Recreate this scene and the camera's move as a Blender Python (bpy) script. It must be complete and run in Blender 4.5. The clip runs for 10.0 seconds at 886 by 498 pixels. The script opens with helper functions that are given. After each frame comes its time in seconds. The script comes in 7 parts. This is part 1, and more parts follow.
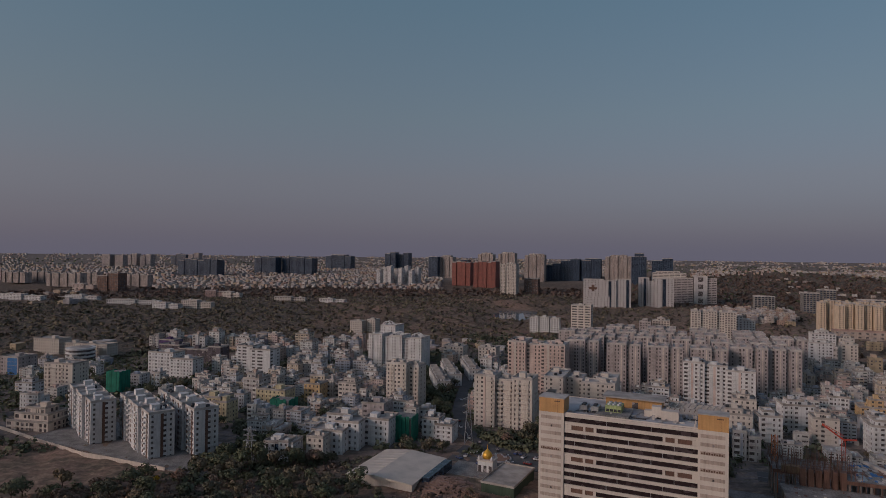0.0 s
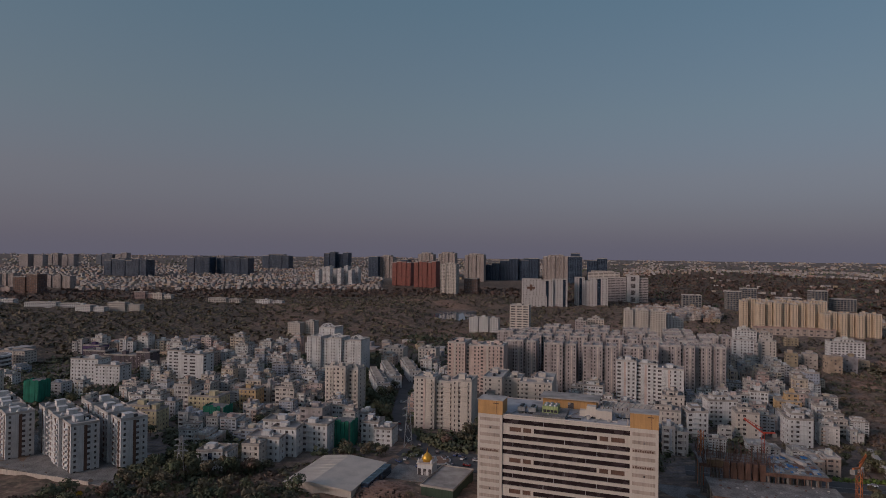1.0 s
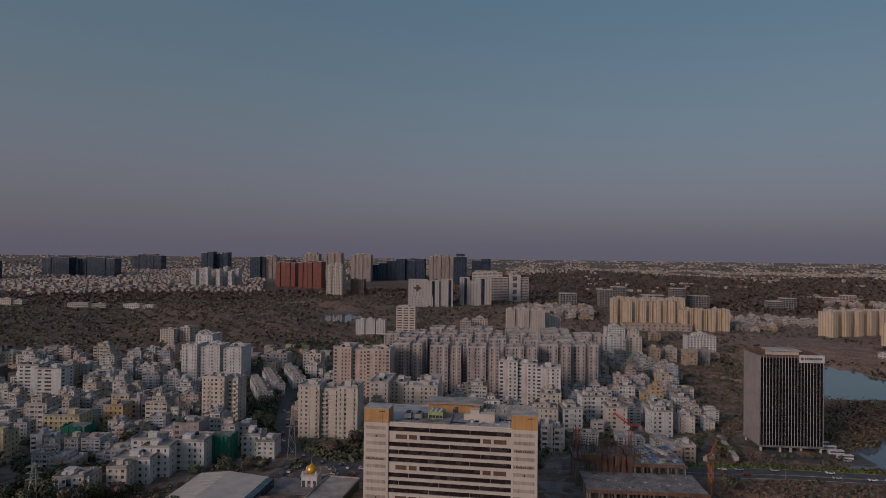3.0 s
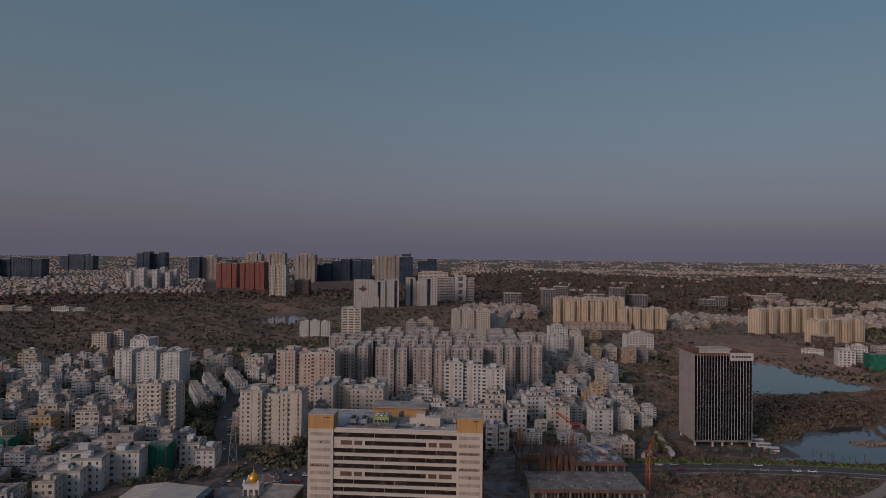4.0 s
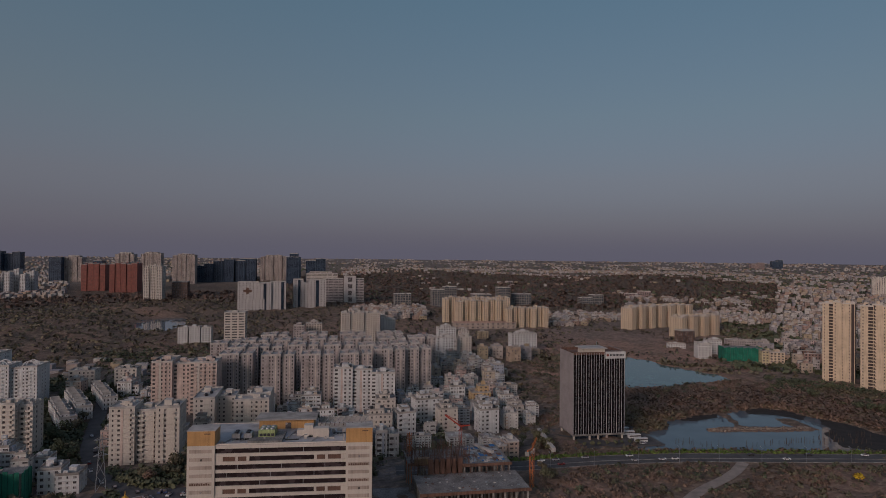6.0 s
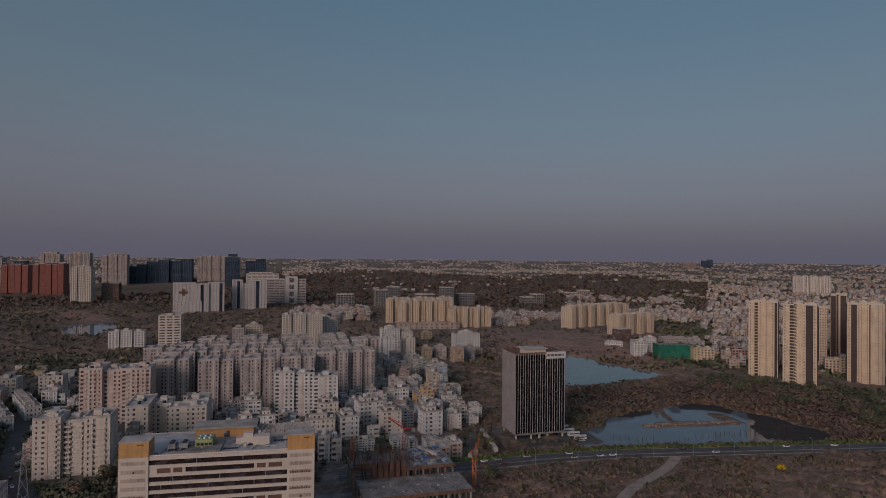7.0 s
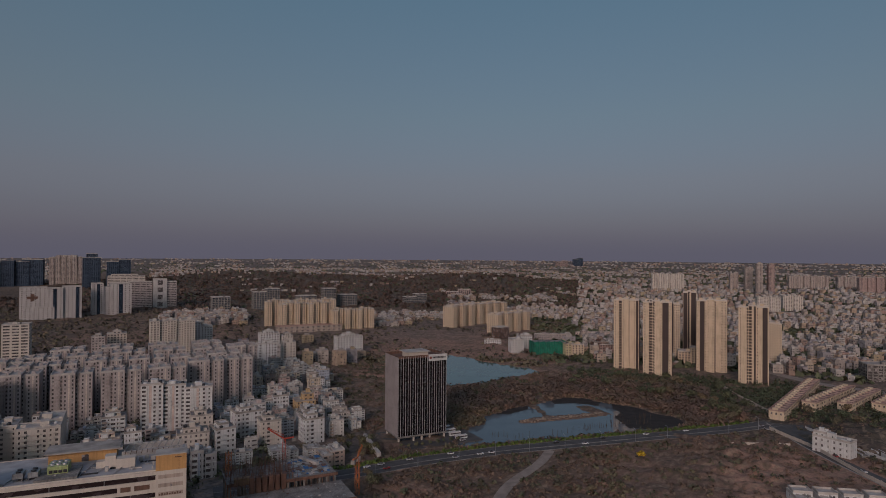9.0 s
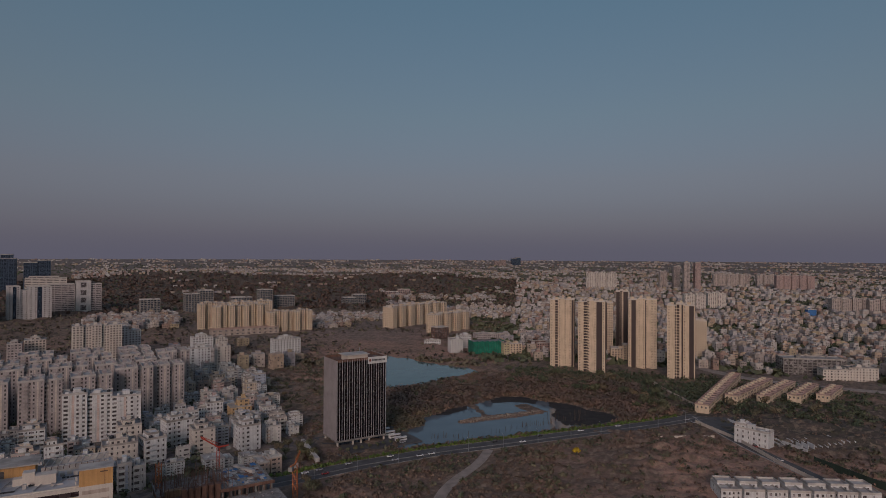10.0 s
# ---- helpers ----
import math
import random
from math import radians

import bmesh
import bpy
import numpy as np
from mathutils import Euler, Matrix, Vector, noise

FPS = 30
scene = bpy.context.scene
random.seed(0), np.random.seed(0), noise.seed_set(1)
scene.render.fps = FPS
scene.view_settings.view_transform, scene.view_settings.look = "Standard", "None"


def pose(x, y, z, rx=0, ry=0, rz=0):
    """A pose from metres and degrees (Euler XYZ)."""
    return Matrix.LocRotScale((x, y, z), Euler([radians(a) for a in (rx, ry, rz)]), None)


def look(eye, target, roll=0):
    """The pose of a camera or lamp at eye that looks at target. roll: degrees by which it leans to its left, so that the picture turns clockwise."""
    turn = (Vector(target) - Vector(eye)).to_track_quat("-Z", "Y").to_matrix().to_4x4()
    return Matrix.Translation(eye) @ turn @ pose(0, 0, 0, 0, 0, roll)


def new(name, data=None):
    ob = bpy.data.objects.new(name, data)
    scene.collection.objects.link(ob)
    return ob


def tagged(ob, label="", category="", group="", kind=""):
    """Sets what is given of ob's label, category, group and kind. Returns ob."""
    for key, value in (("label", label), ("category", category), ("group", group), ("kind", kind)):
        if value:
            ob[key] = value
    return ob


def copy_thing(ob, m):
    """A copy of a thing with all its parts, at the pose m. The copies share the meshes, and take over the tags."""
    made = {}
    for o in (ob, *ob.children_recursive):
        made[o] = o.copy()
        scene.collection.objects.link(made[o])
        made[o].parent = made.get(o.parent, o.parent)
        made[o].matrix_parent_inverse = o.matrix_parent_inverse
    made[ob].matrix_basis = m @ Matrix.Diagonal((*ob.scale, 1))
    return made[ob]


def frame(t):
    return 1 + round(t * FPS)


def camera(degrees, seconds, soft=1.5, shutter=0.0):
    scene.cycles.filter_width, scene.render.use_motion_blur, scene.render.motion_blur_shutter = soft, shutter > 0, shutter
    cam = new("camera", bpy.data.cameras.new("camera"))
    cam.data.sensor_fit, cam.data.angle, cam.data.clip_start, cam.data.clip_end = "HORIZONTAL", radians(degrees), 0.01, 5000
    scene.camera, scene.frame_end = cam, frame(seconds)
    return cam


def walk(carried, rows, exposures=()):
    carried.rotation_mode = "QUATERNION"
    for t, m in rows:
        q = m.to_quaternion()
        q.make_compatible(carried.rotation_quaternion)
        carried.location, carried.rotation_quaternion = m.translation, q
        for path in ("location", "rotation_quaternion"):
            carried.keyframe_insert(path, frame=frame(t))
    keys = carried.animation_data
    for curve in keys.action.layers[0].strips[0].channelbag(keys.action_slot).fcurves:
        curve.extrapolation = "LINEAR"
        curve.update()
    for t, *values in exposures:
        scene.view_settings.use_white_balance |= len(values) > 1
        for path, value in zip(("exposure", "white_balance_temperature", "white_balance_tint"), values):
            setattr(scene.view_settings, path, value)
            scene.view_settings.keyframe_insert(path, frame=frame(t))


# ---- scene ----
cam = camera(71.62, 10.0, soft=0.9)
walk(cam, [
    (0.0, pose(-0.50, -0.43, 109.99, 90.662, -0.656, 1.909)),
    (1.0, pose(-0.31, -0.22, 112.03, 90.663, -0.660, -3.650)),
    (2.0, pose(-0.17, -0.08, 114.06, 90.672, -0.647, -9.080)),
    (3.0, pose(-0.07, 0.01, 116.06, 90.684, -0.626, -14.169)),
    (4.0, pose(-0.01, 0.03, 118.04, 90.696, -0.605, -19.203)),
    (5.0, pose(0.00, 0.00, 120.00, 90.705, -0.586, -24.301)),
    (6.0, pose(-0.03, -0.09, 121.94, 90.708, -0.565, -29.436)),
    (7.0, pose(-0.11, -0.25, 123.86, 90.703, -0.538, -34.679)),
    (8.0, pose(-0.24, -0.46, 125.76, 90.691, -0.492, -40.053)),
    (9.0, pose(-0.40, -0.73, 127.64, 90.670, -0.412, -45.560)),
    (10.0, pose(-0.62, -1.06, 129.50, 90.642, -0.279, -51.184)),
], exposures=[(0.0, -0.95, 6050, 10), (2.0, -1.02, 6050, 10), (10.0, -1.12, 6050, 10)])

# ---- light: a hazy dusk, the low sun behind the camera and to its left ----
SUN_AZ, SUN_EL = radians(242), radians(19)      # compass bearing from +y, clockwise
world = bpy.data.worlds.new("dusk_sky")
scene.world = world
world.use_nodes = True
wn, wl = world.node_tree.nodes, world.node_tree.links
sky = wn.new("ShaderNodeTexSky")
sky.sky_type, sky.sun_disc = "NISHITA", False
sky.sun_elevation, sky.sun_rotation = SUN_EL, SUN_AZ
sky.air_density, sky.dust_density, sky.ozone_density = 1.1, 4.2, 3.4
wn["Background"].inputs["Strength"].default_value = 0.192
haze = wn.new("ShaderNodeMix")            # even light scattered by the hazy air over the clear sky
haze.data_type, haze.blend_type = "RGBA", "MIX"
haze.inputs[0].default_value = 0.5
haze.inputs[7].default_value = (2.4, 2.42, 2.78, 1)
wl.new(sky.outputs[0], haze.inputs[6])
aim = wn.new("ShaderNodeTexCoord")
height = wn.new("ShaderNodeSeparateXYZ")
wl.new(aim.outputs["Generated"], height.inputs[0])
tint = wn.new("ShaderNodeValToRGB")       # dusty mauve air low down, clearer and bluer higher up
TINTS = ((0.0, (0.95, 0.86, 0.96)), (0.03, (0.90, 0.80, 0.87)), (0.07, (0.85, 0.75, 0.79)), (0.12, (0.87, 0.76, 0.74)), (0.22, (0.80, 0.82, 0.74)), (0.42, (0.62, 0.83, 0.79)), (0.75, (0.80, 0.81, 0.88)))
while len(tint.color_ramp.elements) < len(TINTS):
    tint.color_ramp.elements.new(0.5)
for el, (p, c) in zip(tint.color_ramp.elements, TINTS):
    el.position, el.color = p, (*c, 1)
wl.new(height.outputs[2], tint.inputs[0])
toned = wn.new("ShaderNodeMix")
toned.data_type, toned.blend_type = "RGBA", "MULTIPLY"
toned.inputs[0].default_value = 1.0
wl.new(haze.outputs[2], toned.inputs[6])
wl.new(tint.outputs[0], toned.inputs[7])
wl.new(toned.outputs[2], wn["Background"].inputs["Color"])
sun_data = bpy.data.lights.new("sun", "SUN")
sun_data.energy, sun_data.angle, sun_data.color = 2.4, radians(18), (1.0, 0.70, 0.62)
sun_dir = Vector((math.sin(SUN_AZ) * math.cos(SUN_EL), math.cos(SUN_AZ) * math.cos(SUN_EL), math.sin(SUN_EL)))
sun = new("sun", sun_data)
sun.matrix_world = look(sun_dir * 900, (0, 0, 0))

# ---- materials ----
def nodes_of(name):
    m = bpy.data.materials.new(name)
    m.use_nodes = True
    nt = m.node_tree
    return m, nt, nt.nodes["Principled BSDF"]


def noise_at(nt, scale, stretch=(1, 1, 1), detail=4.0):
    """Noise in world metres: scale is the size of its patches."""
    geo = nt.nodes.new("ShaderNodeNewGeometry")
    mp = nt.nodes.new("ShaderNodeMapping")
    mp.inputs["Scale"].default_value = [s / scale for s in stretch]
    nz = nt.nodes.new("ShaderNodeTexNoise")
    nz.inputs["Scale"].default_value = 1.0
    nz.inputs["Detail"].default_value = detail
    nt.links.new(geo.outputs["Position"], mp.inputs["Vector"])
    nt.links.new(mp.outputs[0], nz.inputs["Vector"])
    return nz.outputs["Fac"]


def ramp(nt, fac, stops, constant=False):
    r = nt.nodes.new("ShaderNodeValToRGB")
    e = r.color_ramp.elements
    while len(e) < len(stops):
        e.new(0.5)
    for el, (p, c) in zip(e, stops):
        el.position, el.color = p, (*c, 1)
    if constant:
        r.color_ramp.interpolation = "CONSTANT"
    nt.links.new(fac, r.inputs[0])
    return r.outputs[0]


def mixed(nt, fac, a, b, blend="MIX"):
    mx = nt.nodes.new("ShaderNodeMix")
    mx.data_type, mx.blend_type = "RGBA", blend
    for sock, v in ((mx.inputs[0], fac), (mx.inputs[6], a), (mx.inputs[7], b)):
        if isinstance(v, (int, float)):
            sock.default_value = v
        elif isinstance(v, tuple):
            sock.default_value = (*v, 1)
        else:
            nt.links.new(v, sock)
    return mx.outputs[2]


def bumped(nt, bs, height, dist, strength=0.5):
    b = nt.nodes.new("ShaderNodeBump")
    b.inputs["Distance"].default_value, b.inputs["Strength"].default_value = dist, strength
    nt.links.new(height, b.inputs["Height"])
    nt.links.new(b.outputs[0], bs.inputs["Normal"])


def surface(name, colour, rough=0.85, metal=0.0, dirt=0.35, bump=0.03, spread=None, streak=True):
    """Paint, concrete, metal: a base colour with blotches, grain and rain streaks. spread: colours that things take by chance."""
    m, nt, bs = nodes_of(name)
    col = colour
    if spread:
        info = nt.nodes.new("ShaderNodeObjectInfo")
        col = ramp(nt, info.outputs["Random"], [(i / len(spread), c) for i, c in enumerate(spread)], True)
    blot = ramp(nt, noise_at(nt, 6.0), [(0.3, (1 - dirt,) * 3), (0.62, (1, 1, 1))])
    c = mixed(nt, 1.0, col, blot, "MULTIPLY")
    if streak:
        run = ramp(nt, noise_at(nt, 1.0, (1.3, 1.3, 0.08)), [(0.34, (1 - dirt, 1 - dirt * 1.05, 1 - dirt * 1.1)), (0.56, (1, 1, 1))])
        c = mixed(nt, 0.8, c, run, "MULTIPLY")
    grain = noise_at(nt, 0.5)
    c = mixed(nt, 0.25, c, ramp(nt, grain, [(0.3, (0.6,) * 3), (0.7, (1.0,) * 3)]), "MULTIPLY")
    nt.links.new(c, bs.inputs["Base Color"])
    bs.inputs["Roughness"].default_value, bs.inputs["Metallic"].default_value = rough, metal
    if bump:
        bumped(nt, bs, grain, bump)
    return m


def glazing(name, colour, rough=0.15, spec=0.5, curtains=2.6):
    """Window glass seen from far: dark, glossy, some panes lighter (curtains)."""
    m, nt, bs = nodes_of(name)
    geo = nt.nodes.new("ShaderNodeNewGeometry")
    vor = nt.nodes.new("ShaderNodeTexVoronoi")
    vor.inputs["Scale"].default_value = 0.45
    nt.links.new(geo.outputs["Position"], vor.inputs["Vector"])
    sep = nt.nodes.new("ShaderNodeSeparateColor")
    nt.links.new(vor.outputs["Color"], sep.inputs[0])
    lighter = tuple(min(1, v * curtains + 0.012 * curtains) for v in colour)
    nt.links.new(ramp(nt, sep.outputs[0], [(0.0, tuple(v * 0.7 for v in colour)), (0.7, colour), (0.95, lighter)]), bs.inputs["Base Color"])
    bs.inputs["Roughness"].default_value = rough
    bs.inputs["Specular IOR Level"].default_value = spec
    return m


def foliage(name, dark, light):
    m, nt, bs = nodes_of(name)
    geo = nt.nodes.new("ShaderNodeNewGeometry")
    info = nt.nodes.new("ShaderNodeObjectInfo")
    a = ramp(nt, geo.outputs["Random Per Island"], [(0.0, dark), (1.0, light)])
    b = ramp(nt, info.outputs["Random"], [(0.0, (0.82, 0.88, 0.84)), (0.5, (1, 1, 1)), (1.0, (1.10, 1.0, 0.92))])
    c = mixed(nt, 1.0, a, b, "MULTIPLY")
    big = ramp(nt, noise_at(nt, 26.0), [(0.35, (0.74, 0.80, 0.78)), (0.65, (1.12, 1.04, 0.96))])
    nt.links.new(mixed(nt, 1.0, c, big, "MULTIPLY"), bs.inputs["Base Color"])
    bs.inputs["Roughness"].default_value = 0.8
    bs.inputs["Specular IOR Level"].default_value = 0.2
    return m


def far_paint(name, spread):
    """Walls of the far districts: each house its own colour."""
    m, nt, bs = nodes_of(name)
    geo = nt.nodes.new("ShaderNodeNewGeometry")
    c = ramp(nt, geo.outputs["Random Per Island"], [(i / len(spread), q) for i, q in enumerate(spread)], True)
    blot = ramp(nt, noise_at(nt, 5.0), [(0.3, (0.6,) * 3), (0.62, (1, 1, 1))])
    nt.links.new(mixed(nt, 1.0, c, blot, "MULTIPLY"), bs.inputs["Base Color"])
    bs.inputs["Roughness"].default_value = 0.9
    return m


HOUSE_COLOURS = [(0.78, 0.77, 0.74), (0.75, 0.71, 0.66), (0.80, 0.79, 0.77), (0.58, 0.55, 0.53), (0.74, 0.62, 0.48),
                 (0.82, 0.81, 0.79), (0.68, 0.50, 0.44), (0.78, 0.74, 0.68), (0.76, 0.72, 0.66), (0.80, 0.78, 0.74),
                 (0.50, 0.53, 0.60), (0.76, 0.68, 0.60), (0.60, 0.46, 0.38), (0.79, 0.78, 0.76), (0.70, 0.70, 0.72), (0.72, 0.58, 0.53)]
M_HOUSE = surface("house_paint", (0.8, 0.8, 0.8), spread=[tuple(0.84 * v for v in c) for c in HOUSE_COLOURS], dirt=0.24)
# Grimy wall colours, dulled further to stand in for distance haze.
M_FAR = far_paint("hazed_district_paint", [(0.93 * c[0], 0.875 * c[1], 0.84 * c[2]) for c in [(0.48, 0.46, 0.44), (0.46, 0.40, 0.33), (0.52, 0.50, 0.48), (0.36, 0.33, 0.31), (0.48, 0.38, 0.29), (0.50, 0.49, 0.47), (0.40, 0.29, 0.25), (0.47, 0.43, 0.39), (0.43, 0.36, 0.25), (0.54, 0.52, 0.50), (0.34, 0.33, 0.35), (0.46, 0.40, 0.36), (0.33, 0.25, 0.21), (0.50, 0.48, 0.46)]])
M_WHITE = surface("white_paint", (0.66, 0.645, 0.63), dirt=0.2)
M_CREAM = surface("cream_paint", (0.59, 0.525, 0.46), dirt=0.10)
M_BEIGE = surface("beige_paint", (0.62, 0.53, 0.45), dirt=0.2)
M_GOLDEN = surface("golden_cream_paint", (0.66, 0.52, 0.375), dirt=0.2)
M_GREYP = surface("grey_paint", (0.44, 0.385, 0.37), dirt=0.25)
M_PINKY = surface("dusty_pink_paint", (0.60, 0.47, 0.41), dirt=0.2)
M_BROWN = surface("brown_paint", (0.16, 0.09, 0.065), dirt=0.3)
M_DARKBAND = surface("dark_brown_cladding", (0.045, 0.026, 0.024), rough=0.6, dirt=0.2)
M_ORANGE = surface("ochre_cladding", (0.55, 0.31, 0.12), rough=0.6, dirt=0.2, bump=0.0)
M_RED = surface("red_cladding", (0.27, 0.078, 0.058), rough=0.6, dirt=0.35)
M_ROOF = surface("roof_screed", (0.42, 0.375, 0.335), dirt=0.5, streak=False)
M_ROOFW = surface("white_roof_coating", (0.52, 0.475, 0.435), dirt=0.4, streak=False)
M_CONC = surface("raw_concrete", (0.30, 0.28, 0.26), dirt=0.5)
M_STEEL = surface("galvanised_steel", (0.45, 0.46, 0.47), rough=0.45, metal=0.6, dirt=0.3)
M_FIN = surface("aluminium_fin", (0.36, 0.325, 0.33), rough=0.5, metal=0.1, dirt=0.2, streak=False)
M_CRANE = surface("orange_crane_paint", (0.55, 0.17, 0.05), rough=0.5, dirt=0.3, streak=False)
M_RUST = surface("rusty_formwork", (0.21, 0.115, 0.082), dirt=0.5)
M_TANK = surface("black_tank_plastic", (0.03, 0.03, 0.035), rough=0.5, dirt=0.2, streak=False)
M_NET = surface("green_safety_net", (0.02, 0.20, 0.13), rough=0.9, dirt=0.4)
M_TERRA = surface("terracotta_roof", (0.44, 0.30, 0.25), dirt=0.4, streak=False)
M_GOLDLEAF = surface("gilded_dome", (0.75, 0.42, 0.06), rough=0.4, metal=0.5, dirt=0.2, streak=False)
M_BLUE = surface("blue_tarpaulin", (0.05, 0.16, 0.36), dirt=0.3, streak=False)
M_BARK = surface("bark", (0.10, 0.07, 0.05), dirt=0.4)
M_ASPH = surface("asphalt", (0.105, 0.098, 0.096), rough=0.9, dirt=0.35, streak=False)
M_PALE = surface("dusty_track", (0.36, 0.29, 0.24), dirt=0.35, streak=False)
M_PAVE = surface("yard_paving", (0.40, 0.38, 0.36), dirt=0.35, streak=False)
M_CAR = surface("car_paint", (0.7, 0.7, 0.7), rough=0.3, dirt=0.1, streak=False, bump=0,
                spread=[(0.75, 0.75, 0.75), (0.04, 0.04, 0.045), (0.4, 0.4, 0.42), (0.3, 0.03, 0.03), (0.75, 0.74, 0.72), (0.06, 0.09, 0.2)])
M_RUBBER = surface("tyre_rubber", (0.02, 0.02, 0.02), dirt=0.2, streak=False)
M_GLASS = glazing("window_glass", (0.105, 0.092, 0.092), rough=0.25)
M_GLASSB = glazing("blue_curtain_glass", (0.022, 0.032, 0.05), rough=0.1)
M_GLASSK = glazing("black_curtain_glass", (0.010, 0.010, 0.012), rough=0.12, curtains=0.9)
M_GLASSO = glazing("brown_ribbon_glass", (0.030, 0.020, 0.022), rough=0.2, curtains=1.6)
M_LEAF = foliage("green_leaves", (0.094, 0.104, 0.070), (0.156, 0.164, 0.102))
M_OLIVE = foliage("olive_leaves", (0.142, 0.124, 0.090), (0.205, 0.176, 0.124))
M_DRY = foliage("dry_twigs", (0.185, 0.128, 0.104), (0.250, 0.172, 0.138))
M_FARWOOD = foliage("leafless_far_wood", (0.108, 0.084, 0.078), (0.160, 0.122, 0.110))
M_YELLOW = foliage("yellow_blossom", (0.45, 0.30, 0.02), (0.70, 0.50, 0.05))


def ground_material():
    m, nt, bs = nodes_of("dry_ground")

    def attr(n):
        a = nt.nodes.new("ShaderNodeAttribute")
        a.attribute_name = n
        return a.outputs["Fac"]
    big, mid, fine = noise_at(nt, 60.0, detail=6.0), noise_at(nt, 14.0, detail=6.0), noise_at(nt, 2.5, detail=5.0)
    scrub = mixed(nt, ramp(nt, big, [(0.38, (0, 0, 0)), (0.62, (1, 1, 1))]), (0.290, 0.192, 0.148), (0.200, 0.144, 0.114))
    scrub = mixed(nt, ramp(nt, mid, [(0.45, (0, 0, 0)), (0.60, (1, 1, 1))]), scrub, (0.150, 0.120, 0.092))
    soil = mixed(nt, ramp(nt, mid, [(0.4, (0, 0, 0)), (0.65, (1, 1, 1))]), (0.430, 0.262, 0.196), (0.310, 0.196, 0.150))
    town = mixed(nt, ramp(nt, mid, [(0.4, (0, 0, 0)), (0.6, (1, 1, 1))]), (0.250, 0.215, 0.198), (0.150, 0.132, 0.120))
    wood = mixed(nt, ramp(nt, mid, [(0.4, (0, 0, 0)), (0.6, (1, 1, 1))]), (0.088, 0.078, 0.064), (0.140, 0.108, 0.090))
    c = mixed(nt, attr("soil"), scrub, soil)
    c = mixed(nt, attr("town"), c, town)
    c = mixed(nt, attr("wood"), c, wood)
    patch, small = noise_at(nt, 7.0, (1.0, 1.6, 1.0), 5.0), noise_at(nt, 1.2, detail=4.0)
    c = mixed(nt, ramp(nt, patch, [(0.52, (0, 0, 0)), (0.60, (0.55, 0.55, 0.55))]), c, (0.330, 0.250, 0.182))
    c = mixed(nt, ramp(nt, patch, [(0.36, (0.6, 0.6, 0.6)), (0.45, (0, 0, 0))]), c, (0.118, 0.104, 0.074))
    c = mixed(nt, 0.35, c, ramp(nt, small, [(0.35, (0.55, 0.55, 0.55)), (0.65, (1.25, 1.2, 1.15))]), "MULTIPLY")
    c = mixed(nt, 0.5, c, ramp(nt, fine, [(0.3, (0.5, 0.5, 0.5)), (0.7, (1.3, 1.25, 1.2))]), "MULTIPLY")
    nt.links.new(c, bs.inputs["Base Color"])
    bs.inputs["Roughness"].default_value = 0.95
    bs.inputs["Specular IOR Level"].default_value = 0.1
    bumped(nt, bs, fine, 0.5, 0.7)
    return m


def water_material(name, colour):
    m, nt, bs = nodes_of(name)
    nt.links.new(mixed(nt, noise_at(nt, 20.0), colour, tuple(v * 0.6 for v in colour)), bs.inputs["Base Color"])
    bs.inputs["Roughness"].default_value = 0.04
    bs.inputs["IOR"].default_value = 1.33
    bumped(nt, bs, noise_at(nt, 1.5), 0.02, 0.25)
    return m


M_GROUND = ground_material()
M_WATER = water_material("pond_water", (0.150, 0.185, 0.215))
M_MUDSHADE = surface("black_mud_and_shade", (0.034, 0.027, 0.024), rough=0.95, dirt=0.5, streak=False)
M_TEAL = water_material("teal_water", (0.150, 0.230, 0.225))

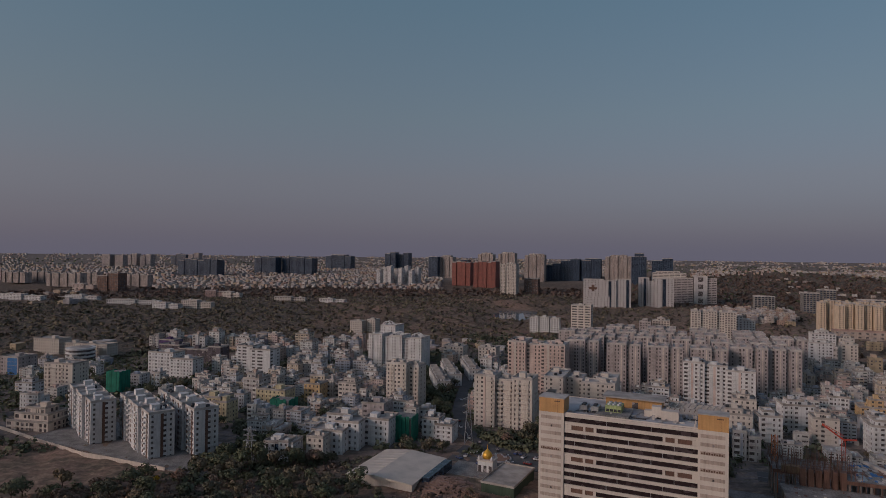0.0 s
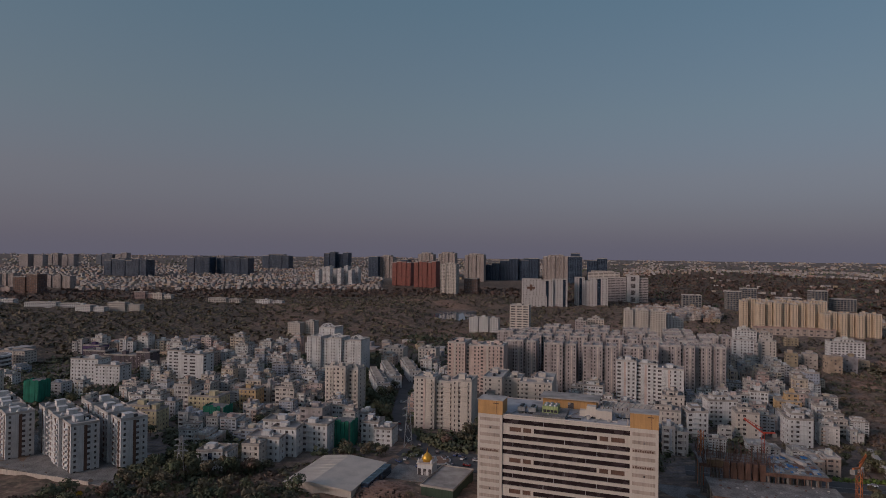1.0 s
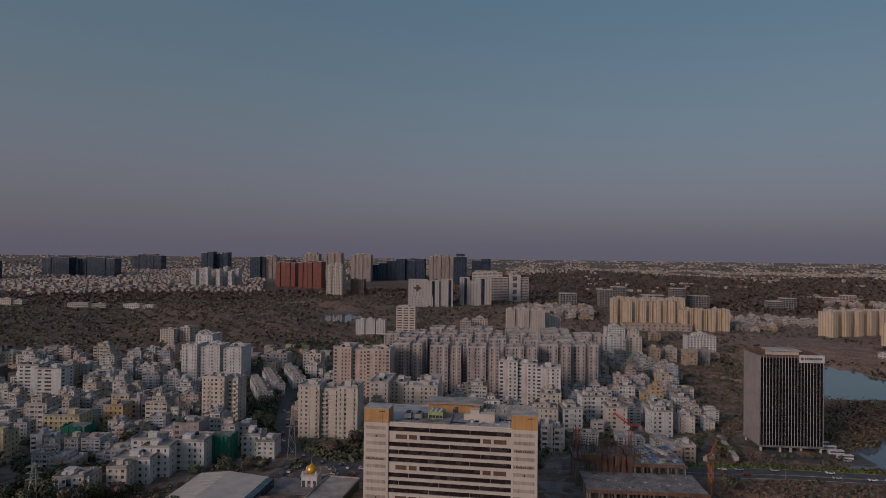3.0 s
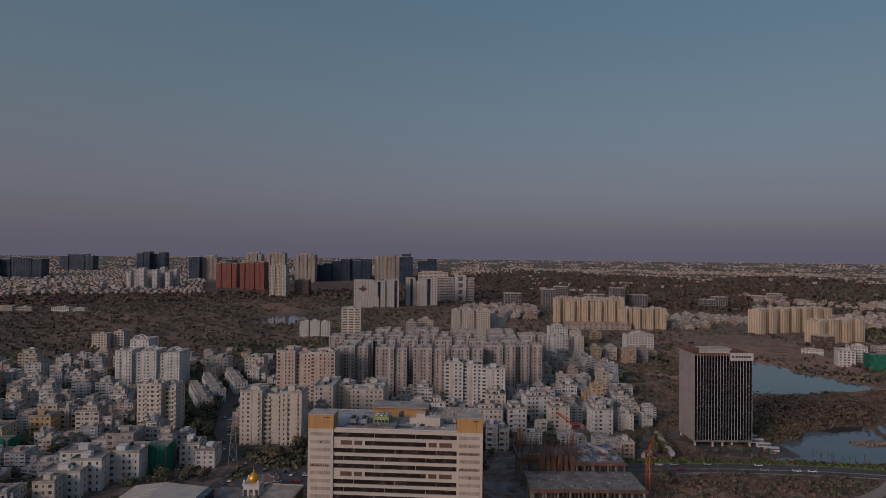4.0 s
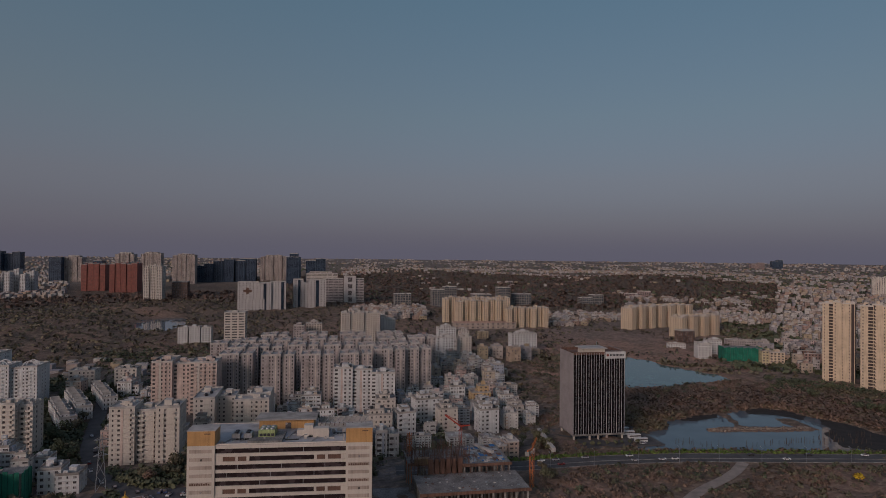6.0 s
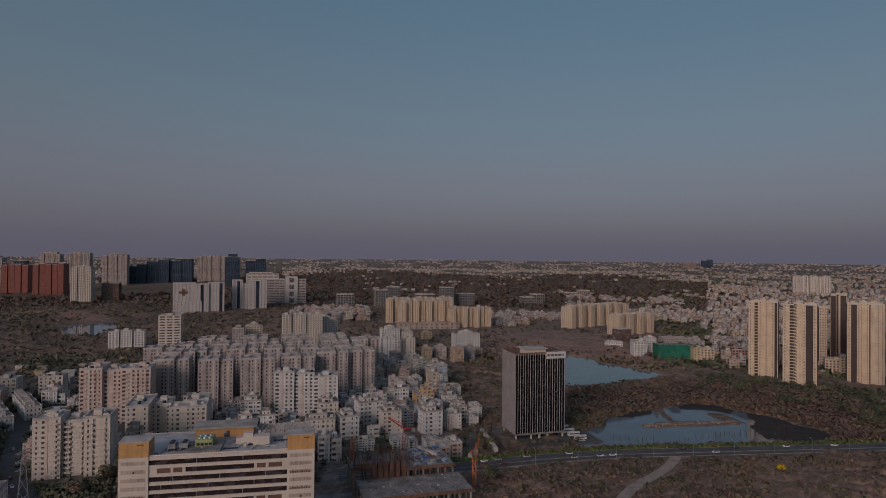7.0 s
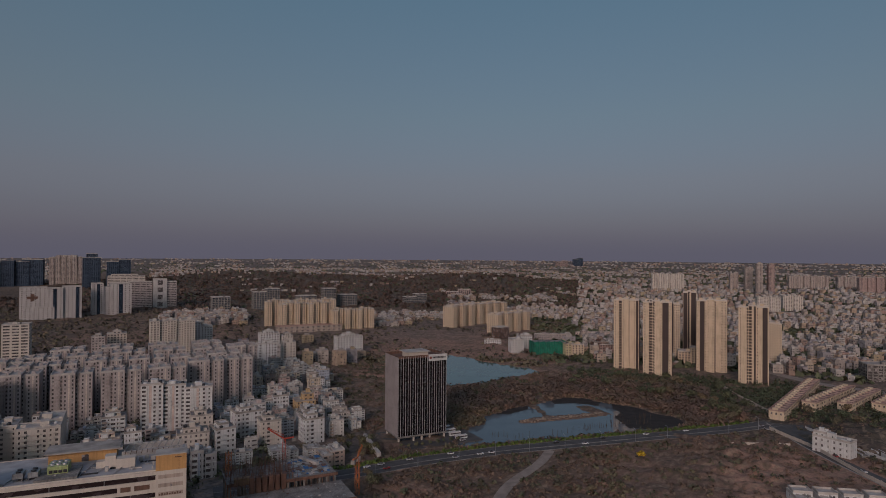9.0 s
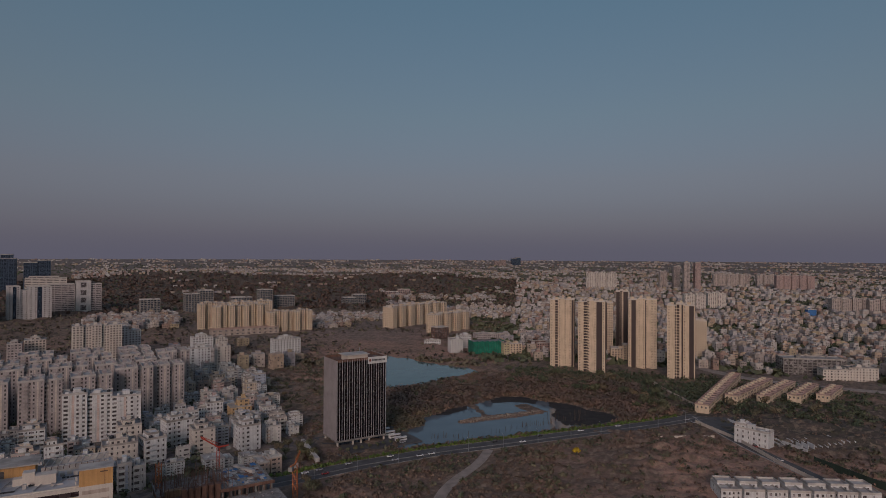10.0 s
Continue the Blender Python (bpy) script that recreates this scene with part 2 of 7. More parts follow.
# ---- building helpers ----
class Geo:
    """Collects boxes, prisms and faces for one mesh."""

    def __init__(self):
        self.v, self.f = [], []

    def box(self, x0, x1, y0, y1, z0, z1):
        n = len(self.v)
        self.v += [(x0, y0, z0), (x1, y0, z0), (x1, y1, z0), (x0, y1, z0), (x0, y0, z1), (x1, y0, z1), (x1, y1, z1), (x0, y1, z1)]
        self.f += [(n, n + 3, n + 2, n + 1), (n + 4, n + 5, n + 6, n + 7), (n, n + 1, n + 5, n + 4), (n + 1, n + 2, n + 6, n + 5),
                   (n + 2, n + 3, n + 7, n + 6), (n + 3, n, n + 4, n + 7)]
        return self

    def prism(self, x, y, z0, z1, r0, r1=None, k=10, rings=None):
        """A round, tapered body; rings: further (z, r) pairs."""
        prof = [(z0, r0)] + list(rings or []) + [(z1, r0 if r1 is None else r1)]
        n = len(self.v)
        for z, r in prof:
            self.v += [(x + r * math.cos(2 * math.pi * i / k), y + r * math.sin(2 * math.pi * i / k), z) for i in range(k)]
        for j in range(len(prof) - 1):
            self.f += [(n + j * k + i, n + j * k + (i + 1) % k, n + (j + 1) * k + (i + 1) % k, n + (j + 1) * k + i) for i in range(k)]
        self.f += [tuple(n + i for i in reversed(range(k))), tuple(n + (len(prof) - 1) * k + i for i in range(k))]
        return self

    def beam(self, a, b, s):
        """A square bar from a to b."""
        a, b = Vector(a), Vector(b)
        d = (b - a).normalized()
        u = d.cross((0, 0, 1)) if abs(d.z) < 0.95 else d.cross((1, 0, 0))
        u.normalize()
        w = d.cross(u)
        n = len(self.v)
        for p in (a, b):
            self.v += [tuple(p + s / 2 * (i * u + j * w)) for i, j in ((-1, -1), (1, -1), (1, 1), (-1, 1))]
        self.f += [(n, n + 1, n + 2, n + 3), (n + 7, n + 6, n + 5, n + 4)] + [(n + i, n + 4 + i, n + 4 + (i + 1) % 4, n + (i + 1) % 4) for i in range(4)]
        return self

    def mesh(self, name, material, smooth=False):
        me = bpy.data.meshes.new(name)
        me.from_pydata(self.v, [], self.f)
        me.materials.append(material)
        if smooth:
            me.polygons.foreach_set("use_smooth", [True] * len(me.polygons))
        return me


def part(name, geo, material, parent, label="", kind="", at=None):
    ob = new(name, geo.mesh(name, material) if isinstance(geo, Geo) else geo)
    ob.parent = parent
    if at is not None:
        ob.location = at
    return tagged(ob, label, kind=kind)


def thing(name, x, y, th, label, category, group="", z=None, kind=""):
    root = new(name)
    root.empty_display_size = 1.0
    root.matrix_world = pose(x, y, land(x, y) if z is None else z, 0, 0, th)
    return tagged(root, label, category, group, kind)


def quads_mesh(name, corners, material, outward=None):
    """corners: an array of (n, 4, 3); outward: the way each leaf clump faces from its crown (n, 3), for soft shading."""
    n = len(corners)
    me = bpy.data.meshes.new(name)
    me.vertices.add(4 * n)
    me.vertices.foreach_set("co", corners.reshape(-1).astype(np.float32))
    me.loops.add(4 * n)
    me.loops.foreach_set("vertex_index", np.arange(4 * n, dtype=np.int32))
    me.polygons.add(n)
    me.polygons.foreach_set("loop_start", np.arange(0, 4 * n, 4, dtype=np.int32))
    me.update()
    me.validate()
    if outward is not None and len(me.polygons) == n:
        way = outward / np.maximum(np.linalg.norm(outward, axis=1, keepdims=True), 1e-6)
        me.polygons.foreach_set("use_smooth", np.ones(n, bool))
        me.normals_split_custom_set(np.repeat(way, 4, 0).tolist())
    me.materials.append(material)
    return me


def boxes_mesh(name, c, half, turn, material):
    """Many upright boxes: centres of their bases (n, 3), half sizes and heights (n, 3), turns (n)."""
    n = len(c)
    sx = np.array([-1, 1, 1, -1, -1, 1, 1, -1.0])
    sy = np.array([-1, -1, 1, 1, -1, -1, 1, 1.0])
    sz = np.array([0, 0, 0, 0, 1, 1, 1, 1.0])
    lx, ly, lz = sx * half[:, :1], sy * half[:, 1:2], sz * half[:, 2:]
    ct, st = np.cos(turn)[:, None], np.sin(turn)[:, None]
    v = np.stack([c[:, :1] + lx * ct - ly * st, c[:, 1:2] + lx * st + ly * ct, c[:, 2:] + lz], -1)
    f = np.array([[4, 5, 6, 7], [0, 1, 5, 4], [1, 2, 6, 5], [2, 3, 7, 6], [3, 0, 4, 7]])
    idx = (np.arange(n)[:, None, None] * 8 + f).reshape(-1)
    me = bpy.data.meshes.new(name)
    me.vertices.add(8 * n)
    me.vertices.foreach_set("co", v.reshape(-1).astype(np.float32))
    me.loops.add(len(idx))
    me.loops.foreach_set("vertex_index", idx.astype(np.int32))
    me.polygons.add(5 * n)
    me.polygons.foreach_set("loop_start", np.arange(0, 20 * n, 4, dtype=np.int32))
    me.update()
    me.validate()
    me.shade_flat()
    me.materials.append(material)
    return me


# ---- the land ----
def wob(x, y, s, k=0.0):
    """Smooth waves from -1 to 1, about s metres long."""
    x, y = x / s * 6.283, y / s * 6.283
    return (np.sin(x + 1.7 * np.sin(0.43 * y + k)) + np.sin(0.77 * y - 0.5 * x + 2.1 * np.sin(0.31 * x + 2 * k)) + np.sin(1.31 * x + 0.9 * y + 3 * k)) / 3


def soft(v, a, b):
    t = np.clip((v - a) / (b - a), 0, 1)
    return t * t * (3 - 2 * t)


def polar(x, y):
    return np.degrees(np.arctan2(x, y)), np.hypot(x, y)


def sector(x, y, a0, a1, r0, r1, sa=2.0, sr=0.08):
    """1 inside a stretch of bearings (degrees from +y) and distances, falling off softly and unevenly."""
    a, r = polar(x, y)
    a = a + 1.5 * wob(x, y, 130.0, 1.0)
    r = r * (1 + 0.03 * wob(x, y, 110.0, 2.0))
    return soft(a, a0 - sa, a0 + sa) * soft(-a, -a1 - sa, -a1 + sa) * soft(r, r0 * (1 - sr), r0 * (1 + sr)) * soft(-r, -r1 * (1 + sr), -r1 * (1 - sr))


def inside(x, y, poly):
    """The signed distance to a closed polygon, positive inside."""
    x, y = np.asarray(x, float), np.asarray(y, float)
    best, odd = np.full(x.shape, 1e9), np.zeros(x.shape, bool)
    for (ax, ay), (bx, by) in zip(poly, poly[1:] + poly[:1]):
        t = np.clip(((x - ax) * (bx - ax) + (y - ay) * (by - ay)) / ((bx - ax) ** 2 + (by - ay) ** 2), 0, 1)
        best = np.minimum(best, np.hypot(x - ax - t * (bx - ax), y - ay - t * (by - ay)))
        cross = (ay > y) != (by > y)
        odd ^= cross & (x < (bx - ax) * (y - ay) / (by - ay + 1e-12) + ax)
    return np.where(odd, best, -best)


def along(x, y, line):
    """The distance to an open line."""
    x, y = np.asarray(x, float), np.asarray(y, float)
    best = np.full(x.shape, 1e9)
    for (ax, ay), (bx, by) in zip(line, line[1:]):
        t = np.clip(((x - ax) * (bx - ax) + (y - ay) * (by - ay)) / ((bx - ax) ** 2 + (by - ay) ** 2), 0, 1)
        best = np.minimum(best, np.hypot(x - ax - t * (bx - ax), y - ay - t * (by - ay)))
    return best


POND = [(324, 299), (343, 306), (358, 306), (372, 318), (389, 318), (416, 320), (432, 316), (452, 313), (474, 313), (488, 299), (485, 282), (488, 265), (490, 249),
        (482, 231), (485, 214), (470, 195), (435, 211), (409, 226), (370, 248), (346, 260), (324, 272), (306, 282)]
SPIT = [(383, 296), (411, 288), (435, 274), (460, 260), (458, 252), (446, 253), (420, 266), (397, 277), (380, 287)]
ISLETS = [SPIT, [(456, 352), (462, 349), (442, 321), (418, 288), (410, 287), (427, 313)], [(457, 288), (471, 284), (459, 260), (450, 262), (449, 275)],
          [(350, 334), (374, 323), (370, 312), (357, 304), (338, 312)]]
LAKE = [(405, 412), (440, 500), (520, 555), (566, 552), (578, 535), (567, 479), (569, 443), (572, 417), (561, 399), (527, 406), (504, 409), (478, 407), (454, 414), (425, 424)]
RIVER = [(62, 1090), (50, 1180), (80, 1290), (125, 1330), (150, 1250), (130, 1140), (98, 1084)]
TARN = [(1060, 960), (1160, 1040), (1260, 980), (1180, 900)]
MAIN_ROAD = [(150, 318), (222, 288), (259, 280), (286, 268), (317, 256), (353, 235), (402, 209), (461, 176), (496, 159), (520, 150)]
TRACK = [(226, 190), (255, 207), (271, 215), (290, 219), (306, 219), (320, 221), (329, 228), (340, 233)]
EAST_ROAD = [(520, 150), (483, 122), (453, 94), (428, 64), (403, 36), (384, 6)]
CITY_ROAD = [(10, 620), (0, 487), (-3, 440), (0, 392), (8, 362), (22, 345), (60, 336)]
FAR_ROAD = [(790, 250), (745, 215), (716, 165), (712, 116), (722, 60), (736, 0), (744, -60)]
ALL_ROADS = [(FAR_ROAD, 8), (MAIN_ROAD, 10), (TRACK, 5), (EAST_ROAD, 7), (CITY_ROAD, 5.5)]


def land(x, y):
    """The height of the land, before fine relief."""
    r = np.hypot(x, y)
    return 95 * np.clip((r - 1300) / 3600, 0, 1) ** 1.4


def wet(x, y):
    """How far inside open water a place lies, in metres."""
    jag = 2.2 * wob(x, y, 28.0) + 1.4 * wob(x, y, 11.0, 3.0)
    d = np.maximum.reduce([inside(x, y, POND), inside(x, y, LAKE), inside(x, y, RIVER), inside(x, y, TARN)]) + jag
    dry = np.maximum.reduce([inside(x, y, p) for p in ISLETS]) + 0.5 * jag
    return np.minimum(d, -dry)


def town_mask(x, y):
    t = np.maximum.reduce([sector(x, y, -24, 0, 335, 690), sector(x, y, -50, -24, 440, 720), sector(x, y, 1, 15, 380, 780), sector(x, y, 15, 35.5, 330, 700), sector(x, y, 35, 39, 400, 500),
                           sector(x, y, 56, 100, 760, 3000), sector(x, y, -60, 14, 2300, 6000), sector(x, y, 14, 100, 2950, 6000), sector(x, y, 28, 60, 950, 1250) * 0.5,
                           sector(x, y, -45, -2, 1500, 1900) * 0.6])
    return t


def wood_mask(x, y):
    return np.maximum.reduce([sector(x, y, -60, -8, 200, 335), sector(x, y, -6, 3, 400, 700), sector(x, y, -60, -13, 720, 1600), sector(x, y, 13, 58, 1480, 2900), sector(x, y, -16, 14, 780, 1750) * (0.45 + 0.4 * soft(wob(x, y, 160.0, 5.0), -0.3, 0.4)), sector(x, y, -60, 60, 1650, 2300) * 0.8,
                              sector(x, y, 44, 70, 330, 680) * 0.55, sector(x, y, 64, 100, 480, 640), sector(x, y, 20, 85, 1500, 2200) * 0.7])


def soil_mask(x, y):
    return np.maximum.reduce([sector(x, y, -14, 10, 880, 1600) * (0.35 + 0.65 * soft(wob(x, y, 210.0), -0.2, 0.5)), sector(x, y, 60, 95, 250, 470) * (0.6 + 0.4 * soft(wob(x, y, 60.0), -0.3, 0.3)),
                              sector(x, y, 38, 55, 640, 1080, 2.0, 0.05) * (0.45 + 0.55 * soft(wob(x, y, 90.0), -0.4, 0.3)), sector(x, y, 40, 62, 240, 395) * 0.6 * soft(wob(x, y, 55.0, 2.0), -0.5, 0.4), sector(x, y, 3, 30, 800, 1100) * 0.5, sector(x, y, 74, 95, 420, 520), sector(x, y, 78, 94, 500, 566, 2, 0.03), soft(inside(x, y, SPIT), -3, 2) * 0.7])


def relief(x, y):
    a, r = polar(x, y)
    rough = 1 - np.clip(town_mask(x, y), 0, 1)
    for line, half in ALL_ROADS:
        rough = rough * soft(along(x, y, line), half, half + 18)
    rough = rough * soft(-wet(x, y), 2, 25)
    z = land(x, y) + rough * (1.1 * wob(x, y, 37.0) + 0.8 * wob(x, y, 13.0, 2.0)) * np.clip(r / 400, 0.3, 3.0)
    z = z + 14 * sector(x, y, 2, 9, 1330, 1560, 1.5, 0.05) + 9 * sector(x, y, -9, 1, 1050, 1350, 3, 0.1) + 8 * sector(x, y, 52, 57, 1080, 1200, 1.5, 0.05)
    z = z + 22 * rough * np.clip((r - 1500) / 1500, 0, 1) * wob(x, y, 900.0, 4.0) * np.clip((4700 - r) / 800, 0, 1)
    z = z + 20 * sector(x, y, 15, 54, 2350, 3200, 7, 0.16) + 7 * sector(x, y, 79, 92, 508, 560, 2, 0.04) * (0.7 + 0.3 * wob(x, y, 25.0))
    z = z + 2.6 * sector(x, y, 66, 76, 385, 470, 2, 0.04) * np.clip(0.5 + wob(x, y, 19.0, 1.0), 0, 1.2)
    return z - 2.2 * soft(wet(x, y), -1.5, 3.0)


def build_ground():
    az = np.radians(np.r_[np.arange(-180, -48, 4.0), np.arange(-48, 96, 0.5), np.arange(96, 180, 4.0)])
    rr = np.r_[np.geomspace(40, 236, 28), np.geomspace(240, 700, 150), np.geomspace(708, 4960, 110)]
    A, R = np.meshgrid(az, rr)
    x, y = np.r_[0.0, (R * np.sin(A)).ravel()], np.r_[0.0, (R * np.cos(A)).ravel()]
    z = relief(x, y)
    n = len(az)
    i, j = np.meshgrid(np.arange(len(rr) - 1), np.arange(n), indexing="ij")
    k = (j + 1) % n
    quads = np.stack([1 + i * n + j, 1 + i * n + k, 1 + (i + 1) * n + k, 1 + (i + 1) * n + j], -1).reshape(-1, 4)[:, ::-1]
    faces = quads.tolist() + [(0, 1 + q, 1 + (q + 1) % n)[::-1] for q in range(n)]
    me = bpy.data.meshes.new("ground")
    me.from_pydata(np.stack([x, y, z], -1).tolist(), [], faces)
    for name, fn in (("town", town_mask), ("wood", wood_mask), ("soil", soil_mask)):
        me.attributes.new(name, "FLOAT", "POINT").data.foreach_set("value", np.clip(fn(x, y), 0, 1).astype(np.float32))
    me.polygons.foreach_set("use_smooth", [True] * len(me.polygons))
    me.materials.append(M_GROUND)
    tagged(new("ground", me), "dry brown scrubland and dusty town ground reaching the horizon", "ground", kind="structure")


def ribbon(name, line, half, z, material, label, parent=None, side=0.0):
    """A strip along a line, at z above the land; side shifts it to its right."""
    pts = []
    for (ax, ay), (bx, by) in zip(line, line[1:]):
        k = max(1, int(math.hypot(bx - ax, by - ay) / 8))
        pts += [(ax + (bx - ax) * q / k, ay + (by - ay) * q / k) for q in range(k)]
    pts.append(line[-1])
    for _ in range(6):
        pts = [pts[0]] + [((a[0] + 2 * b[0] + c[0]) / 4, (a[1] + 2 * b[1] + c[1]) / 4) for a, b, c in zip(pts, pts[1:], pts[2:])] + [pts[-1]]
    g = Geo()
    for i, p in enumerate(pts):
        a, b = pts[max(i - 1, 0)], pts[min(i + 1, len(pts) - 1)]
        l = math.hypot(b[0] - a[0], b[1] - a[1])
        nx, ny = (b[1] - a[1]) / l, -(b[0] - a[0]) / l
        h = land(p[0], p[1])
        for e, dz in ((side - half, -1.5), (side - half, z), (side + half, z), (side + half, -1.5)):
            g.v.append((p[0] + e * nx, p[1] + e * ny, h + dz))
        if i:
            n = 4 * i
            g.f += [(n - 4 + q, n - 3 + q, n + 1 + q, n + q) for q in range(3)]
    ob = new(name, g.mesh(name, material))
    ob.parent = parent
    return tagged(ob, label, "" if parent else "road", kind="" if parent else "structure"), pts


build_ground()
for nm, poly, mat, lab in (("pond", POND, M_WATER, "still dark pond mirroring the sky"), ("lake", LAKE, M_TEAL, "teal lake with low banks"),
                           ("river", RIVER, M_WATER, "small dark pool below the red hills"), ("tarn", TARN, M_WATER, "distant sheet of water")):
    cx, cy = sum(p[0] for p in poly) / len(poly), sum(p[1] for p in poly) / len(poly)
    g = Geo()
    g.v = [(cx + 1.15 * (p[0] - cx), cy + 1.15 * (p[1] - cy), land(cx, cy) - 0.55) for p in poly]
    g.f = [tuple(range(len(poly)))]
    me = g.mesh(nm, mat)
    if me.polygons[0].normal.z < 0:
        me.flip_normals()
    tagged(new(nm, me), lab, "water", kind="structure")
# First patch is wet mud; the other two paint bank shade onto the water.
for nm, poly in (("mud_bank", [(488, 270), (492, 249), (484, 231), (487, 214), (471, 194), (440, 208), (428, 224), (438, 232), (446, 244), (468, 252), (474, 262)]),
                 ("mud_bank", [(460, 315), (475, 315), (490, 299), (487, 280), (474, 276), (470, 288), (464, 298), (452, 305)]), ("mud_bank", [(384, 320), (416, 323), (430, 318), (420, 310), (396, 311)])):
    g = Geo()
    pts = []
    for (ax, ay), (bx, by) in zip(poly, poly[1:] + poly[:1]):
        pts += [(ax + (bx - ax) * q / 6, ay + (by - ay) * q / 6) for q in range(6)]
    g.v = [(px + 1.6 * float(wob(px, py, 9.0)), py + 1.6 * float(wob(py, px, 11.0, 2.0)), -0.49) for px, py in pts]
    g.f = [tuple(range(len(pts)))]
    me = g.mesh(nm, M_MUDSHADE)
    if me.polygons[0].normal.z < 0:
        me.flip_normals()
    tagged(new(nm, me), "black wet mud and painted bank shade on the pond", "mud", kind="structure")
road, ROAD_PTS = ribbon("road", MAIN_ROAD, 7.5, 0.25, M_ASPH, "grey asphalt road with a planted median beside the pond")
ribbon("median_kerb", MAIN_ROAD, 0.45, 0.45, M_CONC, "", road, 1.6)
ribbon("kerb", MAIN_ROAD, 0.2, 0.35, M_CONC, "dusty concrete kerb", road, 7.6)
ribbon("kerb", MAIN_ROAD, 0.2, 0.35, M_CONC, "dusty concrete kerb", road, -7.6)
ribbon("dirt_track", TRACK, 3.2, 0.2, M_PALE, "pale dusty track across the scrub")
east, _ = ribbon("road", EAST_ROAD, 5.0, 0.20, M_ASPH, "narrow asphalt road between boundary walls")
ribbon("kerb", EAST_ROAD, 0.3, 0.4, M_PAVE, "pale kerb", east, 5.2)
city, _ = ribbon("road", CITY_ROAD, 4.8, 0.25, M_ASPH, "tree-lined city road")
ribbon("road", FAR_ROAD, 7.0, 0.3, M_PALE, "pale concrete road curving past the villas")

# ---- buildings ----
TAKEN = []      # (x, y, radius) of places that are built on


def put(g, side, w, d, x, y, a0, a1, o0, o1, z0, z1):
    """A box on one side of a block: a along the side, o outwards."""
    if side == "F":
        g.box(x + a0, x + a1, y - o1, y - o0, z0, z1)
    elif side == "B":
        g.box(x + a0, x + a1, y + d + o0, y + d + o1, z0, z1)
    elif side == "L":
        g.box(x - o1, x - o0, y + a0, y + a1, z0, z1)
    else:
        g.box(x + w + o0, x + w + o1, y + a0, y + a1, z0, z1)


def clad(wall, glass, x, y, w, d, z0, h, fh, bay, pier, span, rel=0.35, sides="FLRB"):
    """A block as a dark core behind a grid of piers and spandrels."""
    glass.box(x, x + w, y, y + d, z0, z0 + h - 0.3)
    nf = max(1, round(h / fh))
    fh = h / nf
    for s in sides:
        ln = w if s in "FB" else d
        nb = max(1, round(ln / bay))
        bw = ln / nb
        for i in range(nb + 1):
            c, hw = i * bw, pier * bw / 2
            lo, hi = max(-rel * 0.9, c - hw) if i else -rel * 0.9, min(ln + rel * 0.9, c + hw) if i < nb else ln + rel * 0.9
            put(wall, s, w, d, x, y, lo, hi, 0, rel, z0, z0 + h)
        for k in range(nf + 1):
            a = z0 + k * fh - (0 if k == 0 else span * fh * 0.35)
            b = z0 + k * fh + span * fh * 0.65 if k < nf else z0 + h
            put(wall, s, w, d, x, y, 0, ln, 0, rel - 0.04, a, b)


def shell(wall, x, y, w, d, z0, h, fh, bay, pier, span, rel=0.35, pat=(1.0,), blank=""):
    """A block's outer wall in one piece, with a recessed opening for every window; the glass stands behind it."""
    nf = max(1, round(h / fh))
    fh = h / nf
    zs = [z0]
    for k in range(nf):
        zs += [z0 + k * fh + span * fh * 0.65, z0 + (k + 1) * fh - span * fh * 0.35]
    zs.append(z0 + h)
    seen = {}

    def vert(side, a, o, z):
        p = {"F": (x + a, y - o), "B": (x + w - a, y + d + o), "L": (x - o, y + d - a), "R": (x + w + o, y + a)}[side]
        key = (round(p[0], 3), round(p[1], 3), round(z, 3))
        if key not in seen:
            seen[key] = len(wall.v)
            wall.v.append(key)
        return seen[key]

    for s in "FRBL":
        ln = w if s in "FB" else d
        nb = max(1, round(ln / bay))
        bw = ln / nb
        xs = [-rel]
        for i in range(nb):
            op = (1 - pier) * pat[(i + "FRBL".index(s)) % len(pat)] / 2
            if op > 0 and s not in blank:
                xs += [(i + 0.5 - min(op, 0.47)) * bw, (i + 0.5 + min(op, 0.47)) * bw]
        xs.append(ln + rel)
        for i in range(len(xs) - 1):
            if i % 2 == 0:
                wall.f.append(tuple(vert(s, p, rel, q) for p, q in ((xs[i], zs[0]), (xs[i + 1], zs[0]), (xs[i + 1], zs[-1]), (xs[i], zs[-1]))))
                continue
            for k in range(len(zs) - 1):
                c = ((xs[i], zs[k]), (xs[i + 1], zs[k]), (xs[i + 1], zs[k + 1]), (xs[i], zs[k + 1]))
                out = [vert(s, p, rel, q) for p, q in c]
                if i % 2 and k % 2:
                    inn = [vert(s, p, 0.02, q) for p, q in c]
                    wall.f += [(out[j], out[(j + 1) % 4], inn[(j + 1) % 4], inn[j]) for j in range(4)]
                else:
                    wall.f.append(tuple(out))


def roof_on(g, x, y, w, d, z, para=1.0, over=0.45):
    """A flat roof with its parapet, one closed tray."""
    t = over - 0.25
    n = len(g.v)
    for e, zz in ((over, z - 0.3), (over, z + para), (t, z + para), (t, z)):
        g.v += [(x - e, y - e, zz), (x + w + e, y - e, zz), (x + w + e, y + d + e, zz), (x - e, y + d + e, zz)]
    for r in range(3):
        g.f += [(n + 4 * r + i, n + 4 * r + (i + 1) % 4, n + 4 * r + 4 + (i + 1) % 4, n + 4 * r + 4 + i) for i in range(4)]
    g.f += [(n + 3, n + 2, n + 1, n), (n + 12, n + 13, n + 14, n + 15)]


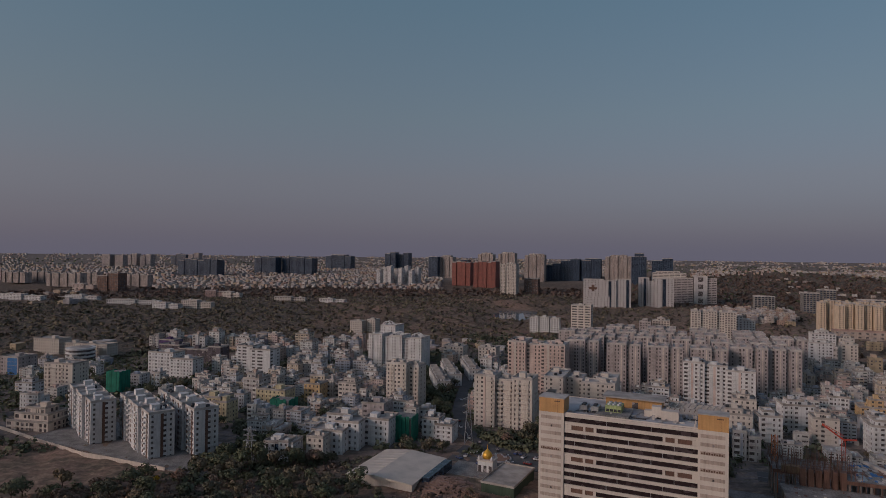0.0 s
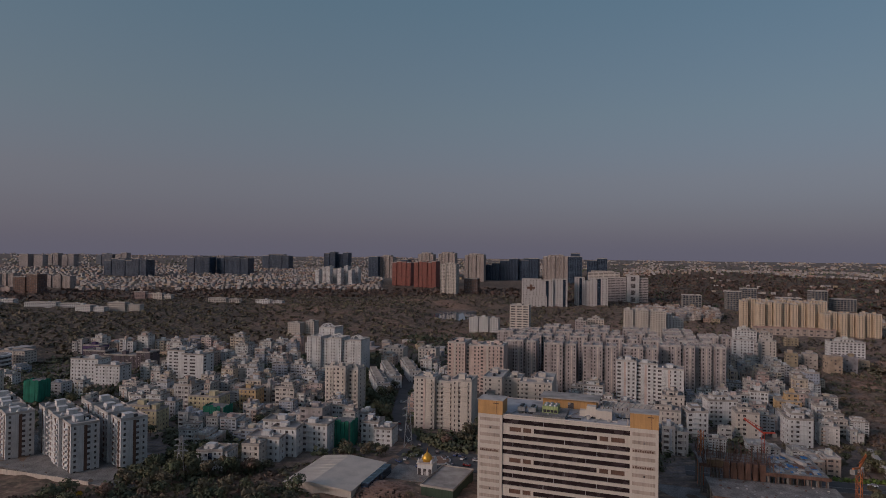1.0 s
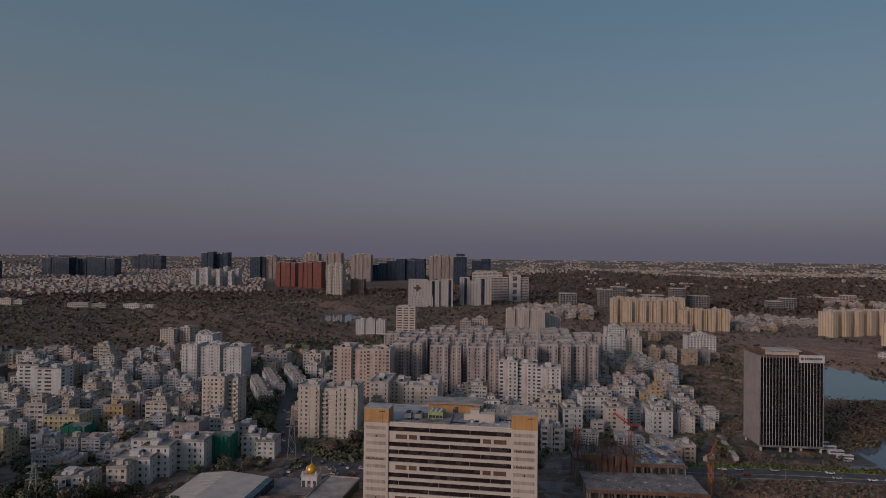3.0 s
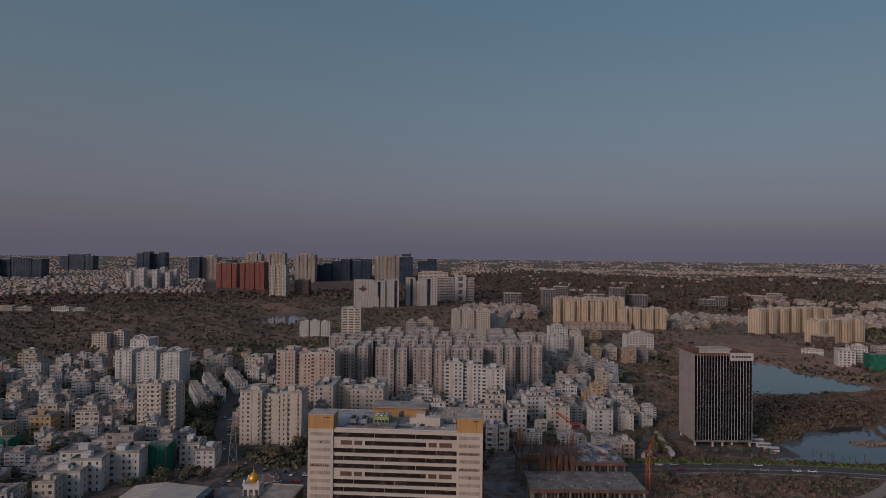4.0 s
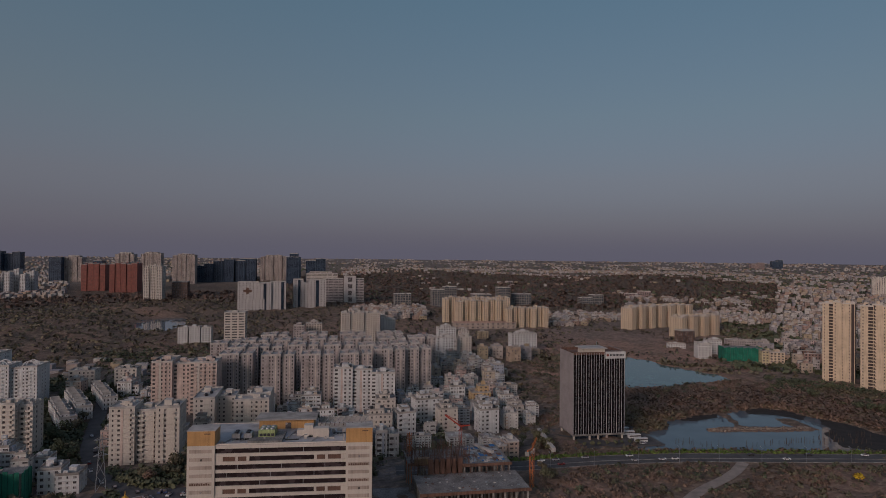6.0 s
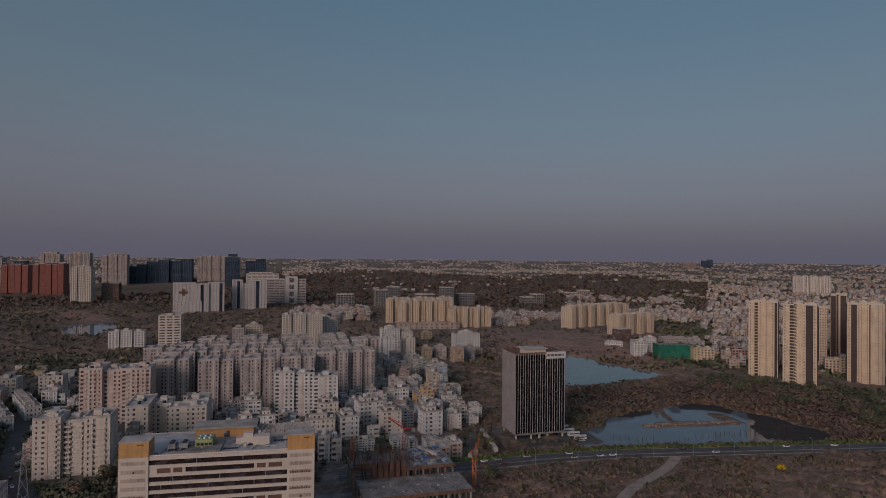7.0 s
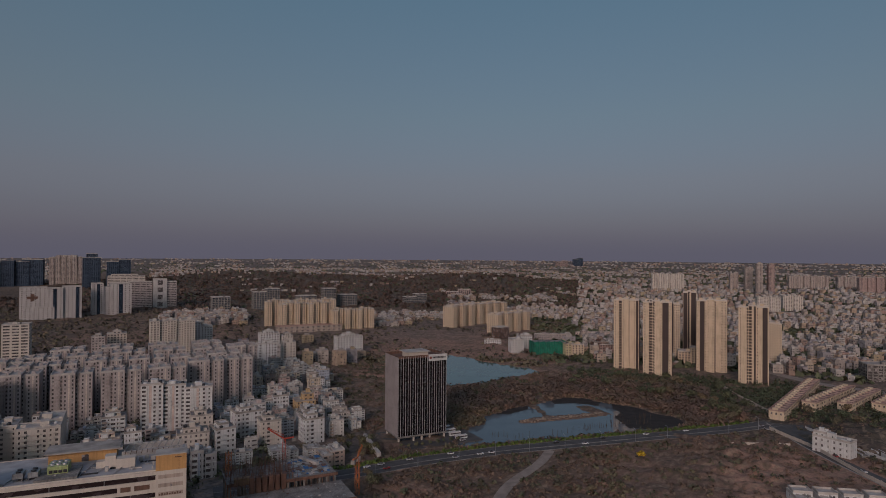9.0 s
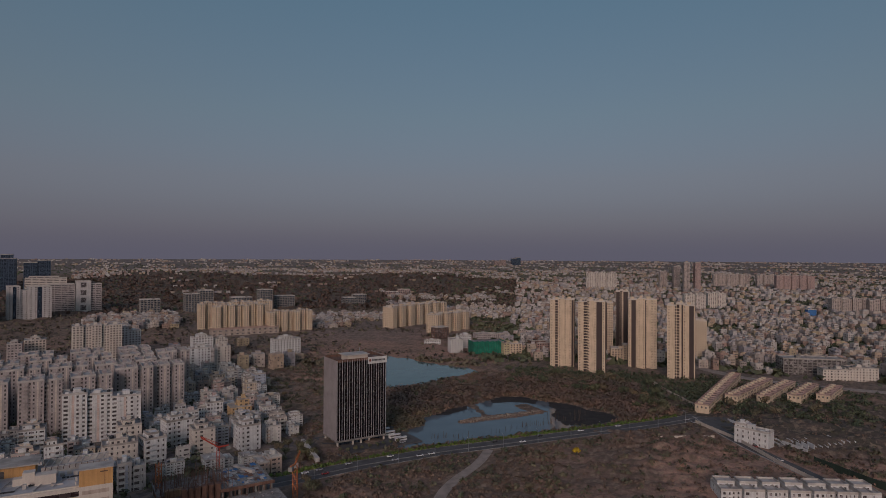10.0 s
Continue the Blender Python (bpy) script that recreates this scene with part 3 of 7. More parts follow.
def balcony_on(g, side, w, d, x, y, a0, a1, z):
    """A balcony: floor and front as one bent slab."""
    n = len(g.v)
    prof = ((0.3, z - 0.15), (1.5, z - 0.15), (1.5, z + 1.0), (1.38, z + 1.0), (1.38, z + 0.05), (0.3, z + 0.05))
    for a in (a0, a1):
        for o, zz in prof:
            p = {"F": (x + a, y - o), "B": (x + a, y + d + o), "L": (x - o, y + a), "R": (x + w + o, y + a)}[side]
            g.v.append((*p, zz))
    g.f += [(n + i, n + (i + 1) % 6, n + 6 + (i + 1) % 6, n + 6 + i) for i in range(6)]
    g.f += [tuple(n + i for i in range(6)), tuple(n + 11 - i for i in range(6))]


def tank_geo(r=1.1, h=1.9):
    return Geo().prism(0, 0, 0.0, h, r, r * 0.35, 10, [(h * 0.78, r), (h * 0.92, r * 0.8)])


TANK = tank_geo().mesh("water_tank", M_TANK, True)
TANKW = tank_geo(0.85, 1.6).mesh("water_tank", M_WHITE, True)


PATTERNS = ((0.9, 0.6, 1.1, 0.0), (0.8, 0.8, 0.5), (1.2, 0.0, 0.7, 0.7, 0.5), (0.6, 1.0, 0.0, 0.6, 0.9), (0.9, 0.45))


def apartment(name, label, x, y, th, blocks, wall_mat, fh=3.0, bay=3.6, pier=0.45, span=0.45, group="", category="apartment building", roof_mat=None,
              strips=(), strip_mat=None, balconies=(), tanks=3, heads=True, seed=0, glass_mat=None, z=None, far=False, apart=True, pat=None, clutter=0, ledges=True):
    """blocks: (x, y, w, d, h) in the building's own axes, front towards -y. strips: (block, side, a, width, out). balconies: (block, side, a, width)."""
    rnd = random.Random(seed + int(abs(x) * 10))
    far = apart and (far or math.hypot(x, y) > 780)
    lump = far and math.hypot(x, y) > 1200        # roofs too far off to tell apart
    root = thing(name, x, y, th, label, category, group, z)
    wall, glass, tops = Geo(), Geo(), Geo()
    for bx, by, bw, bd, bh in blocks:
        if far:
            clad(wall, glass, bx, by, bw, bd, -1.0, bh + 1.0, fh, bay, pier, span, sides="FLR")
        else:
            glass.box(bx, bx + bw, by, by + bd, -1.0, bh - 0.3)
            outer = Geo() if apart else wall
            shell(outer, bx, by, bw, bd, -1.0, bh + 1.0, fh, bay, pier, span, pat=pat or PATTERNS[(seed + int(abs(x))) % len(PATTERNS)], blank="B" if apart else "")
            if apart:
                part("wall", outer, wall_mat, root)
        roof = Geo() if apart and not lump else tops
        roof_on(roof, bx, by, bw, bd, bh + 0.3)
        if apart and not lump:
            part("roof", roof, roof_mat or M_ROOFW, root, "flat roof with parapet")
    if not apart:
        part("wall", wall, wall_mat, root)
        part("roof", tops, roof_mat or M_ROOFW, root, "flat roofs with parapets")
    if far:
        part("facade_grid", wall, wall_mat, root, kind="stuff")
        if lump:
            part("roof", tops, roof_mat or M_ROOFW, root, "flat roofs with parapets", "stuff")
    part("window_glazing", glass, glass_mat or M_GLASS, root, "dark window glass", "stuff")
    for b, side, a, wd, out in strips:
        bx, by, bw, bd, bh = blocks[b]
        g = Geo()
        put(g, side, bw, bd, bx, by, a, a + wd, 0, out, -1.0, bh - 0.2)
        part("facade_strip", g, strip_mat or M_BROWN, root, "vertical coloured facade strip")
    for b, side, a, wd in balconies:
        bx, by, bw, bd, bh = blocks[b]
        nf = max(1, round((bh + 1) / fh))
        f = (bh + 1) / nf
        near = apart and math.hypot(x, y) < 500
        pile = Geo()
        balcony_on(pile, side, bw, bd, bx, by, a, a + wd, 0.0)
        if near:
            me = pile.mesh("balcony", wall_mat)
            for k in range(1, nf):
                part("balcony", me, None, root, at=(0, 0, -1.0 + k * f))
        else:
            pile = Geo()
            for k in range(1, nf):
                balcony_on(pile, side, bw, bd, bx, by, a, a + wd, -1.0 + k * f)
            part("balcony", pile, wall_mat, root, "stack of small balconies", "stuff")
    cabins = Geo()
    for i, (bx, by, bw, bd, bh) in enumerate(blocks):
        if heads and bw > 6 and bd > 6:
            hw, hd, hh = min(4.6, bw * 0.34), min(5.0, bd * 0.34), 2.4 + rnd.random()
            px, py = bx + rnd.uniform(0.2, 0.8) * (bw - hw), by + rnd.uniform(0.25, 0.75) * (bd - hd)
            g = Geo().box(px, px + hw, py, py + hd, bh + 0.2, bh + hh).box(px - 0.15, px + hw + 0.15, py - 0.15, py + hd + 0.15, bh + hh, bh + hh + 0.2)
            if apart:
                part("stair_head", g, wall_mat, root)
            else:
                n0 = len(cabins.v)
                cabins.v += g.v
                cabins.f += [tuple(n0 + q for q in face) for face in g.f]
            for _ in range(tanks if i == 0 else max(0, tanks - 2)):
                part("water_tank", TANK if rnd.random() < 0.5 else TANKW, None, root, at=(bx + rnd.uniform(0.12, 0.88) * bw, by + rnd.uniform(0.1, 0.9) * bd, bh + 0.3))
    if cabins.v:
        part("stair_head", cabins, wall_mat, root)
    if ledges and apart and not far and not clutter:
        g = Geo()
        for bx, by, bw, bd, bh in blocks:
            nf = max(1, round((bh + 1) / fh))
            for k in range(1, nf):
                zz = -1.0 + k * (bh + 1) / nf - 0.5
                g.box(bx + 0.2, bx + bw - 0.2, by - 0.62, by - 0.3, zz, zz + 0.14).box(bx - 0.62, bx - 0.3, by + 0.4, by + bd - 0.4, zz, zz + 0.14)
            for _ in range(6):
                sx, sy, sz = rnd.uniform(0.8, 3.0), rnd.uniform(0.6, 1.8), rnd.uniform(0.5, 1.8)
                px, py = bx + rnd.uniform(0.3, max(0.4, bw - sx - 0.3)), by + rnd.uniform(0.3, max(0.4, bd - sy - 0.3))
                g.box(px, px + sx, py, py + sy, bh + 0.3, bh + 0.3 + sz)
        part("sunshade", g, wall_mat, root, "thin ledges over the windows", "stuff")
    if clutter:
        g = Geo()
        for _ in range(clutter):
            bx, by, bw, bd, bh = blocks[rnd.randrange(len(blocks))]
            sx, sy, sz = rnd.uniform(0.5, 2.6), rnd.uniform(0.4, 1.4), rnd.uniform(0.5, 1.9)
            px, py = bx + rnd.uniform(0.4, max(0.5, bw - sx - 0.4)), by + rnd.uniform(0.4, max(0.5, bd - sy - 0.4))
            g.box(px, px + sx, py, py + sy, bh + 0.3, bh + 0.3 + sz)
        for bx, by, bw, bd, bh in blocks:
            for k in range(1, max(2, round((bh + 1) / fh))):
                zz = -1.0 + k * (bh + 1) / max(1, round((bh + 1) / fh)) - 0.35
                g.box(bx + 0.3, bx + bw * rnd.uniform(0.5, 1.0), by - 0.85, by - 0.3, zz, zz + 0.14)
                g.box(bx - 0.85, bx - 0.3, by + 0.3, by + bd * rnd.uniform(0.5, 1.0), zz, zz + 0.14)
        part("sunshade", g, wall_mat, root, kind="stuff")
    xs = [b[0] for b in blocks] + [b[0] + b[2] for b in blocks]
    ys = [b[1] for b in blocks] + [b[1] + b[3] for b in blocks]
    c = root.matrix_world @ Vector(((min(xs) + max(xs)) / 2, (min(ys) + max(ys)) / 2, 0))
    TAKEN.append((c.x, c.y, 0.55 * math.hypot(max(xs) - min(xs), max(ys) - min(ys)) + 2))
    return root


def at_grid(x, y, th, lx, ly):
    """A place given in the axes of a building that stands at x, y and is turned by th."""
    c, s = math.cos(radians(th)), math.sin(radians(th))
    return x + c * lx - s * ly, y + s * lx + c * ly


M_TAUPE = surface("taupe_render", (0.46, 0.375, 0.32), dirt=0.3)
M_FINW = surface("white_metal_fin", (0.50, 0.485, 0.50), rough=0.5, dirt=0.15, streak=False, bump=0)


def office():
    x, y, th, w, d, h = 34.8, 280.0, -23, 77.5, 36.0, 40.5
    root = thing("office_building", x, y, th, "long cream office block with dark ribbon windows and ochre corner panels", "office building")
    fh, n = 3.45, 12
    e0, e1 = 11.2, 66.3
    core = Geo().box(0.4, w - 0.4, 0.55, d - 0.4, -4, h - 0.6)
    part("body", core, M_GLASSO, root, "dark brown recessed glazing", "stuff")
    for i in range(n):
        z1 = h - i * fh
        band = Geo().box(e0, e1, 0.0, 0.6, z1 - 1.36, z1)
        part("spandrel_band", band, M_CREAM, root)
        ledge = Geo().box(e0, e1, -0.14, 0.0, z1 - 1.36, z1 - 1.24)
        part("ledge", ledge, M_CREAM, root)
        if i in (1, 5, 9):
            for a, b in ((0.0, 3.2), (8.4, 9.4), (13.0, 14.2), (41.5, 42.6), (46.2, 47.4), (53.0, 55.1)):
                part("infill_panel", Geo().box(e0 + a, e0 + b, 0.12, 0.58, z1 - fh, z1 - 1.35), M_CREAM, root)
            for a, b in ((3.2, 8.4), (9.4, 13.0), (42.6, 46.2), (47.4, 53.0)):
                part("warm_window", Geo().box(e0 + a, e0 + b, 0.4, 0.58, z1 - fh, z1 - 1.35), M_BROWN, root, "brown shuttered window bay")
        else:
            for a in range(1, 12):
                if (a * 7 + i * 3) % 4 == 0:
                    part("mullion", Geo().box(e0 + a * 4.6, e0 + a * 4.6 + 0.18, 0.42, 0.58, z1 - fh, z1 - 1.35), M_STEEL, root)
    for a, b in ((-0.2, e0), (e1, w + 0.2)):
        g = Geo().box(a, b, -0.45, 2.2, -4, h + 0.1)
        end = part("end_wall", g, M_CREAM, root)
        for i in range(n):
            z1 = h - i * fh
            part("recessed_panel", Geo().box(a + 1.0, b - 1.2, -0.58, -0.44, z1 - fh + 0.5, z1 - 1.5), M_TAUPE, end)
            if i % 4 == 1:
                part("small_window", Geo().box((a + b) / 2 - 0.2, (a + b) / 2 + 0.5, -0.66, -0.56, z1 - fh + 0.6, z1 - 2.0), M_GLASS, end)
            if (i == 4 and a < 0) or (i in (2, 4) and a > 0):
                for k in range(9):
                    part("sign_bar", Geo().box(a + 1.2 + k * 0.95, a + 1.85 + k * 0.95, -0.72, -0.57, z1 - fh + 0.75, z1 - 2.05 + 0.25 * (k % 2)), M_BROWN, end)
    side = Geo()
    for sx0, sx1 in ((-0.25, 0.45), (w - 0.45, w + 0.25)):
        side.box(sx0, sx1, 2.2, d, -4, h)
    side.box(0.4, w - 0.4, d - 0.5, d, -4, h)
    part("side_wall", side, M_BEIGE, root)
    sidewin = Geo()
    for i in range(1, n):
        for k in range(7):
            sidewin.box(w + 0.24, w + 0.32, 4.5 + k * 4.3, 6.6 + k * 4.3, h - i * fh + 0.3, h - i * fh + 1.7)
    part("side_window", sidewin, M_GLASS, root, kind="stuff")
    deck = Geo().box(0.3, w - 0.3, 1.6, d - 0.5, h - 0.9, h - 0.25)
    part("roof_deck", deck, surface("pale_roof_membrane", (0.46, 0.455, 0.465), dirt=0.4, streak=False), root, "pale grey roof deck")
    for k in range(16):
        px, py = 12.5 + (k * 23.7) % 51, 4 + (k * 5.3) % 18
        part("cable_tray", Geo().box(px, px + 2.0 + (k % 3) * 2.5, py, py + 0.35, h - 0.2, h + 0.35).box(px + 0.4, px + 0.7, py, py + 2.4 + (k % 4), h - 0.2, h + 0.25), (M_STEEL, M_ROOFW, M_TANK)[k % 3], root)
    for k in range(5):
        bx = 54.5 + k * 2.3
        part("outdoor_unit", Geo().box(bx, bx + 1.5, 17 + (k % 2) * 2.0, 18.2 + (k % 2) * 2.0, h - 0.25, h + 1.3), M_ROOFW, root)
    for k in range(11):
        part("pergola_bar", Geo().box(53.5 + k * 2.1, 53.75 + k * 2.1, 20.5, 25.2, h + 1.9, h + 2.2), M_BROWN, root)
    part("front_upstand", Geo().box(11.2, 66.3, 0.6, 1.0, h - 0.3, h + 0.55), M_CREAM, root)
    for a, b, dd, hh in ((-0.2, 11.2, 9.0, 6.3), (66.3, 77.7, 7.0, 6.3)):
        g = Geo().box(a, b, -0.3, dd, h + 0.1, h + hh)
        p = part("corner_panel", g, M_ORANGE, root, "ochre clad stair core")
        part("coping", Geo().box(a - 0.25, b + 0.25, -0.55, dd + 0.25, h + hh, h + hh + 0.35), M_ROOFW, p)
        part("panel_joint", Geo().box(b - 2.9, b - 2.8, -0.36, -0.29, h + 0.2, h + hh), M_BROWN, p)
        part("sign_bar", Geo().box(a + 7.0, a + 9.6, -0.4, -0.29, h + hh - 1.4, h + hh - 1.0), M_BROWN, p)
    house = Geo().box(25, 50, 25, d - 1, h - 0.3, h + 4.2)
    p = part("penthouse", house, M_ORANGE, root, "ochre rooftop plant house")
    part("penthouse_roof", Geo().box(23.5, 51.5, 22.8, d + 0.2, h + 4.2, h + 4.7), M_ROOF, p)
    part("doorway", Geo().box(37, 39.6, 24.9, 25.1, h - 0.2, h + 2.6), M_GLASS, p)
    back = Geo().box(52, 76, 25, 26, h - 0.3, h + 2.0).box(52, 76, d - 1.2, d - 0.4, h - 0.3, h + 2.4)
    part("roof_screen", back, M_ROOFW, root)
    for k in range(9):
        g = Geo().beam((53 + k * 2.6, 26, h + 2.1), (54.2 + k * 2.6, d - 0.6, h + 2.3), 0.3)
        part("roof_rafter", g, M_ROOFW, root)
    tower_g = Geo().box(27.5, 34.5, 9.0, 17.0, h + 0.7, h + 3.6)
    t = part("cooling_tower", tower_g, surface("green_enamel", (0.38, 0.45, 0.20), rough=0.5), root, "pale green cooling tower with fans")
    for i in range(3):
        for j in range(2):
            part("fan_cowl", Geo().prism(29 + i * 2.1, 11.2 + j * 3.6, h + 3.6, h + 4.2, 0.95, 0.85, 12), M_STEEL, t)
    for k in range(4):
        part("louvre", Geo().box(28 + k * 1.65, 29.3 + k * 1.65, 8.9, 9.02, h + 1.0, h + 2.2), M_TANK, t)
    part("plinth", Geo().box(24, 38.5, 3.0, 18, h - 0.25, h + 0.7), M_CONC, root)
    for k in range(2):
        cx = 16.5 + k * 5.0
        c = part("chiller", Geo().box(cx, cx + 3.4, 7, 12.5, h + 0.9, h + 2.9), M_STEEL, root)
        for q in range(2):
            part("fan_cowl", Geo().prism(cx + 1.7, 8.4 + q * 2.7, h + 2.9, h + 3.4, 0.9, 0.9, 12), M_TANK, c)
        for lx in (cx + 0.2, cx + 3.0):
            part("leg", Geo().beam((lx, 7.2, h - 0.3), (lx, 8.6, h + 0.9), 0.3), M_STEEL, c)
    for a, b, c0, c1, hh in ((47.0, 51.0, 12, 16, 4.6), (51.2, 58.2, 10, 14.5, 3.6), (43.8, 47, 13, 16, 2.4)):
        part("duct_housing", Geo().box(a, b, c0, c1, h - 0.25, h + hh), M_CREAM, root)
    for k in range(8):
        part("roof_pipe", Geo().beam((14 + k * 6.2, 3.2 + (k % 3) * 2, h + 0.15), (18 + k * 6.2, 20 - (k % 4) * 2, h + 0.15), 0.28), M_STEEL, root)
    for k in range(14):
        bx, by, s = 13 + (k * 17.3) % 52, 3.5 + (k * 7.7) % 17, 0.5 + (k % 3) * 0.35
        part("vent_box", Geo().box(bx, bx + s, by, by + s, h - 0.25, h + 0.3 + s), M_ROOFW, root)
    TAKEN.append((*at_grid(x, y, th, w / 2, d / 2), 52))


def black_tower():
    x, y, th, w, d, h = 277.9, 314.1, -19.3, 36.6, 24.0, 57.0
    root = thing("office_tower", x, y, th, "tall black glass office tower with pale vertical fins", "office tower")
    part("body", Geo().box(0, w, 0, d, 4.2, h), M_GLASSK, root, "black curtain wall", "stuff")
    floor_g = Geo()
    for k in range(15):
        z = 4.2 + k * 3.52
        floor_g.box(-0.02, w + 0.02, -0.02, d + 0.02, z - 0.06, z + 0.06)
    part("floor_line", floor_g, M_TANK, root, kind="stuff")
    fin = Geo().box(-0.09, 0.09, -0.2, 0.0, 4.0, h + 1.2).mesh("fin", M_FINW)
    fin_side = Geo().box(-0.30, 0.0, -0.12, 0.12, 4.0, h + 1.2).mesh("fin", M_FIN)
    for k in range(21):
        part("fin", fin, None, root, at=(0.2 + k * (w - 0.4) / 20, 0, 0))
        ob = part("fin", fin, None, root, at=(0.2 + k * (w - 0.4) / 20, d, 0))
        ob.rotation_euler = (0, 0, math.pi)
    for k in range(37):
        part("fin", fin_side, None, root, at=(0, 0.3 + k * (d - 0.6) / 36, 0))
        ob = part("fin", fin_side, None, root, at=(w, 0.3 + k * (d - 0.6) / 36, 0))
        ob.rotation_euler = (0, 0, math.pi)
    roof_g = Geo()
    roof_on(roof_g, 0.3, 0.3, w - 0.6, d - 0.6, h + 0.2, 1.6, 0.0)
    part("roof", roof_g, M_RUST, root, "dark brown roof tray")
    part("plant_house", Geo().box(8.0, 23, 1.2, 12, h, h + 4.0), M_CREAM, root, "cream rooftop plant house")
    part("canopy", Geo().box(6.0, 24.0, -0.2, 13, h + 4.0, h + 4.5), M_ROOFW, root, "flat overhanging roof canopy")
    sign = part("sign_board", Geo().box(22.5, w + 0.3, -0.75, -0.5, h - 2.6, h + 2.1), M_WHITE, root, "pale sign board with dark lettering bars")
    part("emblem", Geo().prism(0, 0, 0, 0.12, 0.9, 0.9, 14), M_RED, sign, at=(24.0, -0.8, h - 0.2)).rotation_euler = (radians(90), 0, 0)
    for k in range(10):
        part("sign_bar", Geo().box(25.6 + k * 1.02, 26.3 + k * 1.02, -0.86, -0.74, h - 0.8, h + 0.4), M_TANK, sign)
    for bx, by in ((1, 1), (w - 1, 1), (1, d - 1), (w - 1, d - 1), (w / 2, 1), (w / 3, 1), (2 * w / 3, 1)):
        part("pillar", Geo().box(bx - 0.5, bx + 0.5, by - 0.5, by + 0.5, -1, 4.2), M_CREAM, root)
    part("lobby", Geo().box(3, w - 3, 4, d - 3, -1, 4.2), M_GLASSB, root, "recessed glazed lobby")
    part("entrance_band", Geo().box(-0.2, w + 0.2, -0.6, d + 0.2, 3.2, 4.3), M_CONC, root)
    mast = part("mast", Geo().beam((w * 0.62, d * 0.6, h), (w * 0.62, d * 0.6, h + 7), 0.25), M_STEEL, root)
    part("roof_railing", Geo().beam((27, 0.6, h + 2.6), (w - 0.5, 0.6, h + 2.6), 0.15).beam((w - 0.5, 0.6, h + 2.6), (w - 0.5, d - 0.5, h + 2.6), 0.15), M_STEEL, root)
    TAKEN.append((*at_grid(x, y, th, w / 2, d / 2), 34))


office()
black_tower()

# three white towers with brown strips, long in depth and stepped
for (x, y, h, g0) in ((-211.3, 343.2, 24.0, 0), (-166.1, 321.0, 24.0, 1), (-144.3, 326.7, 25.0, 2)):
    apartment("apartment_tower", "white apartment tower with brown vertical strips and stepped roof", x, y, 42,
              [(0, 0, 12.5, 15, h), (-1.6, 15.3, 13.0, 13, h + 0.8), (-0.4, 28.6, 13.0, 13, h + 0.2), (-1.8, 41.9, 13.5, 12, h + 1.2)], M_WHITE, fh=2.85, bay=2.9, pier=0.45, span=0.5, pat=(0.7, 0.0, 1.0, 0.6),
              group="white towers of one estate", ledges=False, strips=[(0, "F", 5.6, 1.5, 0.5), (0, "L", 2.0, 1.5, 0.5), (0, "L", 10.5, 1.4, 0.5), (1, "L", 5, 1.5, 0.5), (2, "L", 5, 1.5, 0.5), (3, "L", 4, 1.5, 0.5), (0, "R", 6, 1.6, 0.5)],
              balconies=[(0, "F", 0.4, 2.8), (0, "F", 9.0, 2.8), (0, "L", 5.5, 3), (1, "L", 1, 3), (2, "L", 1, 3), (2, "L", 8.5, 3), (3, "L", 7, 3)], tanks=4, seed=g0)

apartment("apartment_tower", "cream apartment tower with rounded balcony stacks", -55.5, 449.0, -22, [(0, 0, 8.5, 13, 31), (8.5, -0.8, 7.5, 13, 31.5), (16, 4, 7.5, 12, 29.5)], M_CREAM,
          fh=2.95, bay=3.0, pier=0.5, span=0.5, balconies=[(0, "F", 2.5, 3), (1, "F", 4.0, 3.0), (2, "F", 0.6, 3), (2, "F", 4, 3)], tanks=2)
twin = apartment("apartment_tower", "white twin apartment tower with arched roof crowns", -93.0, 606.0, -19, [(0, 0, 14, 22, 31.5), (14, 3, 10, 20, 29.5), (24, 1, 11, 20, 31), (35, 4, 9, 20, 28.5), (44, 2, 11, 22, 30), (2, 22, 16, 20, 38)], M_WHITE,
                 fh=2.9, bay=2.9, pier=0.5, span=0.5, balconies=[(0, "F", 2, 3), (0, "F", 11, 3), (1, "F", 4, 3), (2, "F", 4, 3), (3, "F", 3, 3), (4, "F", 4, 3)], tanks=2, heads=False)
for bx, by, bz, br in ((29.5, 1.0, 31.0, 4.6), (49.5, 2.0, 30.0, 5.0), (8.5, 22.0, 38.0, 4.8)):
    for dy in (0.4, 7.0):
        g = Geo()
        for q in range(9):
            a, b = math.pi * q / 9, math.pi * (q + 1) / 9
            g.beam((bx + br * math.cos(a), by + dy, bz + 0.8 + 0.8 * br * math.sin(a)), (bx + br * math.cos(b), by + dy, bz + 0.8 + 0.8 * br * math.sin(b)), 0.7)
        part("roof_arch", g, M_WHITE, twin, "white arched roof crown")
# stepped rows of small white houses by the tree-lined road
def step_row(ax, ay, bx, by, n, w):
    th = math.degrees(math.atan2(by - ay, bx - ax))
    for k in range(n):
        apartment("row_house", "small white row house with a stepped roof", ax + (bx - ax) * k / n, ay + (by - ay) * k / n, th, [(0, 0, math.hypot(bx - ax, by - ay) / n - 0.6, w, 8.2 + 0.8 * (k % 2)), (0.8, 1.0, 4.0, w * 0.5, 10.8)],
                  M_WHITE, fh=3.0, bay=2.8, tanks=0, heads=False, category="house", group="white row houses", seed=k, apart=False)


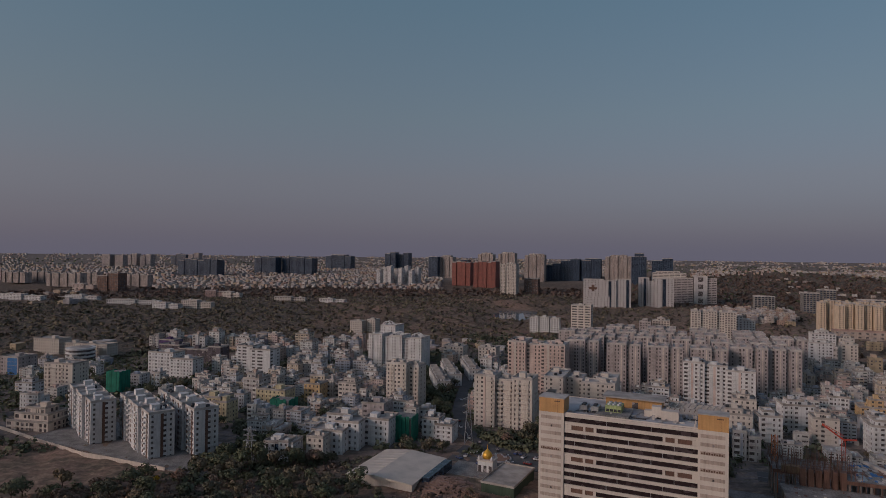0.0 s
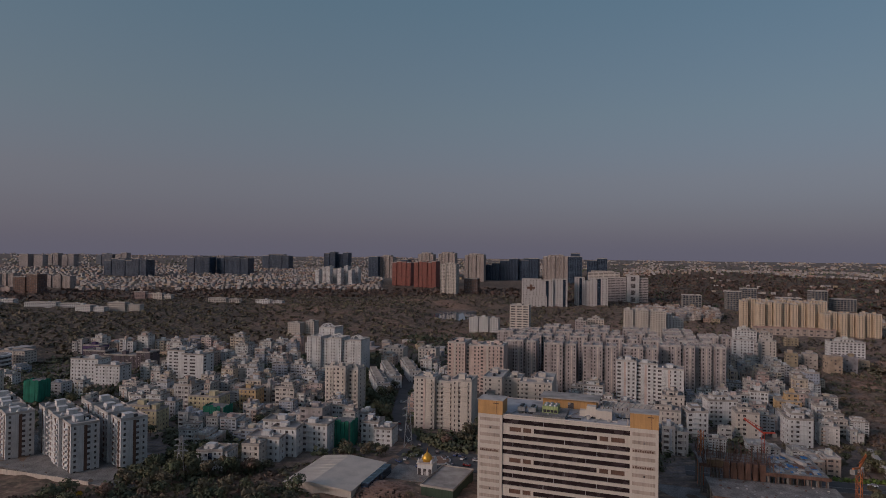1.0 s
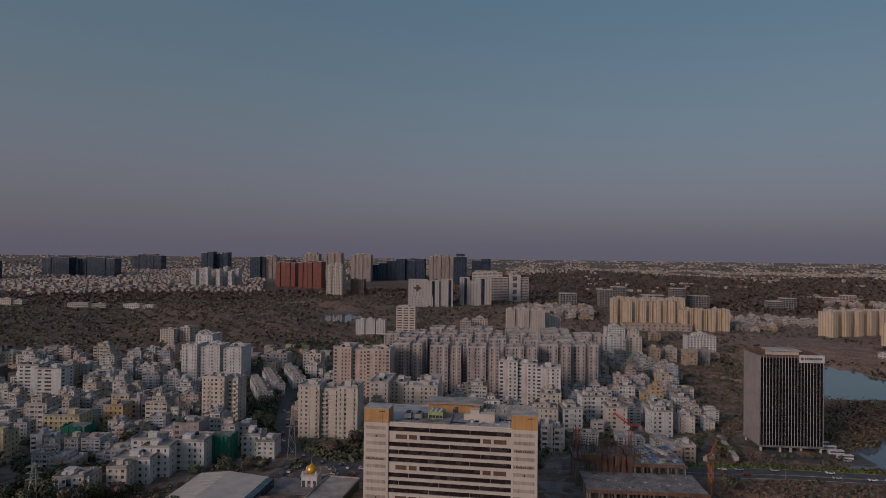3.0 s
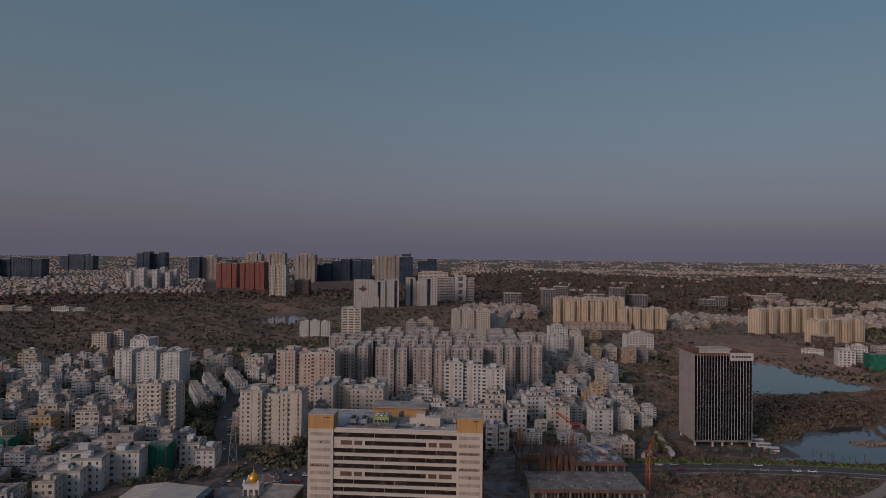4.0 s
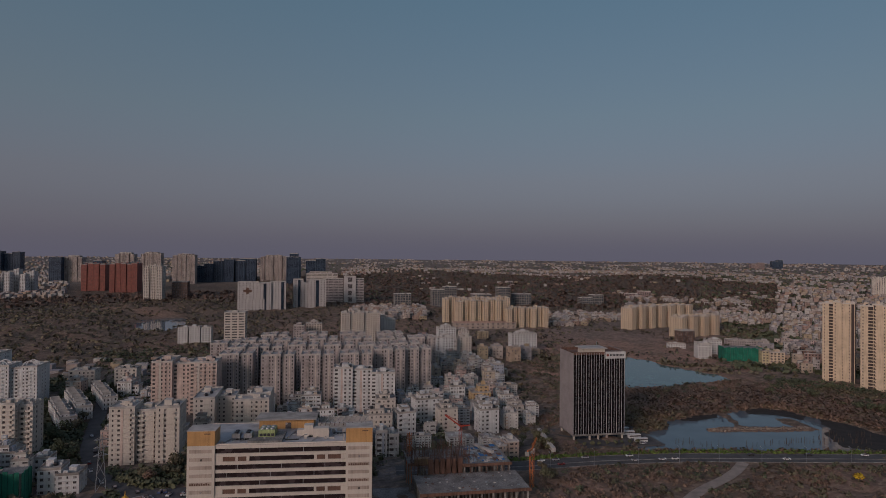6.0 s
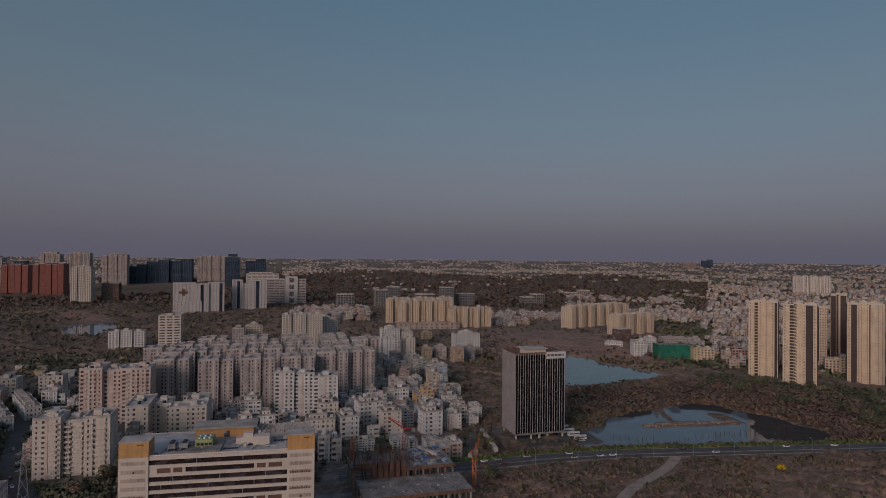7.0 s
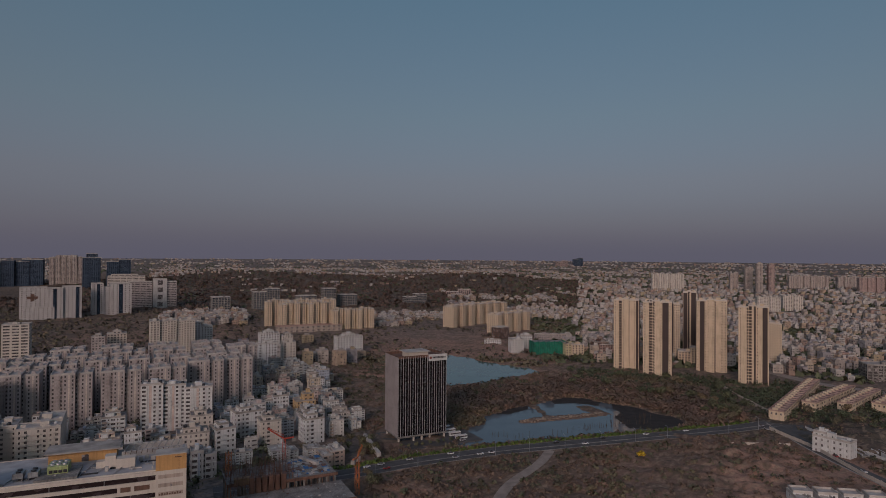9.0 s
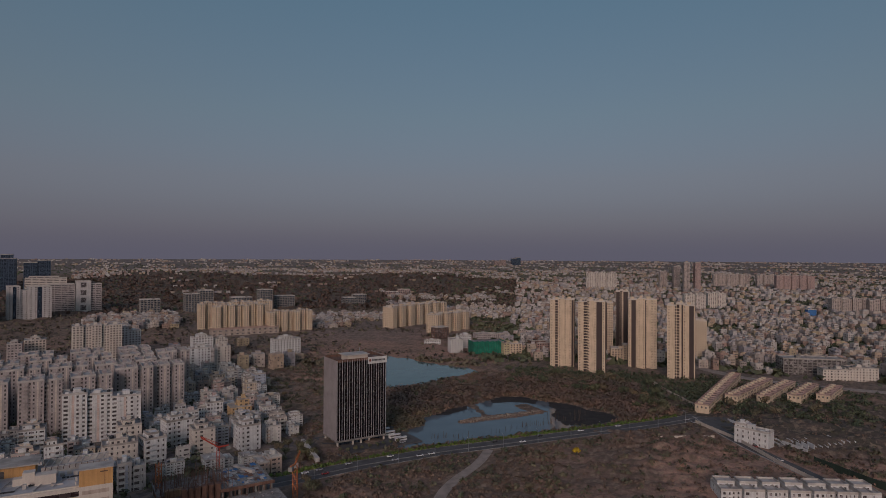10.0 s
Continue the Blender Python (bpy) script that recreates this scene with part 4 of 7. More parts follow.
step_row(-30, 556, -20, 490, 6, 10)
step_row(-21, 590, -11, 520, 6, 10)
step_row(-2, 610, 6, 545, 6, 10)
for k, (x, y, w, h) in enumerate(((-160, 868, 18, 16), (-136, 872, 12, 18), (-20, 648, 21, 15), (16, 630, 18, 17))):
    apartment("apartment_block", "pale apartment block among trees", x, y, -19, [(0, 0, w, 14, h)], M_CREAM, tanks=2, seed=k)
apartment("apartment_slab", "weathered cream apartment slab with small windows", 8.0, 401.7, -19, [(0, 0, 13, 16, 32.5), (13, 3, 12, 14, 30), (25.2, 0.5, 12.2, 17, 32)], M_CREAM,
          fh=2.9, bay=2.9, pier=0.55, span=0.5, balconies=[(0, "F", 9, 3), (1, "F", 1.5, 3.2), (1, "F", 7.5, 3.2), (2, "F", 1, 3), (2, "F", 7, 3)], strips=[(0, "F", 6.0, 1.2, 0.6)], strip_mat=M_PINKY, tanks=3)
apartment("apartment_block", "pale L-shaped apartment block round a court", 58.6, 443.5, -19, [(0, 0, 13, 34, 24), (13, 12, 12, 20, 22), (27, -4, 22, 14, 23), (36, 10, 13, 22, 24)], M_CREAM,
          fh=3.0, bay=3.2, pier=0.5, span=0.5, balconies=[(2, "F", 2, 3), (2, "F", 9, 3), (2, "F", 16, 3)], tanks=3, roof_mat=M_ROOFW)
apartment("apartment_slab", "long white apartment slab with dark balcony bays", 162.1, 457.7, -25, [(0, 0, 14, 15, 34), (14, 2, 15, 14, 32.5), (29, 0, 18, 15, 30)], M_WHITE,
          fh=2.9, bay=3.4, pier=0.4, span=0.42, balconies=[(0, "F", 1, 3), (0, "F", 8, 3), (1, "F", 2, 3), (1, "F", 9, 3), (2, "F", 2, 3), (2, "F", 11, 3)], strips=[(0, "F", 5.2, 1.6, 0.5), (1, "F", 6, 1.6, 0.5), (2, "F", 7.5, 1.6, 0.5)], strip_mat=M_PINKY, tanks=4)

# the dense estate of grey-beige towers
proto = apartment("apartment_tower", "grey-beige apartment tower of a dense estate", 88.5, 527.6, -19,
                  [(0, 2, 8, 20, 39), (8, 0, 7, 22, 39.6), (15, 3, 4, 17, 38), (19, 0, 7, 22, 39.4)], M_GREYP, fh=2.9, bay=2.6, pier=0.5, span=0.38, pat=(0.9, 0.0, 0.9), group="towers of the dense estate",
                  balconies=[(0, "F", 2, 3.2), (2, "F", 0.5, 3), (1, "L", 1, 1)], strips=[(1, "F", 3.0, 1.0, 0.5), (3, "F", 3.0, 1.0, 0.5)], strip_mat=M_BEIGE, tanks=1, heads=False)
for k, (lx, ly) in enumerate(((34, -8), (66, -6), (98, -2), (128, 12), (152, 16), (20, 44), (52, 46), (84, 46), (116, 46), (146, 48), (0, 40), (36, 86), (70, 86), (104, 88), (138, 90), (168, 86), (4, 84), (-20, 72), (60, 124), (100, 126), (140, 128), (20, 122))):
    gx, gy = at_grid(88.5, 527.6, -19, lx, ly)
    copy_thing(proto, pose(gx, gy, -0.5 * (k % 3), 0, 0, -19 + (k * 37 % 3 - 1)))
    TAKEN.append((*at_grid(gx, gy, -19, 13, 10), 18))
apartment("apartment_tower", "warm beige apartment tower with deep balconies on its lit side", 37.6, 509.7, -19, [(0, 0, 14, 26, 40), (14.5, 3, 12, 20, 38), (27, 0, 19, 22, 39)], M_PINKY, fh=2.9, bay=3.1, pier=0.42, span=0.45,
          balconies=[(0, "F", 1, 3.4), (0, "F", 7, 3.4), (2, "F", 1.5, 3.4), (2, "F", 7.5, 3.4), (2, "F", 13.5, 3.4), (0, "L", 2, 4), (0, "L", 9, 4), (0, "L", 17, 4)], strip_mat=M_CREAM, strips=[(0, "F", 4.9, 1.6, 0.6), (2, "F", 5.3, 1.6, 0.6)], tanks=4)

# taller blocks behind the estate
apartment("apartment_tower", "cream apartment tower with ribbed faces", 291.5, 796.0, -19, [(0, 0, 11, 24, 43), (11, 3, 9, 20, 42), (20, 0, 10, 24, 43.5), (30, 3, 9, 20, 42), (39, 0, 13, 24, 43)], M_CREAM, fh=3.0, bay=3.2, tanks=2, balconies=[(0, "F", 3, 3), (2, "F", 3, 3), (4, "F", 4, 3)])
apartment("apartment_block", "white apartment block beside a ribbed tower", 347.0, 815.0, -19, [(0, 0, 16, 20, 36), (17, 3, 14, 16, 30)], M_WHITE, tanks=2)
apartment("office_block", "cream office block with floor bands on a low podium", 153.9, 880.8, -19, [(0, 0, 27, 22, 41.8)], M_CREAM, fh=3.6, bay=9, pier=0.25, span=0.5, tanks=1, category="office building")
for k, (x, y, w) in enumerate(((98, 905, 12), (112, 900, 13), (127, 896, 12))):
    apartment("apartment_block", "small white apartment block beyond the estate", x, y, -19, [(0, 0, w, 14, 21 + k % 2)], M_WHITE, tanks=1, seed=k)
for k, (x, y, w, h, m) in enumerate(((238, 838, 14, 24, M_GREYP), (262, 860, 22, 24, M_BEIGE), (398, 716, 24, 26, M_WHITE), (424, 707, 14, 22, M_CREAM), (470, 650, 34, 22, M_WHITE), (352, 636, 20, 26, M_WHITE), (386, 640, 14, 24, M_CREAM))):
    apartment("apartment_block", "mid-rise apartment block with flat roof", x, y, -19, [(0, 0, w, 15, h), (w * 0.3, 2, w * 0.4, 11, h + 3)], m, tanks=2, seed=k)

# golden-lit estates by the lake
def ribbed(n, step, d, h, jump):
    out = []
    for i in range(n):
        out.append((i * step, 7.0 * (i % 2), step - 3.0, d - 3.5 * (i % 2), h + jump * ((i * 3) % 4 - 1.5)))
    out.append((0.5, 11, n * step - 4.6, d - 13, h - 2.5))
    return out


apartment("apartment_row", "long row of joined golden-cream apartment towers on a podium", 543.5, 909.6, -19, ribbed(8, 11.4, 24, 45.5, 0.8), M_GOLDEN, fh=3.1, bay=4.2, pier=0.62, span=0.45, tanks=2, group="golden estate")
apartment("podium", "long pinkish parking podium below the golden towers", 539.0, 901.0, -19, [(-8, -12, 107, 18, 10)], M_TAUPE, fh=5, bay=9, pier=0.6, span=0.6, tanks=0, heads=False, category="podium", roof_mat=M_TERRA)
apartment("apartment_row", "second row of golden-cream apartment towers", 560.0, 985.0, -19, ribbed(11, 11.6, 22, 45, 0.8), M_GOLDEN, fh=3.1, bay=4.2, pier=0.62, tanks=2, group="golden estate")
apartment("apartment_row", "row of joined cream apartment towers with dark slots", 619.4, 869.3, -19, ribbed(7, 11.0, 22, 33.5, 0.7), M_GOLDEN, fh=3.1, bay=4.2, pier=0.62, tanks=2, group="golden estate")
apartment("apartment_row", "long cream apartment row by the far water", 795.9, 752.9, 3, ribbed(13, 12.8, 24, 37.5, 0.5), M_GOLDEN, fh=3.1, bay=4.6, pier=0.62, tanks=2, group="golden estate")
apartment("apartment_row", "shorter cream apartment row by the far water", 784.3, 641.1, -2, ribbed(7, 12.4, 24, 32, 0.5), M_GOLDEN, fh=3.1, bay=4.6, pier=0.62, tanks=2, group="golden estate")
apartment("concrete_frame", "brown unfinished concrete frame building", 735.0, 600.0, -10, [(0, 0, 22, 16, 18)], M_RUST, fh=3.2, bay=4.5, pier=0.2, span=0.25, tanks=0, heads=False, category="construction")

# tall towers by the scrub
def tall_tower(x, y, th, w, d, h, k, bands, ticks=()):
    """bands: dark vertical bands across the front, from and to as shares of its width; ticks: columns of balconies."""
    bl = [(0, 1.0, w * 0.34, d - 2, h - 1.0), (w * 0.34, 0, w * 0.24, d, h + 0.6), (w * 0.58, 1.4, w * 0.42, d - 3, h - 0.6)]
    starts = (0, w * 0.34, w * 0.58, w)
    strips, balconies = [], []
    for lst, out in ((bands, strips), (ticks, balconies)):
        for a, b in lst:
            for q in range(3):
                lo, hi = max(a * w, starts[q] + 0.1), min(b * w, starts[q + 1] - 0.1)
                if hi - lo > 0.6:
                    out.append((q, "F", lo - starts[q], hi - lo, 0.48) if lst is bands else (lo, hi, bl[q][1]))
    strips += [(2, "R", 3.0, d * 0.28, 0.48), (2, "R", d * 0.6, d * 0.2, 0.48), (0, "L", d * 0.3, d * 0.3, 0.48)]
    root = apartment("apartment_tower", "very tall golden-cream apartment tower with dark vertical bands", x, y, th, bl, M_GOLDEN, fh=3.1, bay=2.9, pier=0.5, span=0.58, pat=(0.5, 0.0, 0.62), group="tall towers by the scrub", ledges=False,
              strips=strips, strip_mat=M_DARKBAND, tanks=2, seed=k, roof_mat=M_CREAM)
    for lo, hi, y0 in balconies:
        g = Geo()
        for f in range(1, int(h / 3.1)):
            g.box(lo, hi, y0 - 1.3, y0 - 0.3, f * 3.1 - 0.1, f * 3.1 + 0.75)
        part("balcony", g, M_GOLDEN, root, "stack of shallow balconies", "stuff")


tall_tower(646.3, 355.6, -66, 27, 24, 79, 0, ((0.20, 0.36), (0.90, 0.99)), ((0.18, 0.38),))
tall_tower(636.0, 314.6, -68, 29, 22, 79.5, 1, ((0.20, 0.38), (0.68, 0.90)), ((0.18, 0.40),))
tall_tower(698.0, 281.0, -66, 31, 24, 80, 2, ((0.10, 0.26), (0.56, 0.62)))
tall_tower(662.4, 223.8, -74, 27, 22, 78.5, 3, ((0.28, 0.44), (0.52, 0.60), (0.80, 0.97)), ((0.26, 0.46),))
tall_tower(772.0, 352.0, -66, 18, 20, 68, 4, ((0.45, 0.60),))
tall_tower(812.0, 345.0, -66, 16, 20, 82, 5, ((0.0, 0.45), (0.55, 0.98)))
tall_tower(825.0, 250.0, -70, 20, 20, 47, 6, ((0.2, 0.3),))
tall_tower(780.0, 300.0, -66, 16, 20, 72, 7, ((0.0, 0.4), (0.5, 0.95)))
apartment("clubhouse", "tan clubhouse between the tall towers", 735.0, 318.0, -62, [(0, 0, 24, 16, 14), (14, -3, 14, 14, 19)], M_GOLDEN, tanks=0, category="clubhouse")

# white business campus
# White panels dulled in the colour itself, in place of distance haze.
M_CAMPUS = surface("hazed_white_panel", (0.52, 0.485, 0.47), dirt=0.2)
apartment("office_block", "white office block with a dark cross-shaped recess", 270.0, 1390.0, -12, [(0, 0, 44, 40, 60), (44, -4, 26, 44, 58), (70, 0, 32, 40, 61), (6, -6, 50, 10, 22)], M_CAMPUS, fh=4.0, bay=7.0, pier=0.72, span=0.62, tanks=0, category="office building",
          far=True, strips=[(1, "F", 10, 6, 0.6), (2, "F", 22, 6, 0.6)], strip_mat=M_GLASSB, heads=False)
# Raised brown cross; its dark colour stands in for a shaded recess.
cross = new("cross_recess_panel", Geo().box(-3, 3, 0, 0.5, -7, 7).box(-9, 9, 0.02, 0.48, -3, 2).mesh("cross_recess_panel", M_BROWN))
cross.matrix_world = pose(290.0, 1384.9, land(290, 1384) + 42, 0, 0, -12)
tagged(cross, "dark cross-shaped recess panel on a white facade", "wall panel")
apartment("office_block", "white office block with dark glass slots", 398.0, 1400.0, -12, [(0, 0, 20, 40, 64), (20, 2, 14, 38, 56), (34, -2, 38, 42, 63)], M_CAMPUS, far=True, fh=4.0, bay=7, pier=0.7, span=0.6, strips=[(0, "F", 8, 6, 0.6), (2, "F", 14, 8, 0.6)], strip_mat=M_GLASSB, tanks=0, category="office building", heads=False)
apartment("office_block", "grey office block with a white lift tower", 500.0, 1500.0, -19, [(0, 0, 50, 34, 60), (78, 0, 24, 34, 60)], M_GREYP, far=True, fh=4.2, bay=12, pier=0.12, span=0.55, tanks=0, category="office building", heads=False)
apartment("lift_tower", "white lift tower with four dark square windows", 548.5, 1480.0, -19, [(0, 0, 29, 38, 66)], M_CAMPUS, far=True, fh=16, bay=29, pier=0.62, span=0.35, tanks=0, category="office building", heads=False)
apartment("office_block", "cream banded office block behind the white campus", 508.0, 1668.0, -19, [(0, 0, 84, 40, 66), (8, 4, 60, 30, 70)], M_CREAM, far=True, fh=4.0, bay=14, pier=0.15, span=0.6, tanks=0, category="office building", heads=False)

# ---- works, walls, masts and small things ----
def lattice(name, label, category, x, y, h, s, mat, taper=1.0, jib=0.0, turn=0.0, group="", bar=0.22):
    root = thing(name, x, y, turn, label, category, group)
    n = max(3, int(h / (s * 1.3)))
    width = lambda q: s * (1 - (1 - taper) * q) / 2
    for i, j in ((-1, -1), (1, -1), (1, 1), (-1, 1)):
        part("leg", Geo().beam((i * width(0), j * width(0), -1), (i * width(1), j * width(1), h), bar), mat, root)
    for k in range(n):
        a, b = k / n, (k + 1) / n
        g = Geo()
        for (i, j), (p, q) in (((-1, -1), (1, -1)), ((1, -1), (1, 1)), ((1, 1), (-1, 1)), ((-1, 1), (-1, -1))):
            if k % 2:
                i, j, p, q = p, q, i, j
            g.beam((i * width(a), j * width(a), a * h), (p * width(b), q * width(b), b * h), bar * 0.65)
        part("brace", g, mat, root)
    if jib:
        part("cab", Geo().box(0.4, 2.2, -0.9, 0.9, h - 2.4, h), M_WHITE, root, "white driver's cab")
        arm = part("jib", Geo().beam((0, 0, h), (jib * 0.8, 0, h + jib * 0.55), 0.7), mat, root)
        for k in range(8):
            t0 = k / 8
            part("brace", Geo().beam((jib * 0.8 * t0, 0, h + 1.6 + jib * 0.55 * t0), (jib * 0.8 * (t0 + 0.06), 0, h + jib * 0.55 * (t0 + 0.06)), 0.16), mat, arm)
        part("jib_chord", Geo().beam((0, 0, h + 2.2), (jib * 0.8, 0, h + jib * 0.55 + 0.6), 0.25), mat, root)
        part("counter_jib", Geo().beam((0, 0, h), (-6, 0, h + 0.6), 0.8), mat, root)
        part("counterweight", Geo().box(-6.8, -4.6, -1.0, 1.0, h - 1.8, h + 0.3), M_CONC, root)
    return root


lattice("tower_crane", "orange tower crane beside the construction site", "crane", 203.0, 261.5, 20, 1.9, M_CRANE, 1.0, 8, 30)
lattice("tower_crane", "orange tower crane rising behind the office block", "crane", 148.0, 297.0, 27, 1.9, M_CRANE, 1.0, 0, 10)
lattice("tower_crane", "red tower crane at the edge of the houses", "crane", 200.0, 330.0, 16, 1.7, surface("red_crane_paint", (0.5, 0.06, 0.03), rough=0.5, streak=False), 1.0, 12, 150)
for x, y, h in ((3.5, 362, 29), (-111, 318, 20)):
    py = lattice("power_pylon", "grey steel lattice pylon with cross arms", "pylon", x, y, h, 5.0, M_STEEL, 0.16, group="power pylons", bar=0.3)
    for q in (0.62, 0.76, 0.9):
        part("cross_arm", Geo().beam((-3.4, 0, h * q), (3.4, 0, h * q), 0.4).beam((-3.4, 0, h * q), (0, 0, h * q + 1.4), 0.25).beam((3.4, 0, h * q), (0, 0, h * q + 1.4), 0.25), M_STEEL, py)


M_RUSTO = surface("faded_ochre_ply", (0.36, 0.23, 0.13), dirt=0.5)


def site():
    """The unfinished building: decks on columns, a core of shuttering, loose boards."""
    x, y, th = 134.0, 256.5, -19
    root = thing("construction_site", x, y, th, "unfinished concrete building with timber shuttering and open decks", "construction")
    w = 54.0
    for z, y0, y1, x0, x1 in ((10.0, 0, 26, 0, w), (14.0, 26, 58, 26, w - 2), (14.5, 30, 52, -2, 24)):
        part("deck", Geo().box(x0, x1, y0, y1, z - 0.5, z), M_CONC, root, "bare concrete deck")
        part("edge_shutter", Geo().box(x0 - 0.3, x1 + 0.3, y0 - 0.4, y0 - 0.1, z - 1.0, z + 0.5), M_RUST, root, "rust-brown edge shuttering")
    col = Geo().box(-0.45, 0.45, -0.45, 0.45, -2, 14).mesh("column", M_CONC)
    low = Geo().box(-0.45, 0.45, -0.45, 0.45, -2, 9.5).mesh("column", M_CONC)
    rnd = random.Random(9)
    for i in range(10):
        for j in range(4):
            part("column", low, None, root, at=(1.0 + i * 5.75, 0.8 + j * 8, 0))
    for i in range(7):
        for j in range(4):
            part("column", col, None, root, at=(27 + i * 4.0, 27 + j * 9.5, 0))
    for i in range(4):
        for j in range(3):
            part("column", col, None, root, at=(-1 + i * 7.5, 31 + j * 10, 0))
    for i in range(6):
        part("core_wall", Geo().box(8 + i * 3.1, 10.2 + i * 3.1, 26.2, 29.5, 10, 17.5), M_RUST, root, "rust-brown shuttered core wall")
    cage = Geo()
    for i in range(420):
        cx, cy, cz = rnd.uniform(-2, 32), rnd.uniform(23, 54), rnd.choice((10.0, 14.5, 14.5))
        cage.beam((cx, cy, cz), (cx + rnd.uniform(-0.2, 0.2), cy, cz + rnd.uniform(2, 7)), 0.15)
    for i in range(130):
        cx, cy, cz = rnd.uniform(0, 26), rnd.uniform(24, 42), rnd.uniform(11, 19)
        cage.beam((cx, cy, cz), (cx + rnd.uniform(2, 5), cy, cz), 0.1)
    part("scaffold", cage, M_RUST, root, "rusty reinforcement rods and scaffold", "stuff")
    part("ochre_hut", Geo().box(1, 9, 28, 31, 14.5, 17.4), M_RUSTO, root, "ochre site hut")
    for i in range(90):
        bx, by, s = rnd.uniform(28, 49), rnd.uniform(28, 55), rnd.uniform(0.8, 2.6)
        part("timber_board", Geo().box(bx, bx + s, by, by + s * 1.4, 14.0, 14.0 + rnd.uniform(0.1, 0.5)), rnd.choice((M_BLUE, M_ROOFW, M_RUST, M_STEEL)), root)
    for i in range(45):
        bx, by, s = rnd.uniform(3, 51), rnd.uniform(2, 24), rnd.uniform(0.4, 1.3)
        part("timber_board", Geo().box(bx, bx + s, by, by + s, 10.0, 10.0 + rnd.uniform(0.1, 0.4)), rnd.choice((M_RUST, M_ROOFW, M_STEEL)), root)
    for i in range(9):
        part("prop_frame", Geo().beam((27 + i * 2.9, 26, 10), (27 + i * 2.9, 26, 14), 0.25), M_RUST, root)
    part("white_ramp", Geo().beam((40, 58, 14.2), (46, 42, 14.6), 2.0), M_ROOFW, root)
    TAKEN.append((*at_grid(x, y, th, 27, 28), 42))


def shed():
    x, y, w, d = -55.0, 298.0, 34, 39
    root = thing("warehouse", x, y, -21, "low warehouse with a shallow cream metal roof", "warehouse")
    part("wall", Geo().box(0, w, 0, d, -1, 4), M_CREAM, root)
    g = Geo()
    rx = w * 0.42
    g.v = [(-1, -2, 4), (rx, -2, 5.8), (w + 1, -2, 4), (w + 1, d + 1, 4), (rx, d + 1, 5.8), (-1, d + 1, 4)]
    g.f = [(0, 1, 4, 5), (1, 2, 3, 4), (0, 2, 1), (3, 5, 4), (5, 3, 2, 0)]
    sheet = surface("cream_metal_sheet", (0.60, 0.52, 0.44), rough=0.6, dirt=0.2, streak=False)
    part("roof", g, sheet, root, "pale cream metal roof")
    for k in range(9):
        part("roof_seam", Geo().beam((0, 2 + k * 4.3, 4.12), (rx, 2 + k * 4.3, 5.86), 0.1), sheet, root)
    part("dark_annex", Geo().box(w + 1.2, w + 5, 8, d - 2, -1, 4.5), M_GLASSB, root, "dark glazed end bay")
    TAKEN.append((-32, 312, 26))


def temple():
    root = thing("temple", 13, 318, -20, "small white shrine under a golden dome", "temple")
    part("base", Geo().box(-4, 4, -4, 4, -1, 5.5), M_WHITE, root)
    part("cornice", Geo().box(-4.4, 4.4, -4.4, 4.4, 5.5, 6.1), M_CREAM, root)
    d = Geo().prism(0, 0, 6.1, 11.2, 2.2, 0.15, 16, [(7.2, 2.7), (8.4, 2.5), (9.5, 1.7), (10.2, 0.8)])
    dome = part("dome", d.mesh("dome", M_GOLDLEAF, True), None, root, "gilded dome")
    part("finial", Geo().prism(0, 0, 11.1, 13.2, 0.25, 0.04, 8), M_GOLDLEAF, dome)
    for i, j in ((-3.4, -3.4), (3.4, -3.4), (3.4, 3.4), (-3.4, 3.4)):
        part("corner_turret", Geo().prism(i, j, 6.1, 8.2, 0.7, 0.1, 8, [(7.2, 0.7)]), M_WHITE, root)
    for k in range(3):
        part("doorway", Geo().box(-3.6 + k * 2.8, -2.0 + k * 2.8, -4.12, -3.9, 0, 3.4), M_GLASS, root)
    root.scale = (1.0, 1.0, 1.0)
    TAKEN.append((13, 318, 7))


def boundary(label, line, h=2.2, mat=None):
    """A boundary wall: panels between posts."""
    x0, y0 = line[0]
    root = thing("boundary_wall", x0, y0, 0, label, "wall")
    for (ax, ay), (bx, by) in zip(line, line[1:]):
        l = math.hypot(bx - ax, by - ay)
        n = max(1, int(l / 6))
        ux, uy = (bx - ax) / l, (by - ay) / l
        ang = math.atan2(uy, ux)
        pan = Geo().box(0.1, l / n - 0.1, -0.12, 0.12, -1.5, h).mesh("panel", mat or M_WHITE)
        post = Geo().box(-0.2, 0.2, -0.2, 0.2, -1.5, h + 0.3).mesh("post", mat or M_WHITE)
        for i in range(n):
            for nm, me in (("panel", pan), ("post", post)):
                ob = part(nm, me, None, root, at=(ax + ux * l * i / n - x0, ay + uy * l * i / n - y0, 0))
                ob.rotation_euler = (0, 0, ang)


def slab_on_ground(name, label, x, y, th, w, d, mat, z=0.15):
    ob = new(name, Geo().box(0, w, 0, d, -2.5, z).mesh(name, mat))
    ob.matrix_world = pose(x, y, land(x, y), 0, 0, th)
    tagged(ob, label, "pavement", kind="structure")


